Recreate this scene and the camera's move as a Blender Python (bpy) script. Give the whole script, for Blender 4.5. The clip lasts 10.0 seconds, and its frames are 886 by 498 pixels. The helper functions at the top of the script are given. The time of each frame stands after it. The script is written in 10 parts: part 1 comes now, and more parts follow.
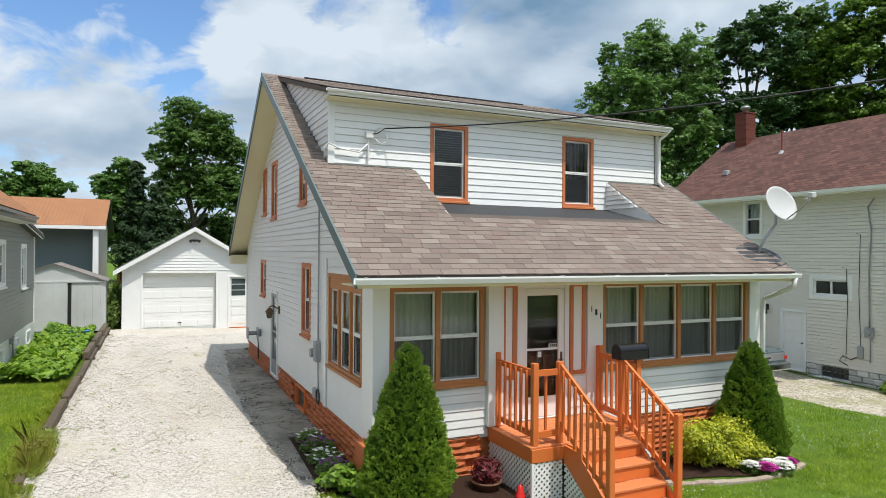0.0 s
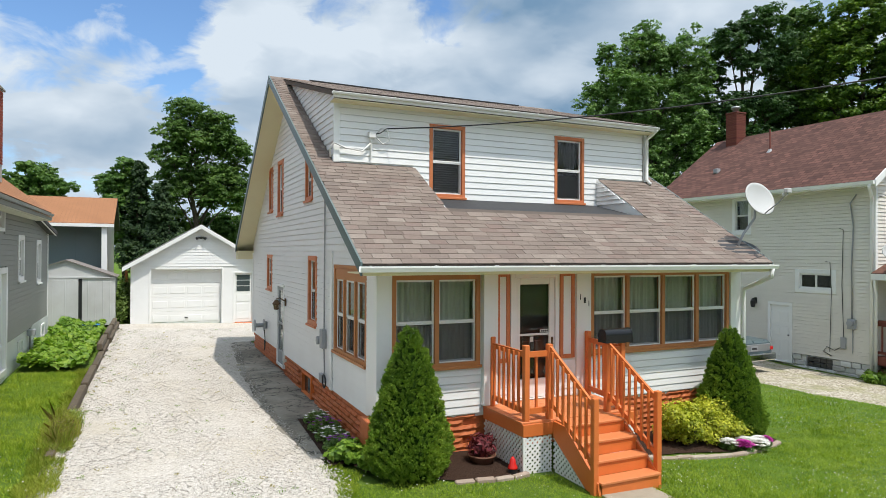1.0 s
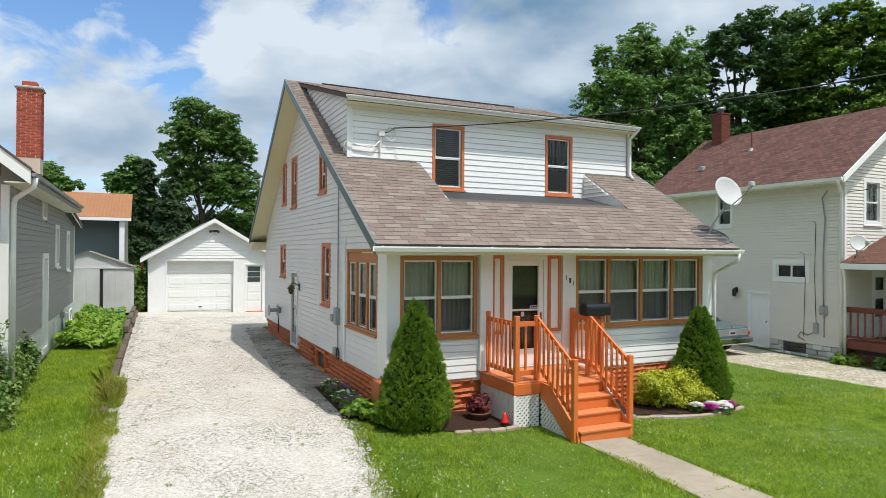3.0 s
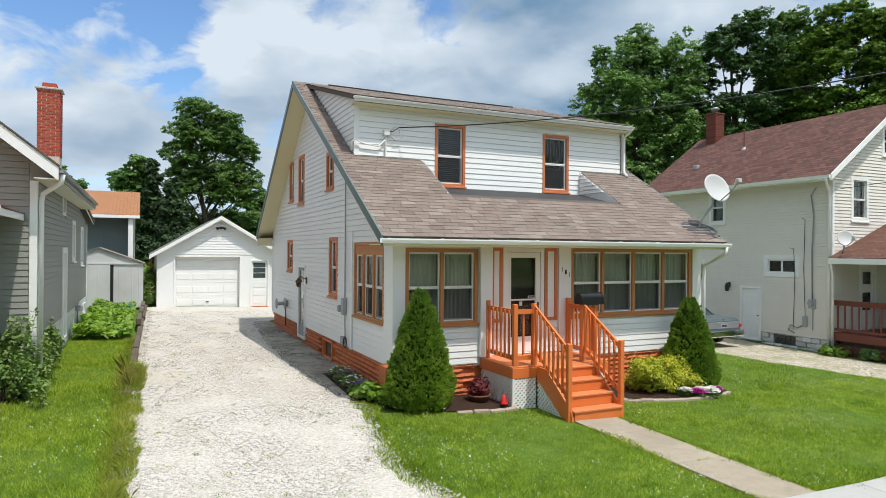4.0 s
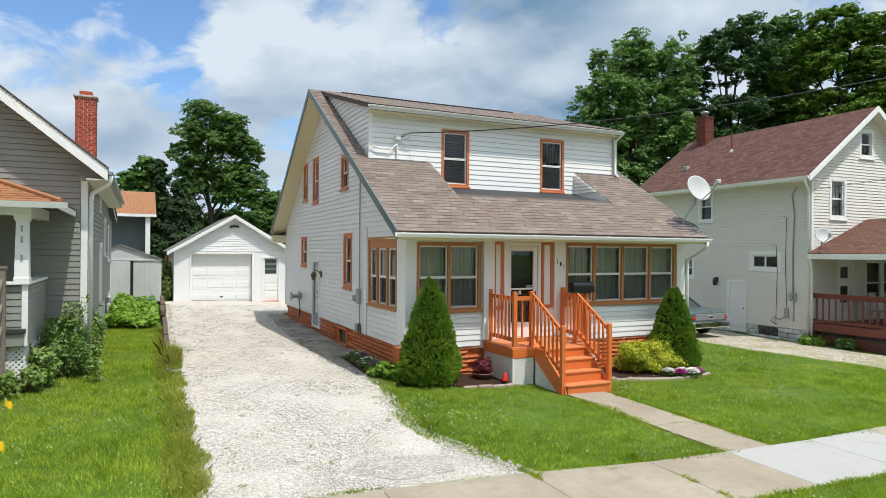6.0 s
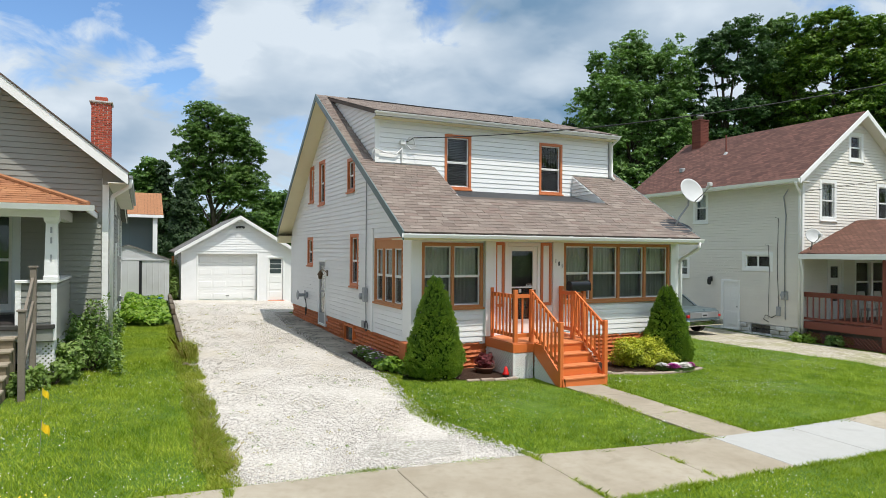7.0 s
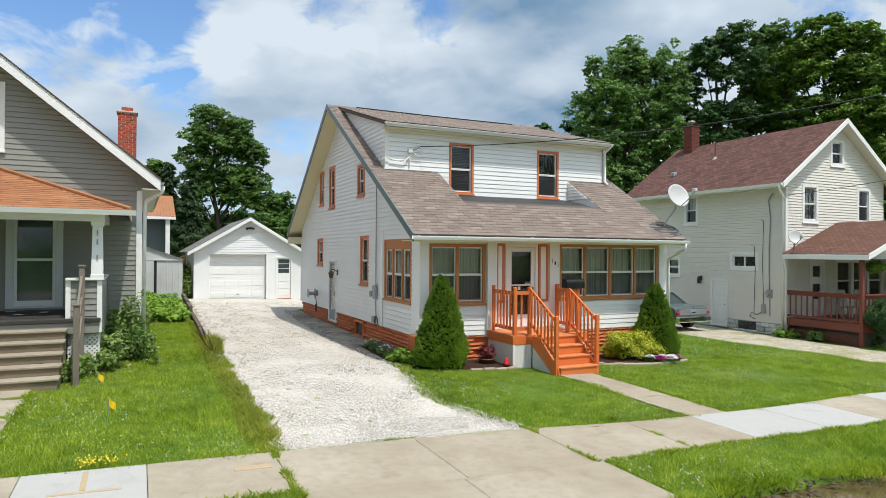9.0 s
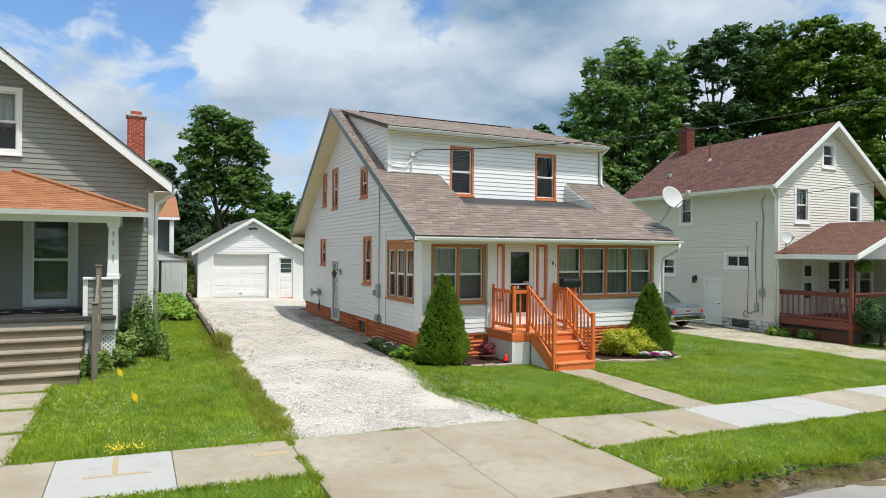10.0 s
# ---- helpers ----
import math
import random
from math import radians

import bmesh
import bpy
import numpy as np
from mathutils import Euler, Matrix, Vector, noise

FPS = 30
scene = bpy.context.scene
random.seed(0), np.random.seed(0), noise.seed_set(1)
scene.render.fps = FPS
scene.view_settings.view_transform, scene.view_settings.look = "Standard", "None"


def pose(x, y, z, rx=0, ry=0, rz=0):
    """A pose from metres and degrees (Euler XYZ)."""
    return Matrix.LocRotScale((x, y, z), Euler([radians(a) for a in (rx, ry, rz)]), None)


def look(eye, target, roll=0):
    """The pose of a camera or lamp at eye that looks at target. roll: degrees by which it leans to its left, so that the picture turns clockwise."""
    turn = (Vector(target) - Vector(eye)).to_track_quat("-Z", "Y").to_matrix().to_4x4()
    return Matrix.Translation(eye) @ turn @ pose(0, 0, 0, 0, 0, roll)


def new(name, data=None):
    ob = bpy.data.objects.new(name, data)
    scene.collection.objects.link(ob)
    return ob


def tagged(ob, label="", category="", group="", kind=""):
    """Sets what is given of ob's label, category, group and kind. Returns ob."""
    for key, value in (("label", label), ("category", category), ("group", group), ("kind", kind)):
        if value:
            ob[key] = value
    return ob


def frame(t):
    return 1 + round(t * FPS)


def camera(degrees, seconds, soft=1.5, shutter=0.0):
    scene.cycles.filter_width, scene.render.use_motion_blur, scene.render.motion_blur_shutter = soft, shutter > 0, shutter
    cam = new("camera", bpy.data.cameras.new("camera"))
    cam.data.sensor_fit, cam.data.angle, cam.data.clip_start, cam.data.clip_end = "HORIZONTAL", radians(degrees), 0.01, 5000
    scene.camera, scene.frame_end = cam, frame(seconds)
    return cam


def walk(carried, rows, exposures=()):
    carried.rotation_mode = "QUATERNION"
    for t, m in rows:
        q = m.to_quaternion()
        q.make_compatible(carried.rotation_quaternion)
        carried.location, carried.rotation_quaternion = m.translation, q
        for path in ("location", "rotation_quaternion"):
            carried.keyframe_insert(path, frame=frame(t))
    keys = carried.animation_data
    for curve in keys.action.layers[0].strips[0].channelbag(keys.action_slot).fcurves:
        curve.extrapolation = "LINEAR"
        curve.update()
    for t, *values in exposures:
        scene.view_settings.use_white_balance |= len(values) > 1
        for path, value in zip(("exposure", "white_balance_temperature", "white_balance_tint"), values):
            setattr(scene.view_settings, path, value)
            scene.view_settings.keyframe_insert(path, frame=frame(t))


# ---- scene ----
cam = camera(69.4, 10.0, soft=0.8)
PATH = [
    (0, (-3.003, -8.745, 3.472), (-2.159, -6.932, 3.484), 0.4),
    (0.5, (-3.141, -9.107, 3.4), (-2.297, -7.293, 3.412), 0.4),
    (1, (-3.298, -9.435, 3.337), (-2.453, -7.622, 3.348), 0.3),
    (1.5, (-3.455, -9.78, 3.27), (-2.61, -7.968, 3.281), 0.3),
    (2, (-3.609, -10.098, 3.198), (-2.763, -8.286, 3.209), 0.3),
    (2.5, (-3.781, -10.43, 3.123), (-2.935, -8.618, 3.134), 0.4),
    (4, (-4.305, -11.377, 2.903), (-3.458, -9.565, 2.912), 0.4),
    (4.5, (-4.491, -11.694, 2.852), (-3.644, -9.882, 2.861), 0.4),
    (5, (-4.686, -11.993, 2.802), (-3.838, -10.181, 2.81), 0.4),
    (5.5, (-4.873, -12.3, 2.762), (-4.025, -10.489, 2.771), 0.4),
    (7, (-5.452, -13.163, 2.752), (-4.6, -11.354, 2.762), 0.4),
    (7.5, (-5.644, -13.451, 2.757), (-4.79, -11.642, 2.767), 0.4),
    (8, (-5.822, -13.725, 2.751), (-4.967, -11.917, 2.762), 0.4),
    (8.5, (-6.004, -13.99, 2.755), (-5.148, -12.183, 2.766), 0.4),
    (9, (-6.172, -14.25, 2.755), (-5.314, -12.443, 2.766), 0.4),
    (9.5, (-6.33, -14.493, 2.763), (-5.47, -12.688, 2.773), 0.4),
    (10, (-6.484, -14.71, 2.768), (-5.621, -12.906, 2.778), 0.4),
]
walk(cam, [(t, look(eye, target, roll)) for t, eye, target, roll in PATH])

# ---- world, sun, exposure ----
SUN_DIR = Vector((0.13, -0.43, 1.0)).normalized()
world = bpy.data.worlds.new("sky")
scene.world = world
world.use_nodes = True


def build_sky():
    nt = world.node_tree
    nt.nodes.clear()
    N, L = nt.nodes.new, nt.links.new
    out, bg = N("ShaderNodeOutputWorld"), N("ShaderNodeBackground")
    sky = N("ShaderNodeTexSky")
    sky.sky_type, sky.sun_disc = "NISHITA", False
    sky.sun_elevation = math.asin(SUN_DIR.z)
    sky.sun_rotation = math.atan2(SUN_DIR.x, SUN_DIR.y)
    sky.air_density, sky.dust_density, sky.ozone_density = 1.0, 0.6, 1.5
    tint = N("ShaderNodeMix")
    tint.data_type, tint.blend_type = "RGBA", "MULTIPLY"
    tint.inputs[0].default_value = 1.0
    tint.inputs[7].default_value = (0.112, 0.139, 0.163, 1)
    L(sky.outputs[0], tint.inputs[6])
    # cloud layer, laid out by compass direction and height
    tc, sep = N("ShaderNodeTexCoord"), N("ShaderNodeSeparateXYZ")
    L(tc.outputs["Generated"], sep.inputs[0])

    def mth(op, a, b=None, clamp=False):
        n = N("ShaderNodeMath")
        n.operation, n.use_clamp = op, clamp
        for i, v in enumerate((a, b)):
            if v is None:
                continue
            if isinstance(v, (int, float)):
                n.inputs[i].default_value = v
            else:
                L(v, n.inputs[i])
        return n.outputs[0]

    A, E = mth("ARCTAN2", sep.outputs[0], sep.outputs[1]), mth("MAXIMUM", sep.outputs[2], -0.05)

    def fbm(scale, detail, rough, off, dist=0.0, rise=2.0):
        comb, n = N("ShaderNodeCombineXYZ"), N("ShaderNodeTexNoise")
        L(mth("ADD", A, off[0]), comb.inputs[0])
        L(mth("ADD", mth("MULTIPLY", E, rise), off[1]), comb.inputs[1])
        L(comb.outputs[0], n.inputs["Vector"])
        n.inputs["Scale"].default_value, n.inputs["Detail"].default_value = scale, detail
        n.inputs["Roughness"].default_value, n.inputs["Distortion"].default_value = rough, dist
        return n.outputs[0]

    def spot(a, e, sa, se):
        """One soft region of the sky round a direction (radians) and height."""
        u = mth("POWER", mth("DIVIDE", mth("SUBTRACT", A, a), sa), 2.0)
        v = mth("POWER", mth("DIVIDE", mth("SUBTRACT", E, e), se), 2.0)
        return mth("EXPONENT", mth("MULTIPLY", mth("ADD", u, v), -1.0))

    def billow(scale, off, warp):
        """Rounded heads of cumulus: nearness to scattered points, stirred by a noise."""
        comb, v = N("ShaderNodeCombineXYZ"), N("ShaderNodeTexVoronoi")
        v.feature = "SMOOTH_F1"
        v.inputs["Smoothness"].default_value = 0.35
        L(mth("ADD", A, mth("MULTIPLY", mth("SUBTRACT", warp, 0.5), 0.22)), comb.inputs[0])
        L(mth("ADD", mth("MULTIPLY", E, 1.35), mth("ADD", mth("MULTIPLY", warp, 0.16), off)), comb.inputs[1])
        L(comb.outputs[0], v.inputs["Vector"])
        v.inputs["Scale"].default_value = scale
        return mth("SUBTRACT", 0.55, v.outputs["Distance"])

    def density(lift):
        """How thick the cloud is; lift looks at the same cloud from a little higher."""
        big = fbm(2.6, 5.0, 0.5, (2.6, 0.35 + lift), 0.15)
        d = mth("ADD", mth("MULTIPLY", mth("SUBTRACT", big, 0.5), 1.5), 0.66)
        return mth("ADD", d, mth("MULTIPLY", billow(8.0, 0.3 + lift * 0.68, stir), 0.42))

    stir = fbm(8.0, 5.0, 0.55, (0.7, 1.9), 0.4)
    frayed = fbm(9.0, 9.0, 0.62, (4.1, 0.6), 0.5)
    cover, higher = density(0.0), density(0.07)
    cov = mth("ADD", cover, mth("MULTIPLY", mth("SUBTRACT", frayed, 0.5), 0.85))
    cov = mth("ADD", cov, mth("MULTIPLY", billow(21.0, 1.1, stir), 0.22))
    for a, e, sa, se, gain in ((-0.06, 0.335, 0.21, 0.085, -0.62), (0.075, 0.230, 0.055, 0.035, -0.46), (-0.02, 0.265, 0.11, 0.040, -0.20), (-0.12, 0.085, 0.17, 0.02, -0.16),
                               (0.935, 0.36, 0.05, 0.025, -0.5), (0.60, 0.22, 0.34, 0.17, 0.42), (-0.02, 0.160, 0.17, 0.042, 0.26), (0.14, 0.29, 0.05, 0.06, 0.22)):
        cov = mth("ADD", cov, mth("MULTIPLY", spot(a, e, sa, se), gain))
    ramp = N("ShaderNodeValToRGB")
    ramp.color_ramp.elements[0].position, ramp.color_ramp.elements[1].position = 0.34, 0.60
    L(cov, ramp.inputs[0])
    # lit heads and rims, grey undersides
    soft = fbm(1.7, 4.0, 0.5, (7.1, 3.3))
    tone = mth("ADD", mth("MULTIPLY", mth("SUBTRACT", cover, higher), 0.75), mth("MULTIPLY", soft, 0.42))
    tone = mth("ADD", tone, mth("MULTIPLY", mth("SUBTRACT", frayed, 0.5), 0.20))
    tone = mth("ADD", tone, mth("MULTIPLY", mth("SUBTRACT", 0.95, cov), 0.16))
    tone = mth("ADD", tone, 0.13)
    for a, e, sa, se, gain in ((0.58, 0.27, 0.20, 0.11, -0.19), (0.15, 0.27, 0.12, 0.10, 0.12), (-0.12, 0.120, 0.30, 0.035, -0.14), (0.74, 0.33, 0.12, 0.05, 0.10)):
        tone = mth("ADD", tone, mth("MULTIPLY", spot(a, e, sa, se), gain))
    cr = N("ShaderNodeValToRGB")
    els = cr.color_ramp.elements
    els[0].position, els[0].color = 0.02, (0.165, 0.285, 0.43, 1)
    els[1].position, els[1].color = 0.50, (0.64, 0.72, 0.80, 1)
    L(tone, cr.inputs[0])
    # clouds scatter forward: they are brighter towards the sun
    dot = N("ShaderNodeVectorMath")
    dot.operation = "DOT_PRODUCT"
    L(tc.outputs["Generated"], dot.inputs[0])
    dot.inputs[1].default_value = SUN_DIR
    glow = mth("ADD", mth("MULTIPLY", mth("POWER", mth("MAXIMUM", dot.outputs["Value"], 0.0), 7.0), 2.2), 1.0)
    lit = N("ShaderNodeVectorMath")
    lit.operation = "SCALE"
    L(cr.outputs[0], lit.inputs[0])
    L(glow, lit.inputs["Scale"])
    mix = N("ShaderNodeMix")
    mix.data_type = "RGBA"
    L(ramp.outputs[0], mix.inputs[0])
    L(tint.outputs[2], mix.inputs[6])
    L(lit.outputs[0], mix.inputs[7])
    L(mix.outputs[2], bg.inputs[0])
    bg.inputs[1].default_value = SKY_POWER
    L(bg.outputs[0], out.inputs[0])


SKY_POWER = 1.08
build_sky()

sun_data = bpy.data.lights.new("sun", "SUN")
sun_data.energy, sun_data.angle, sun_data.color = 3.95, radians(0.6), (1.0, 0.95, 0.87)
sun = new("sun", sun_data)
sun.matrix_world = look(SUN_DIR * 60, (0, 0, 0))
scene.view_settings.exposure = 0.05

# ---- materials ----


class Mat:
    """A principled material with a few short cuts for its nodes."""

    def __init__(self, name, rough=0.6, metal=0.0, spec=0.5):
        self.m = bpy.data.materials.new(name)
        self.m.use_nodes = True
        self.nt = self.m.node_tree
        self.bsdf = self.nt.nodes["Principled BSDF"]
        self.bsdf.inputs["Roughness"].default_value = rough
        self.bsdf.inputs["Metallic"].default_value = metal
        self.bsdf.inputs["Specular IOR Level"].default_value = spec
        self.tc = self.N("ShaderNodeTexCoord")
        self.pos = self.tc.outputs["Object"]
        self.h = None

    def N(self, kind):
        return self.nt.nodes.new(kind)

    def L(self, a, b):
        self.nt.links.new(a, b)

    def put(self, node, i, v):
        if isinstance(v, (int, float)):
            node.inputs[i].default_value = v
        elif isinstance(v, (tuple, list)):
            node.inputs[i].default_value = (*v, 1) if len(v) == 3 and node.inputs[i].type == "RGBA" else v
        elif v is not None:
            self.L(v, node.inputs[i])

    def math(self, op, a, b=0.0, clamp=False):
        n = self.N("ShaderNodeMath")
        n.operation, n.use_clamp = op, clamp
        self.put(n, 0, a)
        self.put(n, 1, b)
        return n.outputs[0]

    def world(self):
        """Position in the place, so that pieces that share a mesh differ."""
        self.pos = self.N("ShaderNodeNewGeometry").outputs["Position"]
        return self

    def noise(self, scale, detail=4.0, rough=0.55, stretch=(1, 1, 1), dist=0.0):
        mp, n = self.N("ShaderNodeMapping"), self.N("ShaderNodeTexNoise")
        mp.inputs["Scale"].default_value = stretch
        self.L(self.pos, mp.inputs[0])
        self.L(mp.outputs[0], n.inputs["Vector"])
        n.inputs["Scale"].default_value, n.inputs["Detail"].default_value = scale, detail
        n.inputs["Roughness"].default_value, n.inputs["Distortion"].default_value = rough, dist
        return n.outputs[0]

    def voronoi(self, scale, stretch=(1, 1, 1), feature="F1", out="Distance", rand=1.0):
        mp, n = self.N("ShaderNodeMapping"), self.N("ShaderNodeTexVoronoi")
        mp.inputs["Scale"].default_value = stretch
        n.feature = feature
        n.inputs["Randomness"].default_value = rand
        self.L(self.pos, mp.inputs[0])
        self.L(mp.outputs[0], n.inputs["Vector"])
        n.inputs["Scale"].default_value = scale
        return n.outputs[out]

    def ramp(self, fac, stops):
        n = self.N("ShaderNodeValToRGB")
        els = n.color_ramp.elements
        while len(els) < len(stops):
            els.new(0.5)
        for el, (p, c) in zip(els, stops):
            el.position = p
            el.color = (*c, 1) if isinstance(c, (tuple, list)) else (c, c, c, 1)
        self.L(fac, n.inputs[0])
        return n.outputs[0]

    def mix(self, fac, a, b, blend="MIX"):
        n = self.N("ShaderNodeMix")
        n.data_type, n.blend_type = "RGBA", blend
        self.put(n, 0, fac)
        self.put(n, 6, a)
        self.put(n, 7, b)
        return n.outputs[2]

    def random(self):
        """A value that differs from piece to piece, for single pieces and joined ones alike."""
        info, geo = self.N("ShaderNodeObjectInfo"), self.N("ShaderNodeNewGeometry")
        return self.math("FRACT", self.math("ADD", info.outputs["Random"], geo.outputs["Random Per Island"]))

    def color(self, c):
        self.put(self.bsdf, "Base Color", c)
        return self

    def rough(self, v):
        self.put(self.bsdf, "Roughness", v)
        return self

    def bump(self, height, strength=0.3, dist=0.01):
        n = self.N("ShaderNodeBump")
        n.inputs["Strength"].default_value, n.inputs["Distance"].default_value = strength, dist
        self.put(n, "Height", height)
        if self.h is not None:
            self.L(self.h, n.inputs["Normal"])
        self.h = n.outputs[0]
        self.L(self.h, self.bsdf.inputs["Normal"])
        return self


def painted(name, base, rough=0.5, dirt=0.12, dirt_color=(0.25, 0.22, 0.18), grain=60, streak=True):
    """Paint or vinyl with faint grime and fading, no two boards quite alike."""
    M = Mat(name, rough).world()
    big = M.noise(0.9, 5, 0.6)
    fine = M.noise(grain, 3, 0.6, (1, 1, 6) if streak else (1, 1, 1))
    c = M.mix(M.math("MULTIPLY", M.ramp(big, [(0.42, 0.0), (0.75, 1.0)]), dirt), base, dirt_color)
    c = M.mix(M.math("MULTIPLY", M.ramp(fine, [(0.5, 0.0), (0.8, 1.0)]), dirt * 0.8), c, dirt_color)
    r = M.random()
    c = M.mix(M.math("MULTIPLY", r, 0.09), c, tuple(v * 0.72 for v in base))
    M.color(c).rough(M.math("ADD", M.math("MULTIPLY", fine, 0.25), rough - 0.12))
    M.bump(fine, 0.12, 0.004)
    return M.m


def shingle(name, tones, stain=0.35):
    M = Mat(name, 0.92, spec=0.2).world()
    r = M.random()
    n = len(tones)
    c = M.ramp(r, [(i / max(1, n - 1), t) for i, t in enumerate(tones)])
    grit = M.noise(190, 3, 0.7)
    c = M.mix(M.math("MULTIPLY", M.ramp(grit, [(0.35, 1.0), (0.65, 0.0)]), 0.4), c, tuple(v * 0.35 for v in tones[0]))
    blot = M.noise(0.8, 5, 0.65)
    c = M.mix(M.math("MULTIPLY", M.ramp(blot, [(0.4, 0.0), (0.72, 1.0)]), stain), c, tuple(v * 0.55 for v in tones[-1]))
    M.color(c).bump(grit, 0.5, 0.006)
    return M.m


def shingle_rows(name, tones, row=0.14, tab=0.3):
    """Shingles of roofs that stay far off: rows along the local x, drawn by a brick pattern with relief."""
    M = Mat(name, 0.92, spec=0.2)
    br = M.N("ShaderNodeTexBrick")
    M.L(M.tc.outputs["UV"], br.inputs["Vector"])
    br.inputs["Scale"].default_value = 1.0
    br.inputs["Brick Width"].default_value, br.inputs["Row Height"].default_value = tab, row
    br.inputs["Mortar Size"].default_value, br.inputs["Mortar Smooth"].default_value = 0.012, 0.3
    br.inputs["Bias"].default_value = 0.0
    M.put(br, "Color1", tones[0])
    M.put(br, "Color2", tones[1])
    M.put(br, "Mortar", tuple(v * 0.25 for v in tones[0]))
    blot = M.noise(1.6, 6, 0.7)
    c = M.mix(M.ramp(blot, [(0.35, 0.0), (0.7, 0.55)]), br.outputs[0], tones[2])
    grit = M.noise(160, 3, 0.7)
    c = M.mix(M.math("MULTIPLY", grit, 0.35), c, tuple(v * 0.4 for v in tones[0]))
    M.color(c).bump(br.outputs["Fac"], -0.5, 0.01).bump(grit, 0.3, 0.005)
    return M.m


# near-black green of the inner body stands in for shade between tufts
def shade_core():
    M = Mat("spruce_shade_core", 1.0, spec=0.0).world()
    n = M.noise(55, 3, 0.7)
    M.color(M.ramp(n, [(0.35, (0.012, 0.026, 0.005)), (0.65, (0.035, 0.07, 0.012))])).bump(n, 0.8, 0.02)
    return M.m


def foliage(name, dark, mid, light, rough=0.55, trans=0.27):
    M = Mat(name, rough, spec=0.3).world()
    r = M.random()
    patch, clump = M.noise(0.55, 3, 0.5), M.noise(3.4, 3, 0.6)
    f = M.math("ADD", M.math("MULTIPLY", r, 0.55), M.math("MULTIPLY", M.math("SUBTRACT", patch, 0.3), 0.8))
    f = M.math("ADD", f, M.math("MULTIPLY", M.math("SUBTRACT", clump, 0.46), 1.0), True)
    c = M.ramp(f, [(0.1, dark), (0.5, mid), (0.95, light)])
    M.color(c)
    t = M.N("ShaderNodeBsdfTranslucent")
    M.L(M.mix(1.0, c, (1.0, 1.25, 0.5), "MULTIPLY"), t.inputs[0])
    mixer, out = M.N("ShaderNodeMixShader"), M.nt.nodes["Material Output"]
    mixer.inputs[0].default_value = trans
    M.L(M.bsdf.outputs[0], mixer.inputs[1])
    M.L(t.outputs[0], mixer.inputs[2])
    M.L(mixer.outputs[0], out.inputs[0])
    return M.m


def plain(name, base, rough=0.6, metal=0.0, var=0.25, scale=14, bump=0.1):
    M = Mat(name, rough, metal).world()
    n = M.noise(scale, 5, 0.6)
    M.color(M.mix(M.math("MULTIPLY", n, var), base, tuple(v * 0.45 for v in base)))
    M.rough(M.math("ADD", M.math("MULTIPLY", n, 0.2), rough - 0.1)).bump(n, bump, 0.004)
    return M.m


def glass_mat(name, tint=(0.9, 0.93, 0.92), gloss=1.0):
    M = Mat(name)
    fr, gl, tr, mx = M.N("ShaderNodeLayerWeight"), M.N("ShaderNodeBsdfGlossy"), M.N("ShaderNodeBsdfTransparent"), M.N("ShaderNodeMixShader")
    fr.inputs[0].default_value = 0.5
    gl.inputs["Roughness"].default_value = 0.015
    wav = M.noise(1.4, 2, 0.5)
    bp = M.N("ShaderNodeBump")
    bp.inputs["Strength"].default_value, bp.inputs["Distance"].default_value = 0.06, 0.05
    M.L(wav, bp.inputs["Height"])
    M.L(bp.outputs[0], gl.inputs["Normal"])
    M.put(tr, 0, tint)
    f = M.math("ADD", M.math("MULTIPLY", M.math("POWER", fr.outputs["Facing"], 5.0), 0.9), 0.036 * gloss, True)
    M.L(f, mx.inputs[0])
    M.L(tr.outputs[0], mx.inputs[1])
    M.L(gl.outputs[0], mx.inputs[2])
    M.L(mx.outputs[0], M.nt.nodes["Material Output"].inputs[0])
    return M.m


def screen_mat():
    """Insect screen: fine dark wires, half open."""
    M = Mat("insect_screen", 0.7)
    tr, mx = M.N("ShaderNodeBsdfTransparent"), M.N("ShaderNodeMixShader")
    M.color((0.03, 0.032, 0.035))
    mx.inputs[0].default_value = 0.26
    M.L(tr.outputs[0], mx.inputs[1])
    M.L(M.bsdf.outputs[0], mx.inputs[2])
    M.L(mx.outputs[0], M.nt.nodes["Material Output"].inputs[0])
    return M.m


def curtain_mat():
    M = Mat("sheer_curtain", 0.85)
    w = M.noise(300, 2, 0.5, (1, 1, 0.1))
    M.color(M.mix(w, (0.68, 0.66, 0.60), (0.82, 0.80, 0.75)))
    t, tr = M.N("ShaderNodeBsdfTranslucent"), M.N("ShaderNodeBsdfTransparent")
    a, b = M.N("ShaderNodeMixShader"), M.N("ShaderNodeMixShader")
    M.put(t, 0, (0.7, 0.66, 0.58))
    a.inputs[0].default_value, b.inputs[0].default_value = 0.3, 0.12
    M.L(M.bsdf.outputs[0], a.inputs[1])
    M.L(t.outputs[0], a.inputs[2])
    M.L(a.outputs[0], b.inputs[1])
    M.L(tr.outputs[0], b.inputs[2])
    M.L(b.outputs[0], M.nt.nodes["Material Output"].inputs[0])
    return M.m


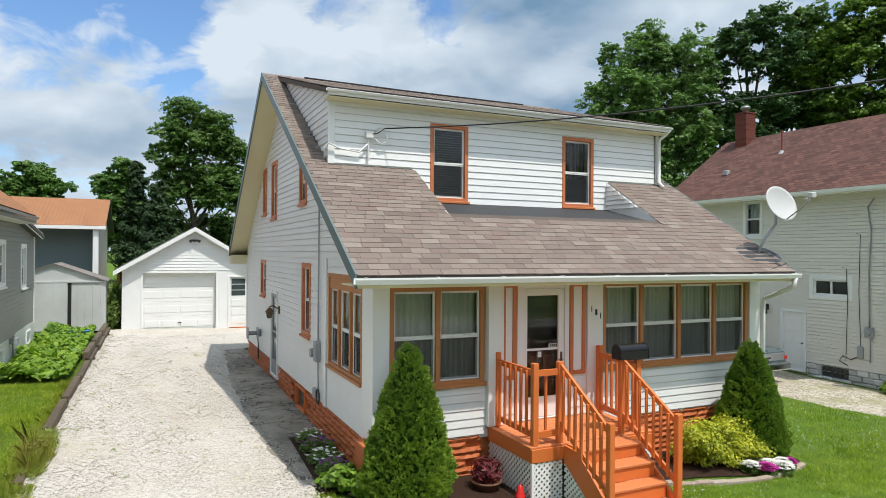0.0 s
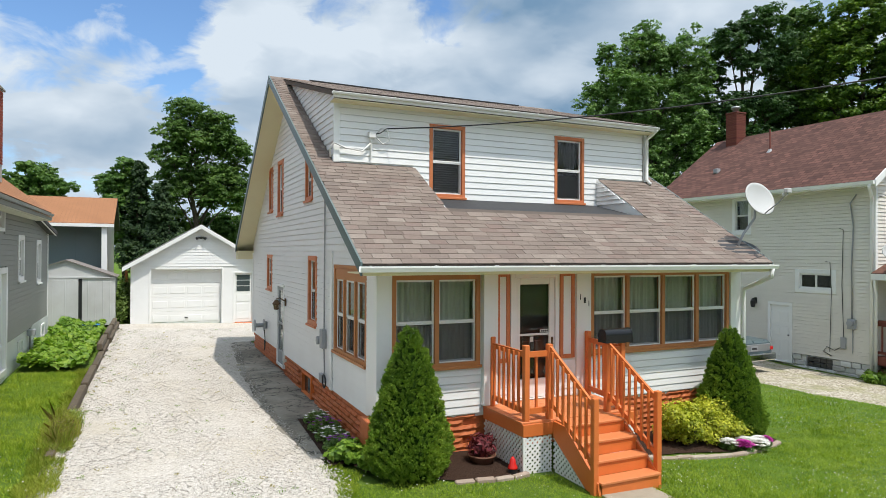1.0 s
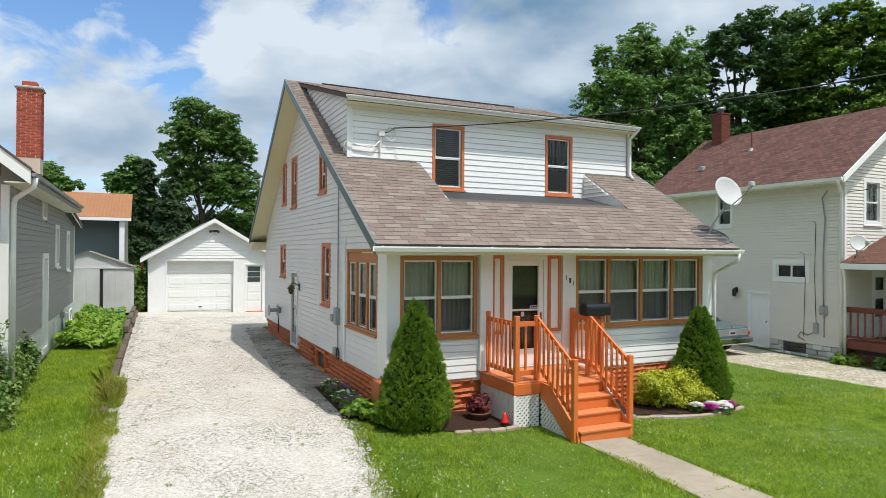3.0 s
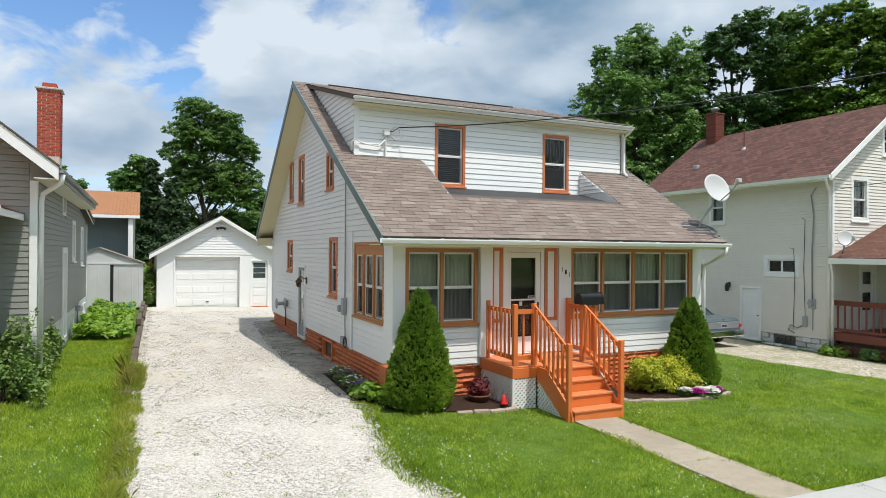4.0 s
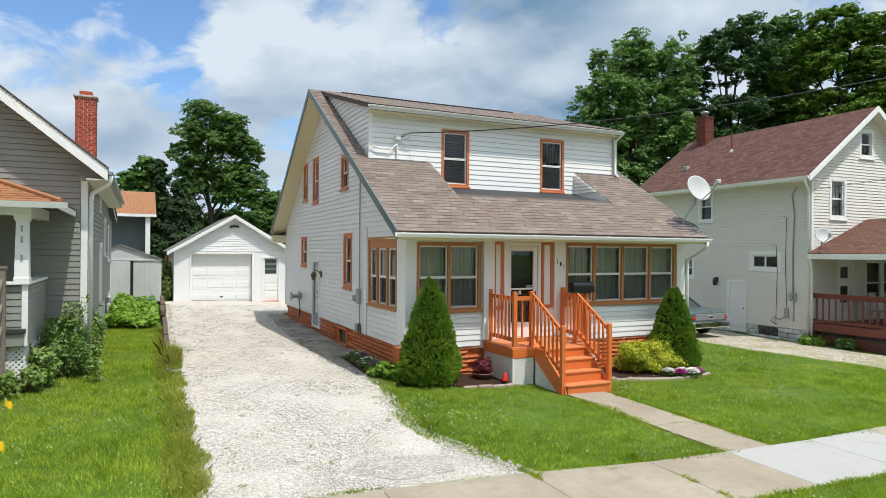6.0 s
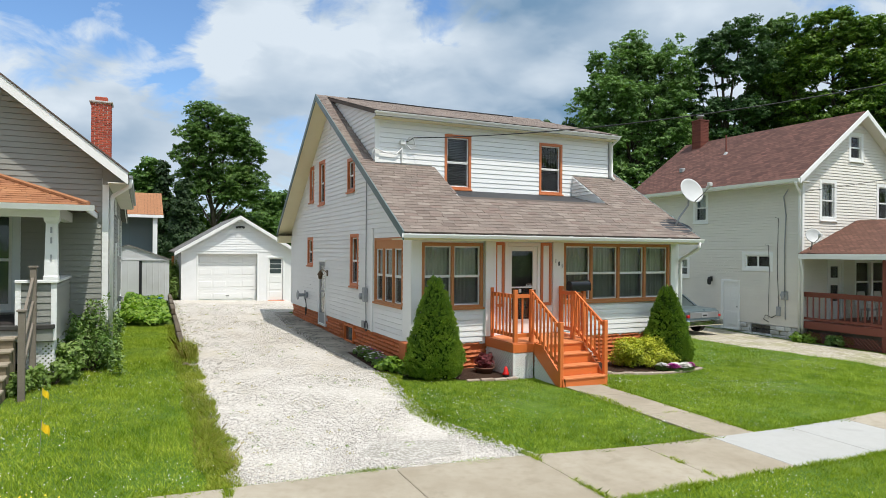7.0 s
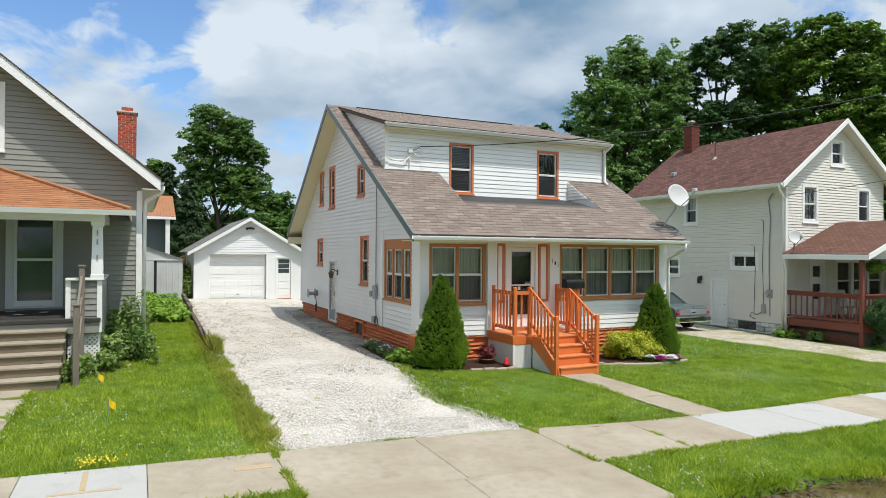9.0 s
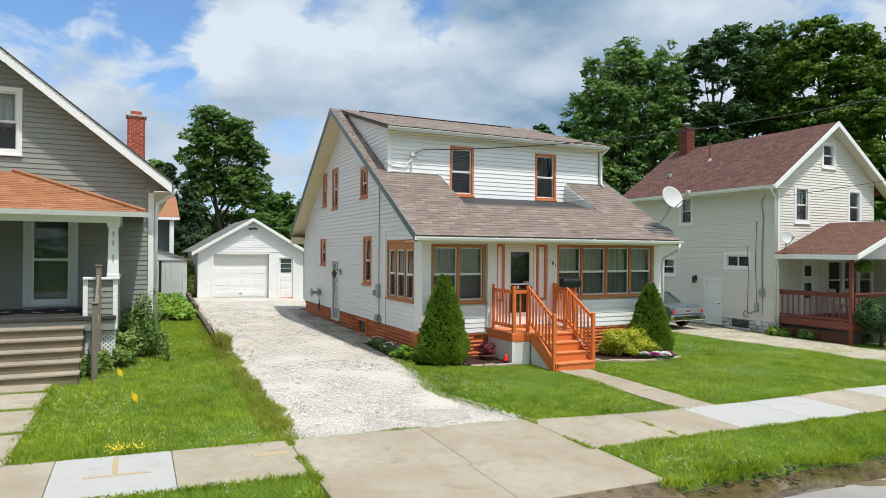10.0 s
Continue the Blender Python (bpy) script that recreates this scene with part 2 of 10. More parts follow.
WHITE = painted("white_vinyl", (0.80, 0.80, 0.79), 0.45, 0.07)
WHITE_TRIM = painted("white_trim_paint", (0.80, 0.80, 0.78), 0.4, 0.06, streak=False)
WHITE_BLOCK = painted("white_masonry_paint", (0.78, 0.78, 0.77), 0.7, 0.12, streak=False)
CREAM = painted("cream_soffit", (0.72, 0.65, 0.42), 0.6, 0.12, streak=False)
ORANGE = painted("orange_deck_paint", (0.66, 0.168, 0.036), 0.5, 0.25, (0.34, 0.09, 0.03), 40)
TREAD = painted("orange_tread_paint", (0.62, 0.20, 0.065), 0.6, 0.3, (0.4, 0.14, 0.06), 40)
TRIM = painted("tan_orange_trim", (0.47, 0.185, 0.058), 0.5, 0.2, (0.3, 0.12, 0.05), 40)
TRIM_RED = painted("orange_window_trim", (0.55, 0.17, 0.06), 0.5, 0.2, (0.32, 0.12, 0.05), 40)
GREEN_TRIM = painted("grey_green_rake_trim", (0.10, 0.15, 0.15), 0.45, 0.2, streak=False)
GREY_SIDING = painted("grey_green_siding", (0.255, 0.26, 0.232), 0.55, 0.2)
CREAM_SIDING = painted("pale_cream_siding", (0.72, 0.685, 0.615), 0.55, 0.10)
BLUE_GREY = painted("blue_grey_panel", (0.16, 0.20, 0.215), 0.6, 0.25)
SHED_METAL = painted("shed_sheet_metal", (0.55, 0.555, 0.55), 0.45, 0.3, streak=False)
RED_DECK = painted("red_brown_deck_stain", (0.19, 0.048, 0.030), 0.6, 0.3, (0.10, 0.035, 0.022))
SHINGLE = shingle("brown_shingle", [(0.185, 0.142, 0.120), (0.255, 0.206, 0.174), (0.210, 0.164, 0.140), (0.315, 0.264, 0.224), (0.225, 0.164, 0.140), (0.280, 0.230, 0.194), (0.195, 0.156, 0.136)], 0.18)
SHINGLE_ORANGE = shingle("orange_brown_shingle", [(0.34, 0.15, 0.07), (0.42, 0.19, 0.09), (0.29, 0.12, 0.06), (0.46, 0.22, 0.11)])
SHINGLE_RED = shingle_rows("red_brown_shingle", [(0.205, 0.100, 0.080), (0.078, 0.042, 0.036), (0.105, 0.057, 0.047)], 0.15, 0.24)
SHINGLE_RED2 = shingle_rows("brown_red_porch_shingle", [(0.215, 0.108, 0.078), (0.115, 0.058, 0.042), (0.13, 0.066, 0.05)], 0.12, 0.19)
SHINGLE_TAN = shingle_rows("faded_orange_shingle", [(0.42, 0.20, 0.10), (0.36, 0.17, 0.085), (0.3, 0.14, 0.07)])
SHINGLE_GREY = shingle_rows("grey_shingle", [(0.24, 0.23, 0.22), (0.19, 0.185, 0.18), (0.14, 0.135, 0.13)])
MEMBRANE = plain("black_roof_membrane", (0.035, 0.036, 0.04), 0.75, var=0.4)
GLASS = glass_mat("window_glass")
SCREEN = screen_mat()
CURTAIN = curtain_mat()
DARK_CLOTH = plain("dark_maroon_cloth", (0.016, 0.010, 0.010), 0.95, var=0.4, scale=40)
BLIND = plain("grey_blind", (0.10, 0.10, 0.10), 0.6)
BLACK = plain("black_paint", (0.018, 0.018, 0.02), 0.4)
RUBBER = plain("black_rubber", (0.02, 0.02, 0.02), 0.7)
DARK = plain("dark_interior", (0.10, 0.09, 0.085), 0.9)
INNER = plain("inner_plaster", (0.42, 0.40, 0.36), 0.9)
STEEL = plain("grey_galvanised_steel", (0.34, 0.35, 0.36), 0.45, 0.6)
GREY_PLASTIC = plain("grey_plastic", (0.33, 0.34, 0.35), 0.55)
DISH_GREY = plain("pale_grey_enamel", (0.50, 0.50, 0.49), 0.45, var=0.12, scale=4)
CHROME = plain("chrome", (0.75, 0.76, 0.78), 0.12, 1.0, var=0.1)
BRASS = plain("weathered_brass", (0.13, 0.075, 0.035), 0.5, 0.6)
CAR_PAINT = plain("grey_blue_car_paint", (0.085, 0.118, 0.128), 0.3, 0.15, var=0.15, scale=3)
CAR_GLASS = plain("tinted_car_glass", (0.05, 0.065, 0.065), 0.06, 0.0, var=0.1)
TAIL_RED = plain("red_lens", (0.5, 0.02, 0.02), 0.2)
RED_PLASTIC = plain("red_enamel", (0.62, 0.02, 0.015), 0.25)
TERRACOTTA = plain("brown_clay_pot", (0.16, 0.07, 0.04), 0.7)
YELLOW = plain("yellow_flag_vinyl", (0.93, 0.64, 0.02), 0.5)
GLOSS_BLACK = plain("glossy_black_enamel", (0.006, 0.006, 0.007), 0.22, var=0.2)
BLUE = plain("blue_plastic", (0.03, 0.22, 0.6), 0.5)
TAN_RISER = painted("weathered_tan_board", (0.235, 0.185, 0.12), 0.9, 0.5, (0.09, 0.07, 0.045), 25)
NEWEL = painted("silvered_grey_wood", (0.20, 0.17, 0.135), 0.95, 0.5, (0.06, 0.048, 0.036), 25)
WOOD_GREY = painted("weathered_grey_wood", (0.12, 0.092, 0.062), 0.95, 0.65, (0.035, 0.026, 0.018), 25)
CABLE = plain("black_cable", (0.02, 0.02, 0.022), 0.5)
WHITE_CABLE = plain("white_cable", (0.75, 0.75, 0.73), 0.5)


def brick_mat(name, tones, rough=0.85):
    M = Mat(name, rough, spec=0.3).world()
    c = M.ramp(M.random(), [(i / (len(tones) - 1), t) for i, t in enumerate(tones)])
    n = M.noise(38, 5, 0.65)
    c = M.mix(M.math("MULTIPLY", M.ramp(n, [(0.4, 0.0), (0.7, 1.0)]), 0.4), c, tuple(v * 0.45 for v in tones[0]))
    M.color(c).bump(n, 0.5, 0.008)
    return M.m


STONE_ORANGE = brick_mat("orange_painted_stone", [(0.50, 0.135, 0.045), (0.58, 0.165, 0.055), (0.46, 0.12, 0.04)], 0.6)
BRICK_RED = brick_mat("red_brick", [(0.34, 0.075, 0.045), (0.42, 0.095, 0.055), (0.28, 0.06, 0.04)])
MORTAR = plain("pale_mortar", (0.55, 0.5, 0.44), 0.95, scale=50)
EDGING = brick_mat("pale_red_edging_stone", [(0.38, 0.31, 0.245), (0.34, 0.255, 0.20), (0.42, 0.35, 0.285)])


def concrete_mat(name, base, dark, stain=0.5):
    M = Mat(name, 0.88, spec=0.25).world()
    big, mid, fine = M.noise(0.7, 5, 0.6), M.noise(7, 5, 0.65), M.noise(120, 3, 0.7)
    c = M.mix(M.math("MULTIPLY", M.ramp(big, [(0.38, 0.0), (0.7, 1.0)]), stain), base, dark)
    c = M.mix(M.math("MULTIPLY", M.ramp(mid, [(0.45, 0.0), (0.72, 1.0)]), 0.45), c, dark)
    blot = M.noise(2.1, 4, 0.6, dist=0.6)
    c = M.mix(M.math("MULTIPLY", M.ramp(blot, [(0.60, 0.0), (0.68, 1.0)]), 0.30), c, tuple(v * 0.8 for v in dark))
    c = M.mix(M.math("MULTIPLY", M.ramp(fine, [(0.55, 0.0), (0.7, 1.0)]), 0.35), c, tuple(v * 0.5 for v in dark))
    c = M.mix(M.math("MULTIPLY", M.random(), 0.25), c, dark)
    M.color(c).bump(fine, 0.25, 0.004).bump(mid, 0.1, 0.01)
    return M.m


CONCRETE = concrete_mat("sidewalk_concrete", (0.395, 0.348, 0.272), (0.25, 0.205, 0.145), 0.75)
CONCRETE_NEW = concrete_mat("new_pale_concrete", (0.415, 0.410, 0.39), (0.35, 0.34, 0.315), 0.4)
CONCRETE_STEP = concrete_mat("old_step_concrete", (0.385, 0.335, 0.258), (0.235, 0.195, 0.14), 0.75)


def ground_mats():
    M = Mat("lawn_ground", 0.95, spec=0.15).world()
    a, b, f = M.noise(0.35, 5, 0.6), M.noise(3.0, 5, 0.65), M.noise(60, 4, 0.7)
    c = M.ramp(b, [(0.3, (0.075, 0.145, 0.014)), (0.55, (0.12, 0.205, 0.022)), (0.8, (0.18, 0.25, 0.036))])
    c = M.mix(M.math("MULTIPLY", M.ramp(a, [(0.45, 0.0), (0.75, 1.0)]), 0.45), c, (0.15, 0.17, 0.045))
    c = M.mix(M.math("MULTIPLY", M.ramp(f, [(0.4, 1.0), (0.6, 0.0)]), 0.55), c, (0.045, 0.09, 0.014))
    M.color(c).bump(f, 0.8, 0.03)
    lawn = M.m

    M = Mat("white_gravel", 0.9, spec=0.2).world()
    cells, far = M.voronoi(36, out="Color"), M.voronoi(36, feature="DISTANCE_TO_EDGE")
    big, mid = M.noise(0.55, 6, 0.65), M.noise(4.5, 5, 0.7)
    tone = M.N("ShaderNodeSeparateColor")
    M.L(cells, tone.inputs[0])
    c = M.ramp(tone.outputs[0], [(0.0, (0.34, 0.305, 0.26)), (0.14, (0.47, 0.43, 0.38)), (0.5, (0.55, 0.51, 0.46)), (1.0, (0.65, 0.61, 0.56))])
    c = M.mix(M.math("MULTIPLY", M.ramp(far, [(0.0, 1.0), (0.13, 0.0)]), 0.28), c, (0.38, 0.345, 0.29))
    c = M.mix(M.math("MULTIPLY", M.ramp(big, [(0.50, 0.0), (0.72, 1.0)]), 0.42), c, (0.44, 0.375, 0.27))
    c = M.mix(M.math("MULTIPLY", M.ramp(mid, [(0.60, 0.0), (0.74, 1.0)]), 0.26), c, (0.33, 0.29, 0.21))
    track = M.noise(1.6, 4, 0.6, (1.6, 0.22, 1))
    c = M.mix(M.math("MULTIPLY", M.ramp(track, [(0.52, 0.0), (0.68, 1.0)]), 0.22), c, (0.40, 0.36, 0.29))
    fleck = M.noise(16, 3, 0.7)
    c = M.mix(M.math("MULTIPLY", M.ramp(fleck, [(0.62, 0.0), (0.74, 1.0)]), 0.26), c, (0.25, 0.215, 0.15))
    M.color(c).bump(far, 0.62, 0.03)
    gravel = M.m

    M = Mat("old_asphalt", 0.9, spec=0.3).world()
    a, b, f, cr = M.noise(0.8, 6, 0.7), M.noise(6, 5, 0.7), M.noise(140, 3, 0.7), M.noise(0.9, 8, 0.62, dist=1.0)
    c = M.ramp(a, [(0.35, (0.13, 0.118, 0.098)), (0.50, (0.28, 0.25, 0.205)), (0.70, (0.42, 0.38, 0.315))])
    c = M.mix(M.math("MULTIPLY", M.ramp(f, [(0.5, 0.0), (0.7, 1.0)]), 0.5), c, (0.30, 0.28, 0.25))
    c = M.mix(M.ramp(cr, [(0.485, 0.0), (0.496, 0.85), (0.504, 0.85), (0.515, 0.0)]), c, (0.02, 0.02, 0.018))
    c = M.mix(M.math("MULTIPLY", M.ramp(b, [(0.6, 0.0), (0.75, 1.0)]), 0.4), c, (0.06, 0.085, 0.03))
    M.color(c).bump(f, 0.6, 0.01)
    asphalt = M.m

    M = Mat("dark_mulch", 0.95, spec=0.15).world()
    a, f = M.noise(2.2, 4, 0.6), M.noise(45, 4, 0.75, (1, 2.2, 1))
    c = M.ramp(f, [(0.3, (0.022, 0.013, 0.009)), (0.6, (0.075, 0.042, 0.028)), (0.85, (0.16, 0.10, 0.07))])
    M.color(M.mix(M.math("MULTIPLY", a, 0.3), c, (0.05, 0.03, 0.02))).bump(f, 1.0, 0.03)
    mulch = M.m

    M = Mat("street_surface", 0.8, spec=0.4).world()
    a, f, cr = M.noise(0.5, 6, 0.65), M.noise(90, 4, 0.7), M.noise(0.33, 8, 0.6, dist=1.2)
    c = M.ramp(a, [(0.35, (0.27, 0.25, 0.225)), (0.7, (0.40, 0.38, 0.345))])
    c = M.mix(M.math("MULTIPLY", f, 0.4), c, (0.10, 0.09, 0.08))
    c = M.mix(M.ramp(cr, [(0.490, 0.0), (0.497, 0.8), (0.503, 0.8), (0.510, 0.0)]), c, (0.05, 0.046, 0.04))
    M.color(c).bump(f, 0.5, 0.008)
    street = M.m

    M = Mat("wet_gutter_mud", 0.35, spec=0.5).world()
    a, f = M.noise(2.2, 6, 0.7), M.noise(30, 4, 0.7)
    c = M.ramp(a, [(0.36, (0.035, 0.025, 0.013)), (0.48, (0.12, 0.082, 0.038)), (0.58, (0.17, 0.125, 0.065)), (0.72, (0.33, 0.29, 0.22))])
    M.color(M.mix(M.math("MULTIPLY", f, 0.4), c, (0.03, 0.022, 0.012)))
    M.rough(M.ramp(a, [(0.4, 0.08), (0.62, 0.8)])).bump(f, 0.3, 0.01)
    mud = M.m

    M = Mat("worn_pale_gravel", 0.92, spec=0.2).world()
    cells, far, big = M.voronoi(26, out="Color"), M.voronoi(26, feature="DISTANCE_TO_EDGE"), M.noise(0.9, 6, 0.7)
    tone = M.N("ShaderNodeSeparateColor")
    M.L(cells, tone.inputs[0])
    c = M.ramp(tone.outputs[0], [(0.0, (0.16, 0.135, 0.10)), (0.5, (0.42, 0.37, 0.29)), (1.0, (0.60, 0.55, 0.46))])
    c = M.mix(M.math("MULTIPLY", M.ramp(big, [(0.47, 0.0), (0.62, 1.0)]), 0.70), c, (0.24, 0.24, 0.10))
    M.color(c).bump(far, 0.8, 0.02)
    worn = M.m

    M = Mat("dusty_bare_patch", 0.92, spec=0.2).world()
    a, f, g2 = M.noise(2.4, 6, 0.7), M.noise(120, 3, 0.7), M.noise(26, 4, 0.75)
    c = M.ramp(a, [(0.35, (0.27, 0.245, 0.21)), (0.55, (0.36, 0.335, 0.295)), (0.75, (0.46, 0.43, 0.385))])
    c = M.mix(M.ramp(g2, [(0.48, 0.0), (0.58, 0.95)]), c, (0.60, 0.565, 0.51))
    c = M.mix(M.math("MULTIPLY", f, 0.3), c, (0.12, 0.11, 0.095))
    M.color(c).bump(f, 0.5, 0.008)
    bare = M.m
    return lawn, gravel, asphalt, mulch, street, mud, worn, bare


def water_mat():
    """Thin muddy water: clear gloss over brown silt."""
    M = Mat("muddy_water", 0.06, spec=0.5).world()
    n, rip = M.noise(2.4, 4, 0.6), M.noise(26, 2, 0.5)
    M.color(M.ramp(n, [(0.35, (0.055, 0.038, 0.018)), (0.65, (0.13, 0.095, 0.05))])).bump(rip, 0.08, 0.004)
    return M.m


WATER = water_mat()
LAWN, GRAVEL, ASPHALT, MULCH, STREET, MUD, WORN_GRAVEL, BARE_PATCH = ground_mats()
STONE_WHITE = brick_mat("white_limestone_chip", [(0.46, 0.42, 0.37), (0.57, 0.53, 0.48), (0.69, 0.65, 0.60)])
GRASS = foliage("grass_blades", (0.110, 0.190, 0.011), (0.258, 0.350, 0.026), (0.48, 0.54, 0.080), 0.6, 0.40)
GRASS_LONG = foliage("long_grass_blades", (0.118, 0.200, 0.011), (0.285, 0.368, 0.026), (0.54, 0.56, 0.085), 0.6, 0.42)
GRASS_EDGE = foliage("yellow_green_edge_grass", (0.20, 0.26, 0.03), (0.34, 0.38, 0.05), (0.50, 0.48, 0.10), 0.6, 0.4)
RED_STEM = foliage("reddish_weed_stems", (0.16, 0.06, 0.02), (0.28, 0.13, 0.035), (0.36, 0.26, 0.05), 0.6, 0.3)
GRASS_DRY = foliage("dry_grass", (0.20, 0.17, 0.045), (0.34, 0.28, 0.085), (0.48, 0.40, 0.15), 0.7, 0.3)
LEAF_MAPLE = foliage("maple_leaves", (0.044, 0.096, 0.020), (0.095, 0.180, 0.036), (0.20, 0.30, 0.068))
LEAF_DARK = foliage("dark_tree_leaves", (0.022, 0.055, 0.019), (0.050, 0.110, 0.034), (0.12, 0.205, 0.065))
LEAF_CONIFER = foliage("conifer_needles", (0.012, 0.030, 0.012), (0.030, 0.062, 0.020), (0.07, 0.115, 0.036), 0.6, 0.12)
LEAF_ASH = foliage("ash_tree_leaves", (0.075, 0.140, 0.042), (0.155, 0.265, 0.078), (0.29, 0.41, 0.14), 0.55, 0.34)
LEAF_BRIGHT = foliage("bright_tree_leaves", (0.036, 0.082, 0.015), (0.105, 0.190, 0.028), (0.30, 0.40, 0.06), 0.55, 0.32)
LEAF_WOODS = foliage("far_wood_leaves", (0.045, 0.10, 0.022), (0.095, 0.19, 0.036), (0.19, 0.29, 0.065))
# needle tones spread wide to colour in highlights and dark gaps
SPRUCE = foliage("dwarf_spruce_needles", (0.045, 0.100, 0.010), (0.160, 0.270, 0.024), (0.40, 0.50, 0.07), 0.6, 0.25)
SPRUCE_SHADE_CORE = shade_core()
GOLD_LEAF = foliage("golden_shrub_leaves", (0.15, 0.205, 0.013), (0.38, 0.40, 0.027), (0.62, 0.58, 0.06), 0.5, 0.28)
BED_LEAF = foliage("garden_leaves", (0.08, 0.17, 0.02), (0.18, 0.30, 0.03), (0.34, 0.44, 0.07), 0.5, 0.3)
WEED_LEAF = foliage("weedy_shrub_leaves", (0.06, 0.13, 0.025), (0.14, 0.23, 0.055), (0.27, 0.35, 0.12), 0.5, 0.3)
WEED_PALE = foliage("pale_weed_leaves", (0.10, 0.16, 0.03), (0.18, 0.27, 0.06), (0.32, 0.40, 0.14), 0.5, 0.3)
WEED_RED = foliage("reddening_weed_leaves", (0.14, 0.10, 0.03), (0.22, 0.20, 0.045), (0.32, 0.33, 0.07), 0.5, 0.3)
COLEUS_LEAF = foliage("dark_red_leaves", (0.05, 0.008, 0.012), (0.13, 0.018, 0.025), (0.22, 0.05, 0.05), 0.5, 0.15)
PETAL_WHITE = plain("white_petals", (0.82, 0.80, 0.74), 0.6, var=0.1)
PETAL_PINK = plain("magenta_petals", (0.50, 0.03, 0.30), 0.6, var=0.2)
PETAL_PURPLE = plain("purple_petals", (0.22, 0.02, 0.26), 0.6, var=0.2)
PETAL_YELLOW = plain("yellow_petals", (0.80, 0.58, 0.02), 0.6, var=0.2)


def bark_mat(name, base):
    M = Mat(name, 0.95, spec=0.15).world()
    f = M.noise(9, 5, 0.7, (1, 1, 0.22))
    M.color(M.ramp(f, [(0.3, tuple(v * 0.35 for v in base)), (0.7, base)])).bump(f, 1.0, 0.05)
    return M.m


BARK = bark_mat("grey_brown_bark", (0.12, 0.095, 0.075))

# ---- mesh helpers ----


def G(x, y):
    """Height of the ground: it falls gently to the east and rises to the back."""
    xx = max(-30.0, min(30.0, x))
    yy = max(-14.0, min(40.0, y))
    return -0.03 * (xx - 2.3) + 0.012 * (yy + 2.4)


def G_np(x, y):
    return -0.03 * (np.clip(x, -30, 30) - 2.3) + 0.012 * (np.clip(y, -14, 40) + 2.4)


def walk_line(x):
    """How far the far and the near rim of the sidewalk stray from a straight line."""
    far = np.interp(x, [-8, -2.5, -0.8, 1.0, 2.5, 4.3, 5.9, 7.7], [-0.14, -0.12, -0.18, -0.33, -0.34, -0.30, -0.19, 0.0])
    near = np.interp(x, [-6, -4.6, -2.7, -0.8, 2.3, 5.4, 8.0], [-0.02, -0.02, -0.25, -0.28, -0.20, -0.20, 0.0])
    return far, near


def bend(x, y):
    """From the straight plan of the sidewalk to its real, uneven line."""
    far, near = walk_line(x)
    if y > -5.8:
        return y + far * min(1.0, max(0.0, (-3.5 - y) / 2.3))
    if y > -7.35:
        return y + far + (near - far) * (-5.8 - y) / 1.55
    return y + near * min(1.0, max(0.0, (y + 8.9) / 1.55))


def straight(x, y):
    """The way back: where a point would lie in the straight plan."""
    far, near = walk_line(x)
    a, b = -5.8 + far, -7.35 + near
    up = np.clip((-3.5 - y) / (-3.5 - a), 0, 1) * -far
    low = -near * np.clip((y + 8.9) / (b + 8.9), 0, 1)
    mid = -far - (near - far) * np.clip((a - y) / (a - b), 0, 1)
    return y + np.where(y > a, up, np.where(y > b, mid, low))


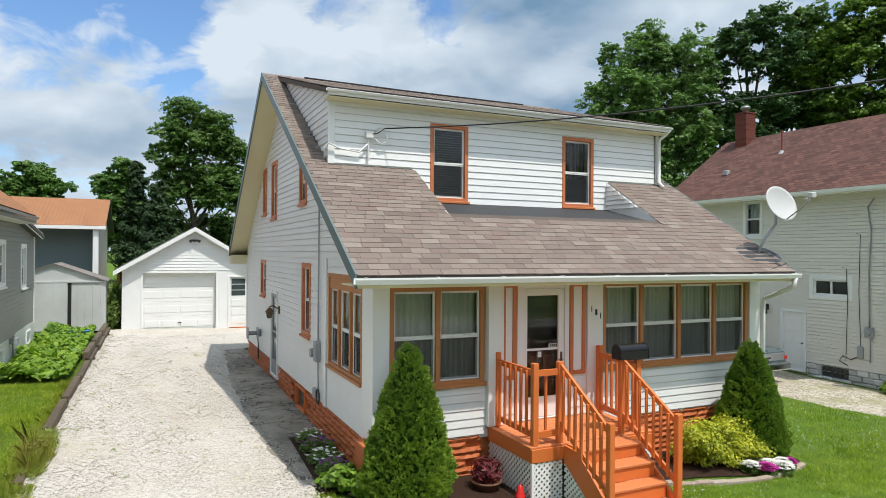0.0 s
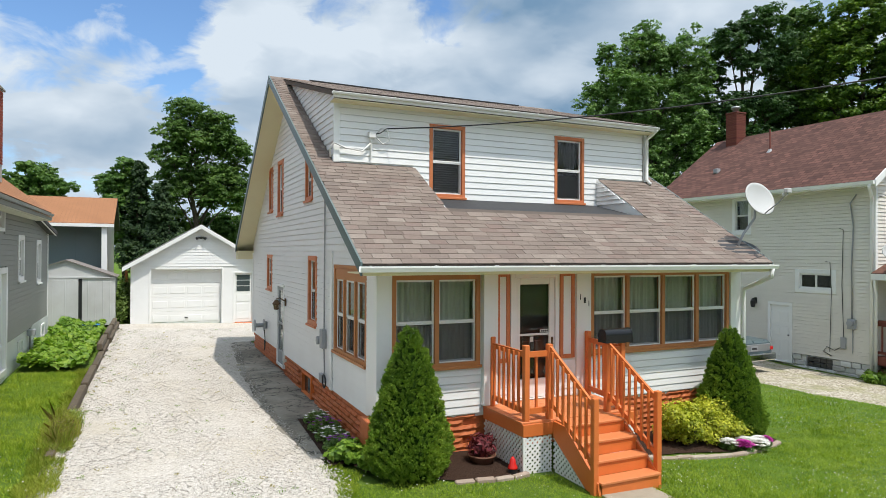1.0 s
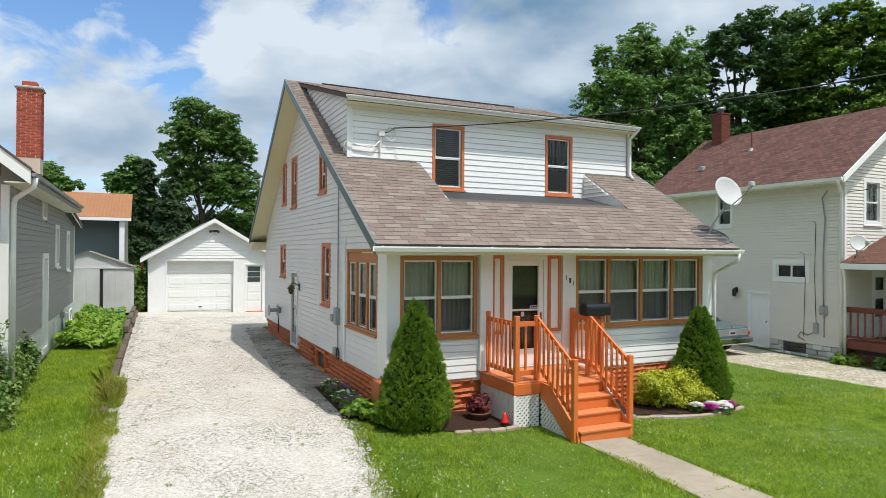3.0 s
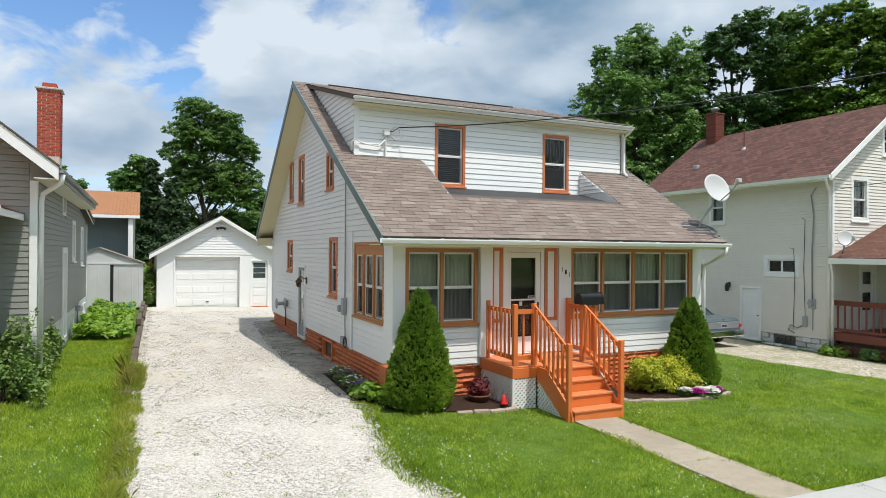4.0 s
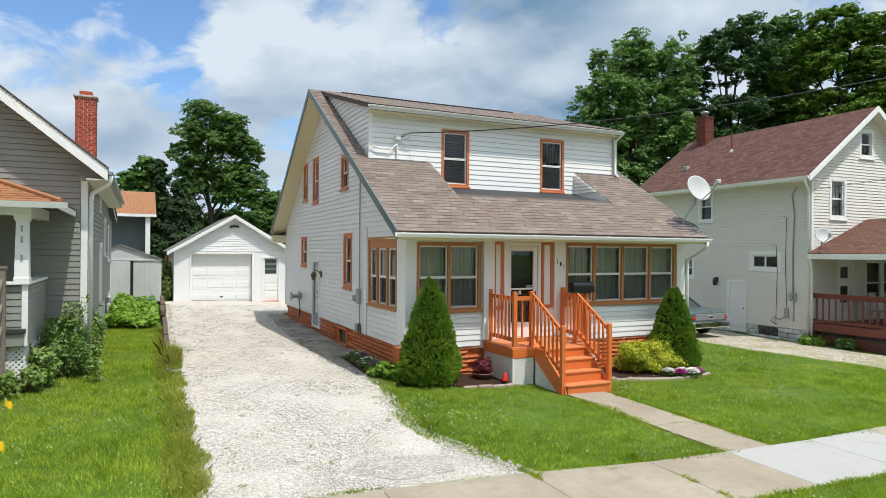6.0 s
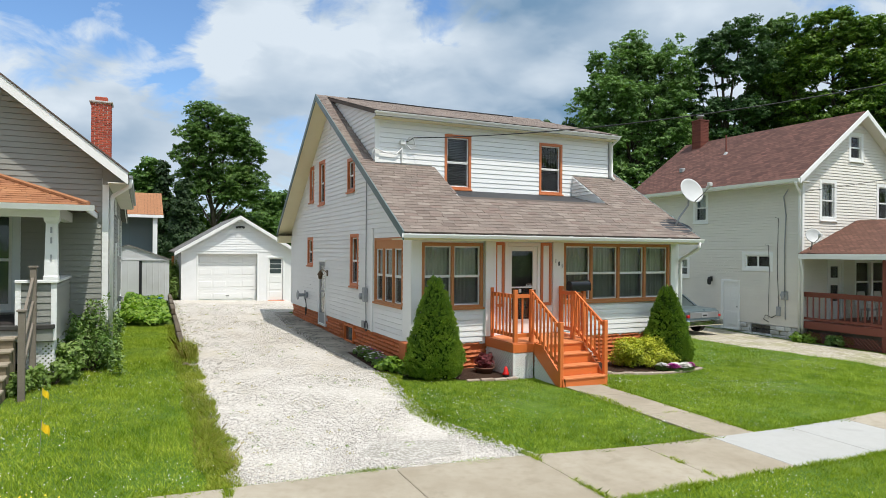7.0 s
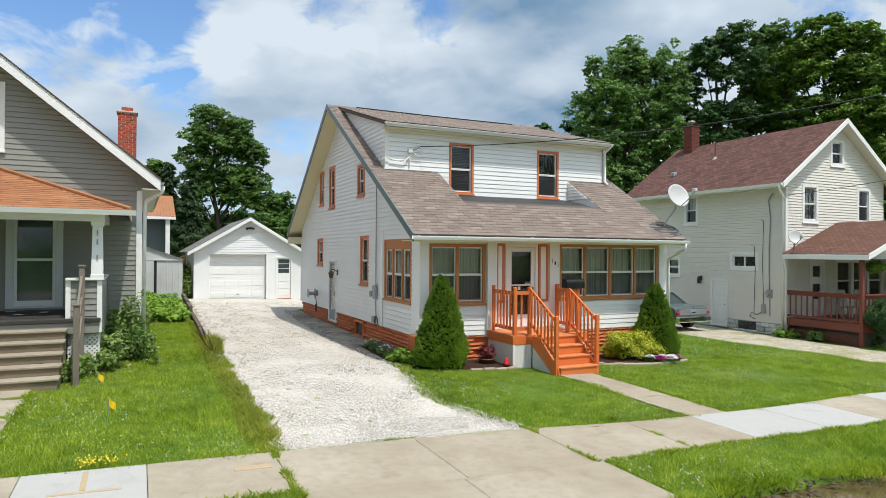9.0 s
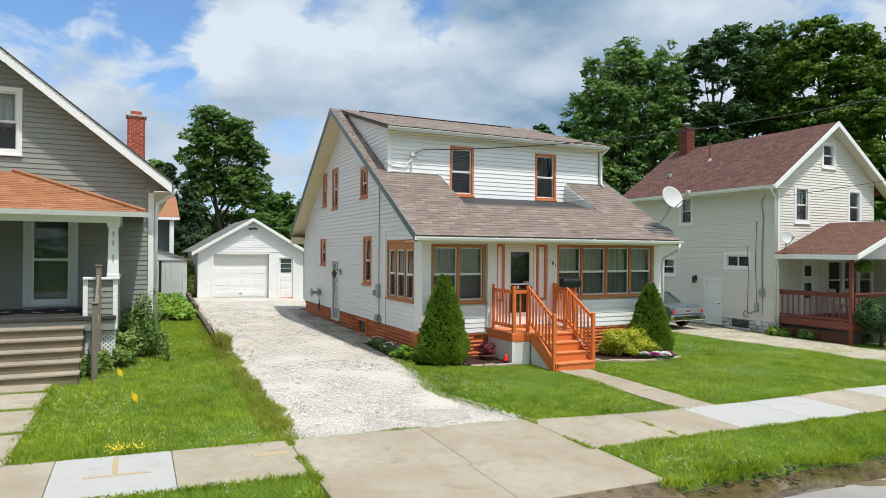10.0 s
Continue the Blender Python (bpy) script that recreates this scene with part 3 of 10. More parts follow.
class Geo:
    """Collects vertices and faces of one mesh."""

    def __init__(self):
        self.v, self.f = [], []

    def convex(self, pts, faces):
        """A closed convex body; its faces are turned outwards."""
        pts = [Vector(p) for p in pts]
        mid = sum(pts, Vector()) / len(pts)
        n = len(self.v)
        self.v += [tuple(p) for p in pts]
        for f in faces:
            a, b, c = pts[f[0]], pts[f[1]], pts[f[2]]
            fm = sum((pts[i] for i in f), Vector()) / len(f)
            if (b - a).cross(c - a).dot(fm - mid) < 0:
                f = f[::-1]
            self.f.append(tuple(n + i for i in f))
        return self

    def hexa(self, p):
        return self.convex(p, [(0, 1, 2, 3), (4, 5, 6, 7), (0, 1, 5, 4), (1, 2, 6, 5), (2, 3, 7, 6), (3, 0, 4, 7)])

    def box(self, x0, x1, y0, y1, z0, z1):
        return self.hexa([(x0, y0, z0), (x1, y0, z0), (x1, y1, z0), (x0, y1, z0), (x0, y0, z1), (x1, y0, z1), (x1, y1, z1), (x0, y1, z1)])

    def cbox(self, x0, x1, y0, y1, z0, z1, b=0.006):
        """A box with chamfered edges."""
        lo, hi = (x0, y0, z0), (x1, y1, z1)
        b = min(b, *(0.45 * abs(h - l) for l, h in zip(lo, hi)))
        pts, idx = [], {}
        for c in range(8):
            s = [(c >> k) & 1 for k in range(3)]
            for a in range(3):
                p = [(hi[k] if s[k] else lo[k]) - (0 if k == a else (b if s[k] else -b)) for k in range(3)]
                idx[c, a] = len(pts)
                pts.append(p)
        faces = []
        for a in range(3):
            o1, o2 = [k for k in range(3) if k != a]
            for s in (0, 1):
                order = [(0, 0), (1, 0), (1, 1), (0, 1)]
                faces.append(tuple(idx[(s << a) | (p << o1) | (q << o2), a] for p, q in order))
            for p in (0, 1):
                for q in (0, 1):
                    c0 = (p << o1) | (q << o2)
                    c1 = c0 | (1 << a)
                    faces.append((idx[c0, o1], idx[c1, o1], idx[c1, o2], idx[c0, o2]))
        for c in range(8):
            faces.append((idx[c, 0], idx[c, 1], idx[c, 2]))
        return self.convex(pts, faces)

    def prism(self, poly, d):
        """A flat convex or concave outline (list of points in one plane), pushed along the vector d."""
        n, m = len(self.v), len(poly)
        d = Vector(d)
        self.v += [tuple(p) for p in poly] + [tuple(Vector(p) + d) for p in poly]
        a = sum(((Vector(poly[i]) - Vector(poly[0])).cross(Vector(poly[(i + 1) % m]) - Vector(poly[0])) for i in range(m)), Vector())
        flip = a.dot(d) > 0
        bottom = tuple(range(n, n + m))
        top = tuple(range(n + m, n + 2 * m))
        self.f.append(bottom[::-1] if flip else bottom)
        self.f.append(top if flip else top[::-1])
        for i in range(m):
            j = (i + 1) % m
            q = (n + i, n + j, n + m + j, n + m + i)
            self.f.append(q if flip else q[::-1])
        return self

    def tube(self, path, r, n=8, cap=True, r1=None):
        """A round bar along points, of radius r at the start and r1 at the end."""
        pts = [Vector(p) for p in path]
        base = len(self.v)
        r1 = r if r1 is None else r1
        side = None
        for i, p in enumerate(pts):
            d = (pts[min(i + 1, len(pts) - 1)] - pts[max(i - 1, 0)]).normalized()
            if side is None:
                side = d.orthogonal().normalized()
            side = (side - d * side.dot(d)).normalized()
            up = d.cross(side)
            rr = r + (r1 - r) * i / max(1, len(pts) - 1)
            for k in range(n):
                a = 2 * math.pi * k / n
                self.v.append(tuple(p + side * (rr * math.cos(a)) + up * (rr * math.sin(a))))
        for i in range(len(pts) - 1):
            for k in range(n):
                a, b = base + i * n + k, base + i * n + (k + 1) % n
                self.f.append((a, b, b + n, a + n))
        if cap:
            self.f.append(tuple(base + k for k in range(n))[::-1])
            self.f.append(tuple(base + (len(pts) - 1) * n + k for k in range(n)))
        return self

    def lathe(self, profile, at=(0, 0, 0), n=24, turn=None):
        """A body turned round the z axis from (radius, height) pairs."""
        base = len(self.v)
        m = turn or Matrix.Identity(4)
        for r, z in profile:
            for k in range(n):
                a = 2 * math.pi * k / n
                self.v.append(tuple(Vector(at) + (m @ Vector((r * math.cos(a), r * math.sin(a), z)))))
        for i in range(len(profile) - 1):
            for k in range(n):
                a, b = base + i * n + k, base + i * n + (k + 1) % n
                self.f.append((a, b, b + n, a + n))
        self.f.append(tuple(base + k for k in range(n))[::-1])
        self.f.append(tuple(base + (len(profile) - 1) * n + k for k in range(n)))
        return self

    def weld(self):
        """Join bodies that touch: shared corners become one, and faces that lie between two bodies go."""
        index, to, verts = {}, [], []
        for p in self.v:
            k = tuple(round(c, 4) for c in p)
            if k not in index:
                index[k] = len(verts)
                verts.append(p)
            to.append(index[k])
        faces = [tuple(to[i] for i in f) for f in self.f]
        count = {}
        for f in faces:
            count[tuple(sorted(f))] = count.get(tuple(sorted(f)), 0) + 1
        self.v, self.f = verts, [f for f in faces if count[tuple(sorted(f))] == 1 and len(set(f)) == len(f)]
        return self

    def mesh(self, name, smooth=False):
        me = bpy.data.meshes.new(name)
        me.from_pydata(self.v, [], self.f)
        if smooth:
            me.polygons.foreach_set("use_smooth", [True] * len(me.polygons))
        me.update()
        return me


def thing(name, label, category, at=(0, 0, 0), group="", kind=""):
    ob = new(name)
    ob.empty_display_size = 0.2
    ob.matrix_basis = Matrix.Translation(at)
    return tagged(ob, label, category, group, kind)


def solo(name, geo, mat, label="", category="", group="", kind="", smooth=False):
    """A top-level thing that is one mesh."""
    me = geo if isinstance(geo, bpy.types.Mesh) else geo.mesh(name, smooth)
    if mat and not me.materials:
        me.materials.append(mat)
    return tagged(new(name, me), label, category, group, kind)


def part(name, geo, mat, parent, label="", smooth=False, kind=""):
    """One mesh, built in the place's own coordinates, under a thing or a part."""
    me = geo if isinstance(geo, bpy.types.Mesh) else geo.mesh(name, smooth)
    if mat and not me.materials:
        me.materials.append(mat)
    ob = new(name, me)
    ob.parent = parent
    if parent.parent is None and parent.type == "EMPTY":
        ob.matrix_parent_inverse = parent.matrix_basis.inverted()
    return tagged(ob, label, kind=kind)


def piece(name, me, parent, m):
    """A small repeated piece that shares its mesh with its likes."""
    ob = new(name, me)
    ob.parent = parent
    if parent.parent is None and parent.type == "EMPTY":
        ob.matrix_parent_inverse = parent.matrix_basis.inverted()
    ob.matrix_basis = m
    return ob


def quads_mesh(name, verts, mat, per=4, faces=None):
    """Many loose faces of the same number of corners, from an array of vertices."""
    verts = np.asarray(verts, np.float32).reshape(-1, 3)
    n = len(verts) // per
    me = bpy.data.meshes.new(name)
    me.vertices.add(len(verts))
    me.vertices.foreach_set("co", verts.ravel())
    me.loops.add(len(verts))
    me.loops.foreach_set("vertex_index", np.arange(len(verts), dtype=np.int32))
    me.polygons.add(n)
    me.polygons.foreach_set("loop_start", np.arange(0, len(verts), per, dtype=np.int32))
    me.update(calc_edges=True)
    me.materials.append(mat)
    return me


class Wall:
    """A wall in a plane of x or y: its own coordinates are u along it, z up, d outwards."""

    def __init__(self, axis, pos, out, thick=0.16):
        self.axis, self.pos, self.out, self.thick = axis, pos, out, thick

    def at(self, u, z, d=0.0):
        p = self.pos + self.out * d
        return (u, p, z) if self.axis == "y" else (p, u, z)

    def slab(self, g, u0, u1, z0, z1, d0, d1, b=0.0):
        a, c = self.at(u0, z0, d0), self.at(u1, z1, d1)
        lo, hi = [min(p, q) for p, q in zip(a, c)], [max(p, q) for p, q in zip(a, c)]
        args = (lo[0], hi[0], lo[1], hi[1], lo[2], hi[2])
        return g.cbox(*args, b) if b else g.box(*args)

    def core(self, base, top, openings):
        """The solid wall with its openings: top is a list of (u, z) from end to end."""

        def height(u):
            for (a, za), (b, zb) in zip(top, top[1:]):
                if a - 1e-6 <= u <= b + 1e-6:
                    return za + (zb - za) * (u - a) / (b - a)
            return top[-1][1]

        g = Geo()
        levels = sorted({z for o in openings for z in o[2:4]})
        cuts = sorted({p[0] for p in top} | {u for o in openings for u in o[:2] if top[0][0] < u < top[-1][0]})
        for a, b in zip(cuts, cuts[1:]):
            m = (a + b) / 2
            spans, z = [], base
            for o in sorted((o for o in openings if o[0] < m < o[1]), key=lambda o: o[2]):
                spans.append((z, z, o[2], o[2]))
                z = o[3]
            spans.append((z, z, height(a), height(b)))
            for la, lb, ha, hb in spans:
                if ha - la > 0.002 or hb - lb > 0.002:
                    inner = [z for z in levels if la + 0.002 < z < min(ha, hb) - 0.002]
                    lows, highs = [(la, lb)] + [(z, z) for z in inner], [(z, z) for z in inner] + [(ha, hb)]
                    for (p, q), (r, s) in zip(lows, highs):
                        g.hexa([self.at(a, p), self.at(b, q), self.at(b, q, -self.thick), self.at(a, p, -self.thick),
                                self.at(a, r), self.at(b, s), self.at(b, s, -self.thick), self.at(a, r, -self.thick)])
        return g.weld()

    def boards(self, base, top, openings, step=0.127, proud=0.026, gap=0.009):
        """Lapped boards, one body each: yields a Geo a board."""
        zmax = max(z for _, z in top)

        def ends(z):
            us = []
            for (a, za), (b, zb) in zip(top, top[1:]):
                if min(za, zb) - 1e-6 <= z <= max(za, zb) + 1e-6 and abs(zb - za) > 1e-6:
                    us.append(a + (b - a) * (z - za) / (zb - za))
            inside = [u for u, h in (top[0], top[-1]) if h >= z - 1e-6]
            us += inside
            return (min(us), max(us)) if us else None

        z = base
        while z < zmax - 0.02:
            z1 = min(z + step, zmax)
            lo, hi = ends(z), ends(z1 - 1e-4)
            if lo is None:
                break
            if hi is None:
                hi = ((lo[0] + lo[1]) / 2,) * 2
            segs = [(lo[0], lo[1], hi[0], hi[1])]
            for o in openings:
                if min(z1, o[3]) - max(z, o[2]) > 0.35 * (z1 - z):
                    cut = []
                    for a, b, c, d in segs:
                        if o[1] <= min(a, c) or o[0] >= max(b, d):
                            cut.append((a, b, c, d))
                            continue
                        if o[0] > min(a, c) + 0.02:
                            cut.append((a, o[0], min(c, o[0]), o[0]))
                        if o[1] < max(b, d) - 0.02:
                            cut.append((o[1], b, o[1], max(d, o[1])))
                    segs = cut
            for a, b, c, d in segs:
                if b - a < 0.02:
                    continue
                yield Geo().hexa([self.at(a, z, 0.001), self.at(b, z, 0.001), self.at(b, z, proud), self.at(a, z, proud),
                                  self.at(c, z1 - gap, 0.001), self.at(d, z1 - gap, 0.001), self.at(d, z1 - gap, 0.013), self.at(c, z1 - gap, 0.013)])
            z = z1


def side_boards(wall, parent, mat, base, top, openings, step=0.127, joined=False):
    if joined:
        g = Geo()
        for b in wall.boards(base, top, openings, step, 0.030, 0.010):
            n = len(g.v)
            g.v += b.v
            g.f += [tuple(n + i for i in f) for f in b.f]
        part("siding", g, mat, parent, kind="stuff")
    else:
        for b in wall.boards(base, top, openings, step):
            part("siding_board", b, mat, parent)


def frame_bars(wall, g, u0, u1, z0, z1, w, d0, d1, b=0.004, bottom=None):
    """Four bars round an opening."""
    wb = bottom or w
    wall.slab(g, u0, u0 + w, z0, z1, d0, d1, b)
    wall.slab(g, u1 - w, u1, z0, z1, d0, d1, b)
    wall.slab(g, u0 + w, u1 - w, z1 - w, z1, d0, d1, b)
    wall.slab(g, u0 + w, u1 - w, z0, z0 + wb, d0, d1, b)
    return g


def window(wall, parent, u0, u1, z0, z1, trim_mat, trim=0.09, sash_mat=None, screen=True, curtain=None, blind=False, rail=0.5, label="", sill=True, name="window", cloth=None):
    """A sash window: casing, sill, two sashes with panes, and what hangs behind them."""
    sash_mat = sash_mat or WHITE_TRIM
    win = part(name, frame_bars(wall, Geo(), u0, u1, z0, z1, trim, -0.12, 0.035), trim_mat, parent, label)
    if sill:
        part("sill", wall.slab(Geo(), u0 - 0.02, u1 + 0.02, z0 - 0.035, z0 + 0.012, 0.036, 0.075, 0.006), trim_mat, win)
    a, b, c, d = u0 + trim, u1 - trim, z0 + trim, z1 - trim
    fill_sash(wall, win, a, b, c, d, sash_mat, screen, curtain, blind, rail, cloth)
    return win


def fill_sash(wall, win, a, b, c, d, sash_mat, screen=True, curtain=None, blind=False, rail=0.5, cloth=None):
    s = 0.034
    m = c + (d - c) * rail
    part("upper_sash", frame_bars(wall, Geo(), a, b, m - 0.018, d, s, -0.055, -0.02), sash_mat, win)
    part("lower_sash", frame_bars(wall, Geo(), a, b, c, m + 0.018, s, -0.085, -0.057, bottom=0.045), sash_mat, win)
    part("pane", wall.slab(Geo(), a + s, b - s, m + s - 0.018, d - s, -0.040, -0.036), GLASS, win)
    part("pane", wall.slab(Geo(), a + s, b - s, c + 0.045, m - 0.016, -0.073, -0.069), GLASS, win)
    if screen:
        part("insect_screen", wall.slab(Geo(), a + 0.006, b - 0.006, c + 0.006, m - 0.02, -0.036, -0.034), SCREEN, win)
        part("screen_frame", frame_bars(wall, Geo(), a, b, c, m - 0.02, 0.022, -0.04, -0.024), sash_mat, win)
    if curtain:
        lo = c + (d - c) * curtain[2]
        part("curtain", drape(wall, a + (b - a) * curtain[0], a + (b - a) * curtain[1], lo, d, -0.20), cloth or CURTAIN, win, smooth=True)
    if blind:
        zz = c + 0.02
        while zz < d:
            part("blind_slat", wall.slab(Geo(), a + 0.01, b - 0.01, zz, zz + 0.013, -0.145, -0.122), BLIND, win)
            zz += 0.046


def drape(wall, u0, u1, z0, z1, d):
    """A hanging pleated cloth."""
    g, n, rnd = Geo(), max(16, int((u1 - u0) * 70)), random.Random(int(u0 * 97 + z0 * 31))
    ph = rnd.random() * 6
    for j in range(2):
        z = (z0, z1)[j]
        for i in range(n + 1):
            u = u0 + (u1 - u0) * i / n
            wave = 0.022 * math.sin(i * 0.95 + ph) + 0.016 * math.sin(i * 0.43 + 2 * ph)
            g.v.append(wall.at(u, z, d + wave * (1.0 if j == 0 else 0.6)))
    for i in range(n):
        g.f.append((i, i + 1, n + 2 + i, n + 1 + i))
    return g


def roof_plane(O, U, V, w, l, thick=0.1):
    """A sloping slab: O one lower corner, U along the eave, V up the slope. Its top face carries metres as UV."""
    U, V = Vector(U).normalized(), Vector(V).normalized()
    nrm = U.cross(V).normalized()
    if nrm.z < 0:
        nrm = -nrm
    O = Vector(O)
    top = [O, O + U * w, O + U * w + V * l, O + V * l]
    return Geo().hexa([p - nrm * thick for p in top] + top), nrm


def uv_by(me, U, V, O):
    """UVs in metres along two directions of a flat surface."""
    lay = me.uv_layers.new(name="UVMap")
    U, V, O = Vector(U).normalized(), Vector(V).normalized(), Vector(O)
    for lp in me.loops:
        p = Vector(me.vertices[lp.vertex_index].co) - O
        lay.data[lp.index].uv = (p.dot(U), p.dot(V))


def shingles(parent, O, U, V, w, l, mat, spans=None, row=0.142, tab=0.305, nearest=0, seed=1, tilt=0.006):
    """Single tabs, in rows up a slope from O; the lowest rows are pieces, the rest joined."""
    U, V = Vector(U).normalized(), Vector(V).normalized()
    nrm = U.cross(V).normalized()
    if nrm.z < 0:
        nrm = -nrm
    O, rnd = Vector(O), random.Random(seed)
    g = Geo()
    hw, ln = tab / 2 - 0.004, row + 0.03
    th = 0.004

    def body(mk):
        return [mk(-hw, 0, 0.001), mk(hw, 0, 0.001), mk(hw, ln, -0.003), mk(-hw, ln, -0.003), mk(-hw, 0, tilt + th), mk(hw, 0, tilt + th), mk(hw, ln, 0.002), mk(-hw, ln, 0.002)]

    proto = Geo().hexa(body(lambda a, b, c: (a, b, c))).mesh("shingle_tab")
    proto.materials.append(mat)
    turn = Matrix((U, V, nrm)).transposed().to_4x4()
    rows, made = int(l / row), 0
    for r in range(rows):
        off = (r % 2) * tab / 2 + rnd.uniform(-0.02, 0.02) + (r % 3) * 0.05
        k = -1
        while True:
            u = k * tab + off + tab / 2
            k += 1
            if u - hw > w:
                break
            v = r * row
            if u + hw < 0:
                continue
            # tabs at the ends are cut to fit
            for sa, sb in (spans(v + row / 2) if spans else [(0.0, w)]):
                lo, hi = max(sa, u - hw), min(sb, u + hw)
                if hi - lo < 0.03:
                    continue
                jig = rnd.uniform(-0.004, 0.004)
                lift = rnd.uniform(0, 0.0025)
                if made < nearest and lo == u - hw and hi == u + hw:
                    m = Matrix.Translation(O + U * u + V * (v + jig) + nrm * lift) @ turn
                    piece("shingle", proto, parent, m)
                    made += 1
                else:
                    mid, half = (lo + hi) / 2, (hi - lo) / 2
                    sx = half / hw
                    g.hexa(body(lambda a, b, c: O + U * (mid + a * sx) + V * (v + jig + b) + nrm * (c + lift)))
    if g.v:
        part("shingle_field", g, mat, parent, kind="stuff")


# ---- ground ----


def axis_steps(near0, near1, fine, far0, far1):
    s = list(np.arange(near0, near1 + 1e-6, fine))
    step, x = fine, near1
    while x < far1:
        step *= 1.35
        x = min(far1, x + step)
        s.append(x)
    step, x = fine, near0
    while x > far0:
        step *= 1.35
        x = max(far0, x - step)
        s.insert(0, x)
    return s


def sheet(xs, ys, height, keep=None):
    g = Geo()
    nx = len(xs)
    g.v = [(x, y, height(x, y)) for y in ys for x in xs]
    for j in range(len(ys) - 1):
        for i in range(nx - 1):
            if keep and not keep((xs[i] + xs[i + 1]) / 2, (ys[j] + ys[j + 1]) / 2):
                continue
            a = j * nx + i
            g.f.append((a, a + 1, a + 1 + nx, a + nx))
    return g


def lumps(x, y):
    return 0.02 * noise.noise((x * 0.45, y * 0.45, 3.0))




def lawn_z(x, y):
    z = G(x, y) + lumps(x, y) - 0.012 - 0.30 * max(0.0, min(1.0, (-8.85 - y) / 0.4))
    # kept low beneath paving and gravel
    if -4.6 < x < 0.2 and -6.0 < y < 19:
        z -= 0.05
    if -8.0 < y < -5.7:
        z -= 0.05
    return z


XS = axis_steps(-16, 26, 0.5, -1500, 1500)
YS = sorted(set(axis_steps(-14, 26, 0.5, -900, 2200)) | {-9.25, -9.1, -8.95, -8.85, -8.7})
solo("ground", sheet(XS, YS, lawn_z), LAWN, "green mown lawn with clover, gently sloping", "lawn", kind="structure", smooth=True)


def outline_strip(name, left, right, y0, y1, mat, lift, label, cat, n=90, ragged=0.0, seed=0, across=8):
    """A strip of ground cover between two edges given as functions of y."""
    g = Geo()
    for j in range(n + 1):
        y = y0 + (y1 - y0) * j / n
        a = left(y) + ragged * noise.noise((y * 1.7, seed, 1)) + ragged * 0.5 * noise.noise((y * 6, seed, 2))
        b = right(y) + ragged * noise.noise((y * 1.7, seed, 5)) + ragged * 0.5 * noise.noise((y * 6, seed, 7))
        for i in range(across + 1):
            x = a + (b - a) * i / across
            edge = min(i, across - i) / across
            g.v.append((x, y, G(x, y) + lift - (0.02 if edge == 0 else 0.0) + 0.012 * noise.noise((x * 0.9, y * 0.9, 9))))
    w = across + 1
    for j in range(n):
        for i in range(across):
            a = j * w + i
            g.f.append((a, a + 1, a + 1 + w, a + w))
    return solo(name, g, mat, label, cat, kind="structure", smooth=True)


def interp(table):
    def fn(y):
        for (a, va), (b, vb) in zip(table, table[1:]):
            if y <= b:
                t = max(0.0, (y - a) / (b - a))
                return va + (vb - va) * t
        return table[-1][1]
    return fn


DRIVE_L = interp([(-6, -4.55), (2, -4.50), (10, -4.35), (19, -4.15)])
DRIVE_R = interp([(-6, -0.75), (-5.2, -0.95), (-4, -1.25), (-2.2, -1.10), (-0.6, -0.72), (0.2, -0.85), (3, -1.05), (8, -0.95), (13, -0.55), (14, 0.9), (18.6, 1.6)])
outline_strip("driveway", DRIVE_L, DRIVE_R, -6.02, 18.75, GRAVEL, 0.016, "driveway of loose white crushed limestone gravel", "driveway", 150, 0.10, 3, 14)
outline_strip("asphalt_strip", lambda y: -1.45 if y > 1 else -0.95, lambda y: 0.05, 0.35, 14.6, ASPHALT, 0.004, "strip of old cracked dark asphalt beside the house", "pavement", 80, 0.12, 8, 6)


# pavement slabs: y0 far edge, y1 near edge
def slab(x0, x1, y0, y1, mat, name="slab", parent=None, lift=0.03, skew=0.0):
    g = Geo()
    b, zl = 0.008, -0.14
    pts = [(x0 + 0.003, y1 + 0.003), (x1 - 0.003, y1 + 0.003), (x1 - 0.003 + skew, y0 - 0.003), (x0 + 0.003 + skew, y0 - 0.003)]
    pts = [(x, bend(x, y)) for x, y in pts]
    cx, cy = sum(p[0] for p in pts) / 4, sum(p[1] for p in pts) / 4
    low = [(x, y, G(x, y) + zl) for x, y in pts]
    up = [(x, y, G(x, y) + lift - b) for x, y in pts]
    top = []
    for x, y in pts:
        xx, yy = x + math.copysign(b, cx - x), y + math.copysign(b, cy - y)
        top.append((xx, yy, G(xx, yy) + lift))
    quad = [(0, 1, 2, 3)] + [(i, (i + 1) % 4, 4 + (i + 1) % 4, 4 + i) for i in range(4)] + [(4 + i, 4 + (i + 1) % 4, 8 + (i + 1) % 4, 8 + i) for i in range(4)] + [(8, 9, 10, 11)]
    g.convex(low + up + top, quad)
    return part(name, g, mat, parent)


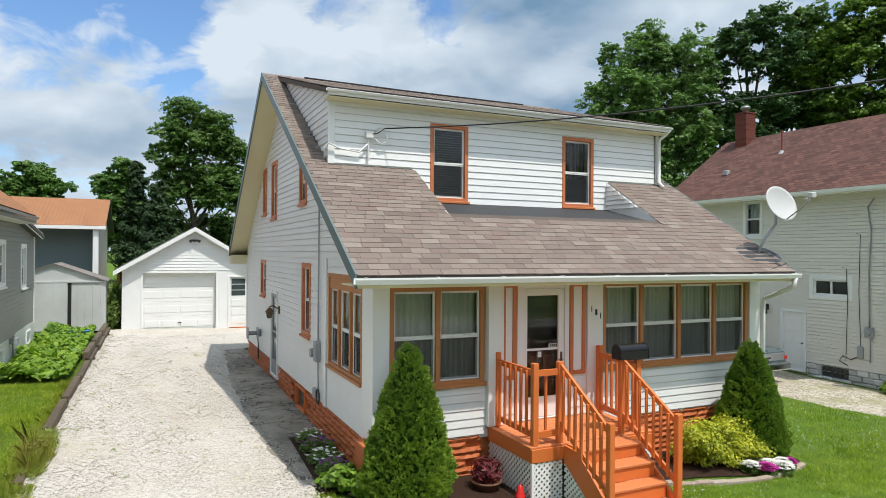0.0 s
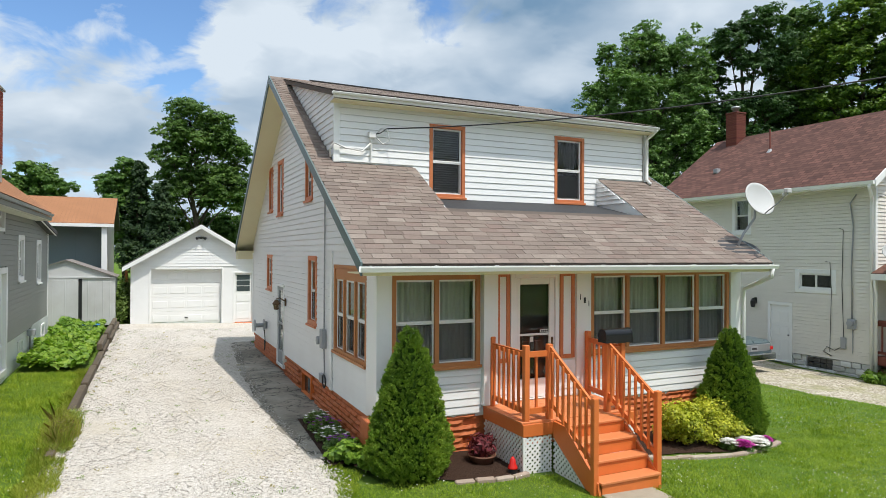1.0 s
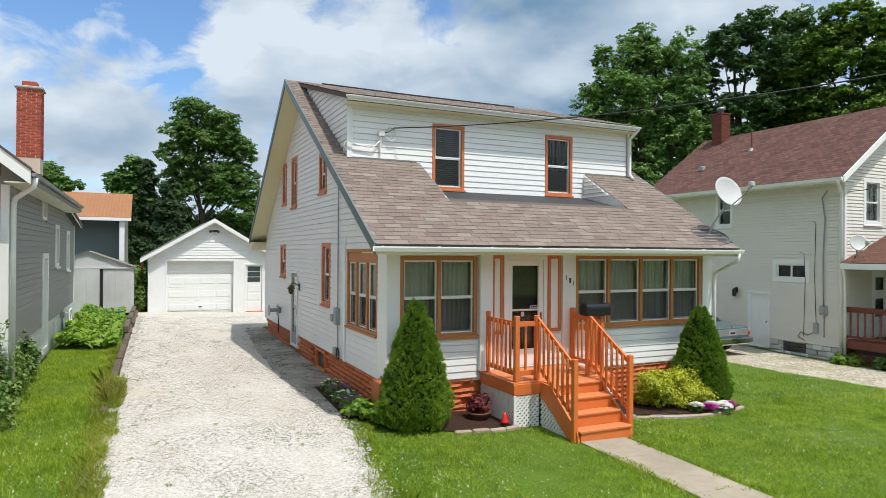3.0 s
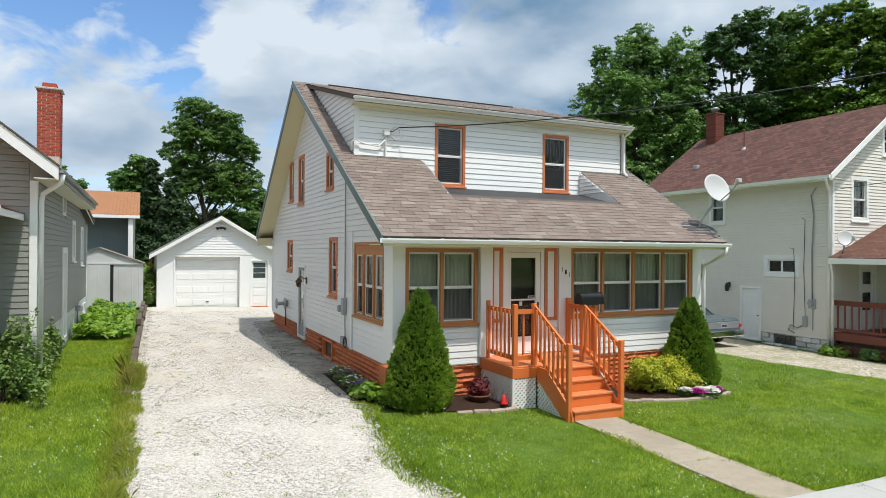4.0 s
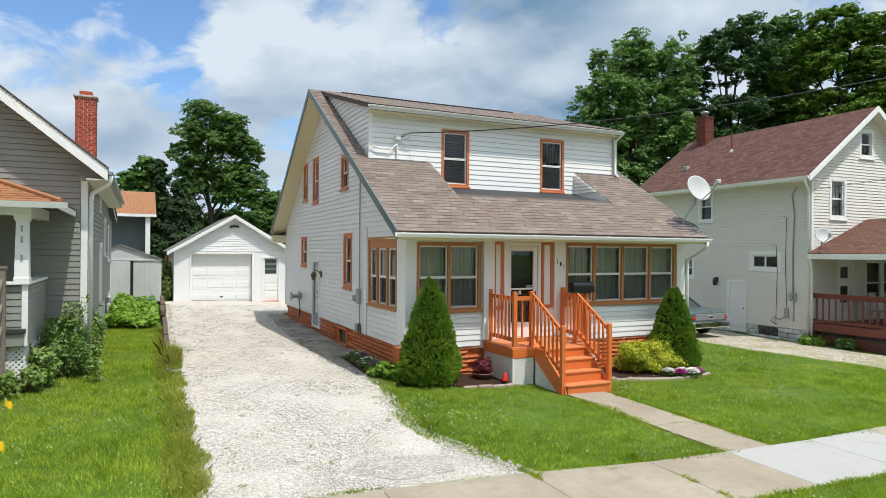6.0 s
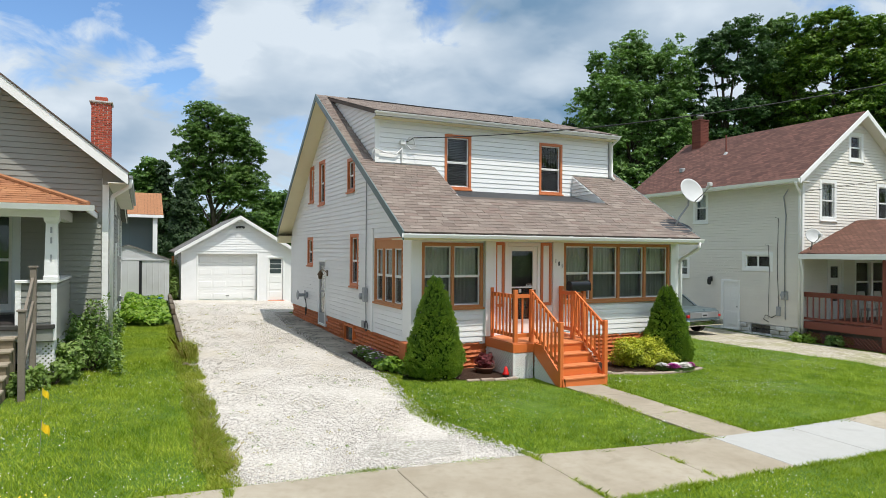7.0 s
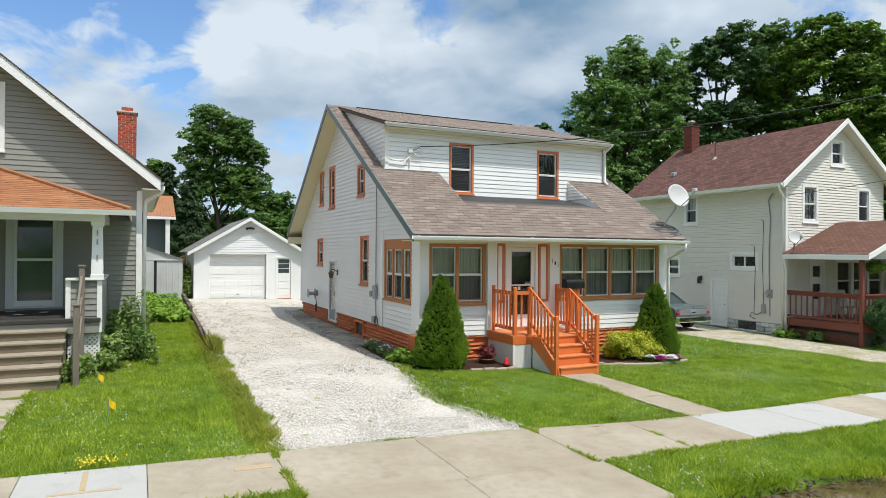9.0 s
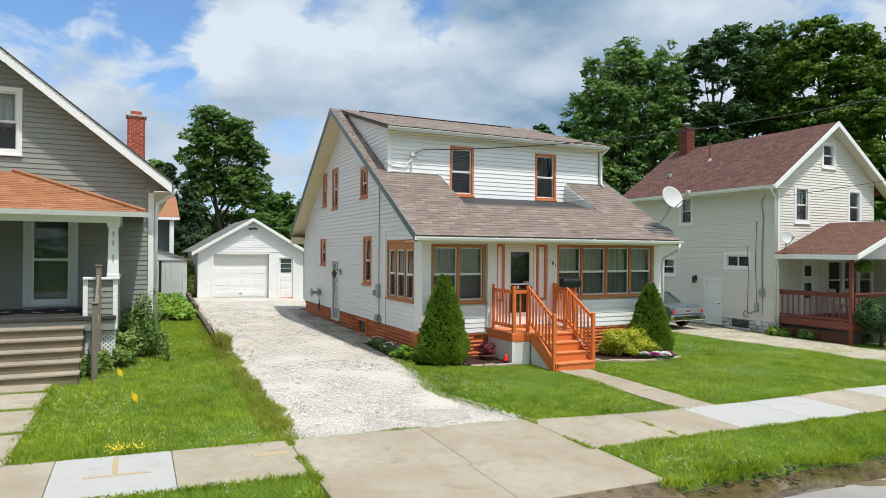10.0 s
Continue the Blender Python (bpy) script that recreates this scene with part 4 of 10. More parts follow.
pavement = thing("pavement", "concrete sidewalk of worn slabs, some newly poured", "sidewalk", (0, -6.5, G(0, -6.5)), kind="structure")
SW0, SW1 = -5.80, -7.35
for x0, x1, m in ((-13.2, -11.7, CONCRETE), (-11.7, -10.2, CONCRETE), (-10.2, -8.75, CONCRETE), (-8.75, -7.33, CONCRETE), (-7.33, -6.07, CONCRETE_NEW), (-6.07, -4.61, CONCRETE),
                  (-4.61, -2.66, CONCRETE), (-2.66, -0.79, CONCRETE), (-0.79, 0.97, CONCRETE), (0.97, 2.37, CONCRETE), (2.37, 4.15, CONCRETE_NEW), (4.15, 5.70, CONCRETE_NEW),
                  (5.70, 7.5, CONCRETE), (7.5, 9.1, CONCRETE_NEW), (9.1, 10.7, CONCRETE), (10.7, 12.3, CONCRETE), (12.3, 13.9, CONCRETE), (13.9, 15.5, CONCRETE), (15.5, 17.1, CONCRETE), (17.1, 18.7, CONCRETE), (18.7, 20.3, CONCRETE)):
    slab(x0, x1, SW0, SW1, m, parent=pavement)
apron = thing("driveway_apron", "concrete apron slabs where the driveway meets the street", "apron", (-2.6, -8.1, G(-2.6, -8.1)), kind="structure")
slab(-4.61, -2.72, SW1 - 0.004, -8.9, CONCRETE, parent=apron)
slab(-2.72, -0.68, SW1 - 0.004, -8.9, CONCRETE, parent=apron)
front_walk = thing("front_walk", "narrow concrete path from the steps to the sidewalk", "path", (2.9, -4, G(2.9, -4)), kind="structure")
for y0, y1 in ((-2.2, -3.25), (-3.25, -4.55), (-4.55, -5.79)):
    slab(2.42, 3.34, y0, y1, CONCRETE_STEP, parent=front_walk, lift=0.02)
side_walk = thing("neighbour_walk", "uneven concrete path slabs with grass in the joints", "path", (-8.5, -3, G(-8.5, -3)), kind="structure")
for y0, y1 in ((-0.55, -1.75), (-1.95, -3.0), (-3.2, -4.35), (-4.5, -5.75)):
    slab(-9.0, -7.84, y0, y1, CONCRETE, parent=side_walk, lift=0.02)
# sod that rises to the rim of the slabs
for xa, xb in ((-13.2, -4.63), (-0.68, 20.3)):
    sod, n = Geo(), int((xb - xa) / 0.12)
    for i in range(n + 1):
        x = xa + (xb - xa) * i / n
        wob = 0.012 * noise.noise((x * 2.3, 3, 1)) + 0.01 * noise.noise((x * 7, 5, 2))
        for y, dz in ((-7.345 + wob, 0.034), (-7.40, 0.036), (-7.52, 0.022), (-7.75, -0.03)):
            yb = bend(x, y)
            sod.v.append((x, yb, G(x, yb) + dz))
    for i in range(n):
        for j in range(3):
            a = i * 4 + j
            sod.f.append((a, a + 1, a + 5, a + 4))
    solo("sod", sod, LAWN, "turf swelling over the edge of the sidewalk", "turf", kind="structure", smooth=True)
street = sheet(axis_steps(-16, 26, 1.0, -300, 300), [-26, -20, -15, -12, -10.5, -9.6, -9.3, -8.98], lambda x, y: G(x, y) - (0.10 if y < -9.4 else 0.13))
solo("road", street, STREET, "worn grey residential street", "road", kind="structure")
mud, water = Geo(), Geo()
for i in range(190):
    x = -4.79 + i * 0.11
    wid = 0.78 + 0.30 * noise.noise((x * 0.6, 0, 4)) + 0.10 * noise.noise((x * 2.1, 2, 4))
    fade = min(1.0, max(0.0, (x + 1.6) / 1.6))
    for j in range(9):
        y = (-8.74 if x > -0.66 else -8.896) - j * (0.22 + (wid - 0.1) * fade) / 8
        dip = -0.055 - 0.095 * math.sin(math.pi * j / 8) * fade + 0.035 * noise.noise((x * 1.6, y * 2.6, 6)) + 0.016 * noise.noise((x * 6, y * 7, 2))
        if x < -0.66:
            dip = 0.012 - 0.016 * j
        mud.v.append((x, y, G(x, y) + (dip if x < -0.66 or 0 < j < 8 else -0.045 if j == 0 else -0.112)))
for i in range(189):
    for j in range(8):
        a = i * 9 + j
        mud.f.append((a, a + 9, a + 10, a + 1))
solo("gutter_mud", mud, MUD, "wet brown mud in the street gutter", "mud", kind="structure", smooth=True)
for i in range(41):
    x = -1.2 + i * 0.42
    for y in (-8.9, -9.8):
        water.v.append((x, y, G(x, -9.2) - 0.108))
water.f = [(2 * i, 2 * i + 1, 2 * i + 3, 2 * i + 2) for i in range(40)]
solo("puddle", water, WATER, "shallow brown water standing in the gutter", "puddle", kind="structure")
outline_strip("side_driveway", interp([(-9, 14.2), (-5.8, 13.6), (-3.4, 13.25), (-1.3, 13.05), (1, 12.5), (3.4, 12.1), (20, 11.8)]), interp([(-9, 19.0), (-3.5, 17.2), (-1.5, 15.9), (3, 15.95), (20, 15.95)]), -5.8, 22, WORN_GRAVEL, 0.010,
              "worn pale gravel driveway with grass growing through", "driveway", 110, 0.25, 21, 14)
patch = Geo()
for k in range(120):
    a = 2 * math.pi * k / 120
    r = 1.0 + 0.35 * noise.noise((math.cos(a) * 1.3, math.sin(a) * 1.3, 1.5)) + 0.10 * noise.noise((math.cos(a) * 5, math.sin(a) * 5, 4.5))
    x, y = -2.25 + 0.72 * r * math.cos(a), max(-5.78, -5.26 + 0.42 * r * math.sin(a))
    patch.v.append((x, y, G(x, y) + 0.028))
patch.v.append((-2.25, -5.22, G(-2.25, -5.22) + 0.032))
patch.f = [(k, (k + 1) % 120, 120) for k in range(120)]
solo("asphalt_patch", patch, BARE_PATCH, "bare grey asphalt patch showing through the gravel", "pavement", kind="structure")

# ---- the white house ----
HX0, HX1, HY1 = 0.0, 7.72, 12.55
EAVE_Y, EAVE_Z, RIDGE_Y, RIDGE_Z = -0.80, 3.17, 6.76, 7.68
BACK_Y, BACK_Z = 12.95, 3.50
RX0, RX1 = -0.52, 7.84
SLOPE = (RIDGE_Z - EAVE_Z) / (RIDGE_Y - EAVE_Y)
BSLOPE = (RIDGE_Z - BACK_Z) / (BACK_Y - RIDGE_Y)
FOUND_Z = 0.68
house = thing("house", "white sided house with orange trim and a wide brown shingle roof", "house", (3.86, 6.2, G(3.86, 6.2)))


def roof_z(y):
    return EAVE_Z + SLOPE * (y - EAVE_Y) if y <= RIDGE_Y else RIDGE_Z - BSLOPE * (y - RIDGE_Y)


front = Wall("y", 0.0, -1)
left = Wall("x", HX0, -1)
right = Wall("x", HX1, 1)
back = Wall("y", HY1, 1)
dorm = Wall("y", 2.32, -1)

# openings: (u0, u1, z0, z1)
W_FRONT1 = (0.21, 1.78, 1.46, 2.97)
W_FRONT2 = (4.06, 7.56, 1.51, 3.0)
DOOR = (2.40, 3.34, 0.80, 2.96)
front_wall = part("wall", front.core(0.62, [(HX0 - 0.02, 3.02), (HX1 + 0.12, 3.02)], [W_FRONT1, W_FRONT2, DOOR]), WHITE_TRIM, house)
L_OPEN = [(0.53, 2.50, 1.46, 3.10), (3.86, 4.64, 1.76, 3.25), (9.05, 9.85, 2.24, 3.25), (7.30, 8.24, 0.30, 2.48), (8.97, 9.58, 4.46, 5.73), (7.50, 8.26, 4.30, 5.78), (4.25, 4.96, 4.46, 5.45)]
gable = [(0.0, roof_z(0) - 0.13), (RIDGE_Y, RIDGE_Z - 0.13), (HY1, roof_z(HY1) - 0.13)]
left_wall = part("wall", left.core(FOUND_Z, gable, L_OPEN), WHITE_TRIM, house)
part("wall", right.core(FOUND_Z, gable, []), WHITE, house)
part("wall", back.core(FOUND_Z, [(HX0, roof_z(HY1) - 0.13), (HX1, roof_z(HY1) - 0.13)], []), WHITE, house)
part("floor", Geo().box(0.17, HX1 - 0.17, 0.17, HY1 - 0.17, 0.66, 0.78), DARK, house)
part("inner_wall", Geo().box(0.17, HX1 - 0.17, 2.35, 2.47, 0.78, 4.1), INNER, house)
part("upper_floor", Geo().box(0.17, HX1 - 0.17, 2.48, HY1 - 0.17, 3.45, 3.6), DARK, house)

# siding on the front, below the windows and round the door
for u0, u1, z1 in ((0.22, 1.80, 1.43), (2.08, 2.38, 1.43), (3.36, 3.72, 1.43), (4.06, 7.56, 1.48)):
    side_boards(front, front_wall, WHITE, FOUND_Z, [(u0, z1), (u1, z1)], [])
side_boards(left, left_wall, WHITE, FOUND_Z + 0.01, [(0.10, roof_z(0.1) - 0.14), (RIDGE_Y, RIDGE_Z - 0.14), (HY1 - 0.04, roof_z(HY1) - 0.14)], L_OPEN)


def board(wall, name, u0, u1, z0, z1, mat, parent, d0=0.0, d1=0.03, b=0.004, label=""):
    return part(name, wall.slab(Geo(), u0, u1, z0, z1, d0, d1, b), mat, parent, label)


# corner boards and flat posts of the porch front
board(front, "corner_post", -0.05, 0.205, 0.62, 3.01, WHITE_TRIM, house, 0.002, 0.05)
board(left, "corner_board", 0.003, 0.46, FOUND_Z, 3.05, WHITE_TRIM, house, 0.026, 0.046)
board(left, "corner_board", 2.58, 2.74, FOUND_Z, 3.35, WHITE_TRIM, house, 0.026, 0.05)
board(left, "corner_board", HY1 - 0.05, HY1 + 0.03, FOUND_Z, 3.3, WHITE_TRIM, house, 0.0, 0.04)
board(front, "door_post", 1.80, 2.07, 0.80, 3.01, WHITE_TRIM, house, 0.002, 0.12)
board(front, "door_post", 3.73, 4.05, 0.80, 3.01, WHITE_TRIM, house, 0.002, 0.05)
board(front, "corner_post", 7.57, 7.86, 0.62, 3.01, WHITE_TRIM, house, 0.002, 0.06)
board(front, "ledge", 0.2, 1.81, 1.425, 1.462, WHITE_TRIM, house, 0.027, 0.06)

# porch windows: an outer orange casing with white sashes between mullions


def window_band(wall, opening, cuts, trim, parent, mat, header=0.0, label="", swag=None):
    u0, u1, z0, z1 = opening
    g = frame_bars(wall, Geo(), u0, u1, z0, z1, trim, -0.12, 0.03)
    win = part("window", g, mat, parent, label)
    part("sill", wall.slab(Geo(), u0 - 0.02, u1 + 0.02, z0 - 0.03, z0 + 0.02, 0.031, 0.07, 0.006), mat, win)
    if header:
        part("header_panel", wall.slab(Geo(), u0 + trim, u1 - trim, z1 - trim - header, z1 - trim, -0.1, 0.012, 0.004), mat, win)
    edges = [u0 + trim] + list(cuts) + [u1 - trim]
    for c in cuts:
        part("mullion", wall.slab(Geo(), c - trim / 2, c + trim / 2, z0 + trim, z1 - trim - header, -0.11, 0.026, 0.004), mat, win)
    for i, (a, b) in enumerate(zip(edges, edges[1:])):
        a2 = a + (trim / 2 if i else 0)
        b2 = b - (trim / 2 if i < len(edges) - 2 else 0)
        fill_sash(wall, win, a2, b2, z0 + trim, z1 - trim - header, WHITE_TRIM, True, (swag[i] if swag else (0.0, 1.0, 0.0)), rail=0.5)
    return win


window_band(front, W_FRONT1, [0.99], 0.075, house, TRIM, label="paired sash window with tan-orange casing and sheer curtains", swag=[(0.0, 1.0, 0.0), (0.0, 1.0, 0.0)])
window_band(front, W_FRONT2, [4.925, 5.80, 6.685], 0.075, house, TRIM, label="row of four sash windows with tan-orange casing and sheer curtains", swag=[(0.0, 1.0, 0.0)] * 4)
window_band(left, L_OPEN[0], [1.18, 1.85], 0.07, house, TRIM, header=0.2, label="three sash windows under a tan-orange header", swag=[(0.2, 1.0, 0.4), (0.0, 0.8, 0.4), (0.0, 1.0, 0.45)])
for k in (1, 2, 4, 5, 6):
    u0, u1, z0, z1 = L_OPEN[k]
    window(left, house, u0, u1, z0, z1, TRIM_RED, 0.10, curtain=(0.0, 1.0, 0.5) if k in (1, 2) else None, label="narrow sash window with tan-orange casing")

# front door with storm door and side panels


def front_door():
    u0, u1, z0, z1 = DOOR
    d = part("door", frame_bars(front, Geo(), u0 - 0.03, u1 + 0.03, z0 + 0.001, z1 + 0.03, 0.085, -0.1, 0.03, bottom=0.02), WHITE_TRIM, house, "white storm door with a full glass panel")
    a, b = u0 + 0.06, u1 - 0.06
    part("leaf", frame_bars(front, Geo(), a, b, z0 + 0.03, z1 - 0.06, 0.11, -0.04, 0.005, bottom=0.32), WHITE_TRIM, d)
    part("mid_rail", front.slab(Geo(), a + 0.11, b - 0.11, 1.90, 1.935, -0.03, 0.0, 0.004), WHITE_TRIM, d)
    part("pane", front.slab(Geo(), a + 0.11, b - 0.11, 1.935, z1 - 0.17, -0.022, -0.016), GLASS, d)
    part("pane", front.slab(Geo(), a + 0.11, b - 0.11, z0 + 0.35, 1.90, -0.022, -0.016), GLASS, d)
    part("inner_door", front.slab(Geo(), a, b, z0 + 0.01, z1 - 0.06, -0.16, -0.10, 0.004), plain("dark_door_wood", (0.022, 0.012, 0.010), 0.5), d)
    for i, zc in enumerate((1.1, 1.5)):
        for uu in (a + 0.2, b - 0.36):
            part("door_panel", front.slab(Geo(), uu, uu + 0.17, zc, zc + 0.3, -0.10, -0.085, 0.01), plain("door_panel_wood", (0.085, 0.035, 0.022), 0.5), d)
    part("notice", front.slab(Geo(), a + 0.53, a + 0.71, 1.945, 2.0, -0.014, -0.012), plain("notice_card", (0.6, 0.6, 0.58), 0.7), d)
    for k in range(4):
        part("notice_bar", front.slab(Geo(), a + 0.55 + k * 0.038, a + 0.578 + k * 0.038, 1.958, 1.988, -0.0115, -0.010), BLACK, d)
    part("notice", front.slab(Geo(), a + 0.32, a + 0.39, 1.79, 1.88, -0.014, -0.012), plain("white_sticker", (0.7, 0.7, 0.68), 0.6), d)
    h = part("handle", front.slab(Geo(), b - 0.075, b - 0.035, 1.60, 1.86, 0.006, 0.014, 0.004), BRASS, d, "dark lever handle")
    part("lever", Geo().tube([front.at(b - 0.055, 1.74, 0.014), front.at(b - 0.055, 1.74, 0.05), front.at(b - 0.13, 1.74, 0.055)], 0.009), BRASS, h)
    for u0, u1 in ((2.085, 2.355), (3.385, 3.70)):
        s = part("side_panel", frame_bars(front, Geo(), u0, u1, 1.47, 3.0, 0.07, 0.002, 0.035), TRIM_RED, house, "white panel framed in orange beside the door")
        part("panel", front.slab(Geo(), u0 + 0.07, u1 - 0.07, 1.54, 2.93, 0.002, 0.014), WHITE_TRIM, s)


front_door()


def house_number():
    n = part("number_plate", front.slab(Geo(), 3.80, 3.815, 2.50, 2.60, 0.051, 0.058, 0.002), BLACK, house, "three dark marks in a slanting row")
    part("mark", front.slab(Geo(), 3.88, 3.925, 2.44, 2.54, 0.051, 0.058, 0.002), BLACK, n)
    part("mark", front.slab(Geo(), 3.985, 4.0, 2.38, 2.48, 0.051, 0.058, 0.002), BLACK, n)


house_number()


def side_door():
    u0, u1, z0, z1 = L_OPEN[3]
    d = part("door", frame_bars(left, Geo(), u0, u1, z0, z1, 0.07, -0.1, 0.04), WHITE_TRIM, house, "narrow white side storm door")
    part("leaf", frame_bars(left, Geo(), u0 + 0.07, u1 - 0.07, z0 + 0.07, z1 - 0.07, 0.1, -0.03, 0.01, bottom=0.35), GREY_PLASTIC, d)
    part("pane", left.slab(Geo(), u0 + 0.17, u1 - 0.17, z0 + 0.42, z0 + 1.1, -0.015, -0.01), GLASS, d)
    part("pane", left.slab(Geo(), u0 + 0.17, u1 - 0.17, z0 + 1.16, z1 - 0.17, -0.015, -0.01), GLASS, d)
    part("rail", left.slab(Geo(), u0 + 0.17, u1 - 0.17, z0 + 1.1, z0 + 1.16, -0.02, 0.0), GREY_PLASTIC, d)
    part("inner_door", left.slab(Geo(), u0 + 0.05, u1 - 0.05, z0 + 0.02, z1 - 0.05, -0.15, -0.1), DARK, d)
    part("handle", left.slab(Geo(), u0 + 0.10, u0 + 0.13, z0 + 0.95, z0 + 1.1, 0.012, 0.04, 0.004), BLACK, d)


side_door()

# foundation of orange-painted stone
found = part("foundation", Geo().box(HX0 + 0.05, HX1 - 0.05, 0.06, HY1 - 0.06, -0.5, FOUND_Z - 0.01), STONE_ORANGE, house)


def rough_stone(w, h, seed):
    """A stone with a ragged face towards -y, its back at y = 0."""
    rnd, g = random.Random(seed), Geo()
    nx, nz = 9, 2
    for j in range(nz + 1):
        for i in range(nx + 1):
            edge = i in (0, nx) or j in (0, nz)
            d = 0.012 if edge else 0.030 + rnd.uniform(-0.008, 0.018)
            g.v.append((-w / 2 + w * i / nx, -d, h * j / nz + (0 if edge else rnd.uniform(-0.01, 0.01))))
    r = nx + 1
    for j in range(nz):
        for i in range(nx):
            a = j * r + i
            g.f.append((a, a + 1, a + 1 + r, a + r))
    n = len(g.v)
    g.v += [(-w / 2, 0.03, 0), (w / 2, 0.03, 0), (w / 2, 0.03, h), (-w / 2, 0.03, h)]
    g.f += [(n, n + 1, nx, 0), (n + 3, nz * r, nz * r + nx, n + 2)]
    me = g.mesh("stone")
    me.materials.append(STONE_ORANGE)
    return me


STONES = [rough_stone(0.66 - 0.004, 0.098 - 0.006, s) for s in range(7)]


def stone_run(wall_turn, start, along, length, z0, z1, parent, skip=None, seed=0):
    rnd = random.Random(seed)
    rows = int((z1 - z0) / 0.098)
    for r in range(rows):
        z = z1 - (r + 1) * 0.098
        u = (0.0, 0.41, 0.2)[r % 3] - 0.3
        while u < length - 0.35:
            c = min(max(u + 0.33, 0.32), length - 0.32)
            if not (skip and skip(c, z + 0.05)):
                p = Vector(start) + Vector(along) * c
                if z + 0.1 > G(p.x, p.y) - 0.12:
                    piece("brick", rnd.choice(STONES), parent, Matrix.Translation((p.x, p.y, z)) @ wall_turn)
            u += 0.66


TO_LEFT = Matrix.Rotation(radians(-90), 4, "Z")
stone_run(Matrix.Identity(4), (0.05, 0.02, 0), (1, 0, 0), 1.75, -0.2, FOUND_Z - 0.002, found, seed=1)
stone_run(Matrix.Identity(4), (4.2, 0.02, 0), (1, 0, 0), 3.5, -0.3, FOUND_Z - 0.002, found, seed=2)
stone_run(TO_LEFT, (0.02, 0.3, 0), (0, 1, 0), 12.1, -0.05, FOUND_Z - 0.002, found, skip=lambda u, z: 4.1 < u + 0.3 < 5.4 and z < 0.66 or 7.25 < u + 0.3 < 8.3, seed=3)
part("corner_pier", Geo().cbox(-0.20, 0.12, -0.10, 0.30, -0.3, 0.74, 0.012), STONE_ORANGE, found, "orange-painted stone pier at the corner")
cellar = part("cellar_window", frame_bars(left, Geo(), 4.30, 5.22, 0.12, 0.64, 0.06, -0.05, 0.03), ORANGE, house, "small cellar window in the foundation")
part("pane", left.slab(Geo(), 4.36, 5.16, 0.18, 0.58, -0.045, -0.04), CAR_GLASS, cellar)

# ---- roof ----
U, VF = Vector((1, 0, 0)), Vector((0, 1, SLOPE)).normalized()
LEN_F = math.hypot(RIDGE_Y - EAVE_Y, RIDGE_Z - EAVE_Z)
NX0, NX1, NY0 = 1.53, 6.03, 0.80   # notch in the slope before the dormer
TH = 0.11


def slope_slab(x0, x1, y0, y1):
    """A piece of the front slope's deck."""
    return Geo().hexa([(x0, y0, roof_z(y0) - TH), (x1, y0, roof_z(y0) - TH), (x1, y1, roof_z(y1) - TH), (x0, y1, roof_z(y1) - TH),
                       (x0, y0, roof_z(y0) - 0.002), (x1, y0, roof_z(y0) - 0.002), (x1, y1, roof_z(y1) - 0.002), (x0, y1, roof_z(y1) - 0.002)])


DECKING = plain("roof_deck", (0.11, 0.085, 0.07), 0.9)
roof = part("roof", slope_slab(RX0, RX1, EAVE_Y, NY0), DECKING, house, "brown three-tab shingle roof")
part("roof_deck", slope_slab(RX0, NX0 - 0.031, NY0, 2.33), DECKING, roof)
part("roof_deck", slope_slab(NX1 + 0.031, RX1, NY0, 2.33), DECKING, roof)
part("roof_deck", slope_slab(RX0, -0.02, 2.33, RIDGE_Y), DECKING, roof)
part("roof_deck", slope_slab(7.47, RX1, 2.33, RIDGE_Y), DECKING, roof)
part("roof_deck", Geo().hexa([(RX0, RIDGE_Y, RIDGE_Z - TH), (RX1, RIDGE_Y, RIDGE_Z - TH), (RX1, BACK_Y, BACK_Z - TH), (RX0, BACK_Y, BACK_Z - TH),
                              (RX0, RIDGE_Y, RIDGE_Z), (RX1, RIDGE_Y, RIDGE_Z), (RX1, BACK_Y, BACK_Z), (RX0, BACK_Y, BACK_Z)]), SHINGLE, roof)


def front_spans(v):
    """The stretches of a row that carry shingles: the slope is broken by the notch and the dormer."""
    y, w = EAVE_Y + v * VF.y, RX1 - RX0
    if y > 2.22:
        return [(0.0, DX0 - 0.03 - RX0), (DX1 + 0.03 - RX0, w)]
    if y > NY0 - 0.10:
        return [(0.0, NX0 - RX0), (NX1 - RX0, w)]
    return [(0.0, w)]


DX0, DX1, DEZ = -0.08, 7.46, 6.30
shingles(roof, (RX0, EAVE_Y - 0.02, EAVE_Z), U, VF, RX1 - RX0, LEN_F, SHINGLE, front_spans, nearest=290, seed=4)
ridge = Geo()
for k in range(31):
    x = RX0 + k * 0.28
    ridge.hexa([(x, RIDGE_Y - 0.14, RIDGE_Z - 0.075), (min(RX1, x + 0.3), RIDGE_Y - 0.14, RIDGE_Z - 0.080), (min(RX1, x + 0.3), RIDGE_Y, RIDGE_Z - 0.002), (x, RIDGE_Y, RIDGE_Z + 0.002),
                (x, RIDGE_Y - 0.14, RIDGE_Z - 0.062), (min(RX1, x + 0.3), RIDGE_Y - 0.14, RIDGE_Z - 0.068), (min(RX1, x + 0.3), RIDGE_Y, RIDGE_Z + 0.012), (x, RIDGE_Y, RIDGE_Z + 0.018)])
part("ridge_cap", ridge, SHINGLE, roof)

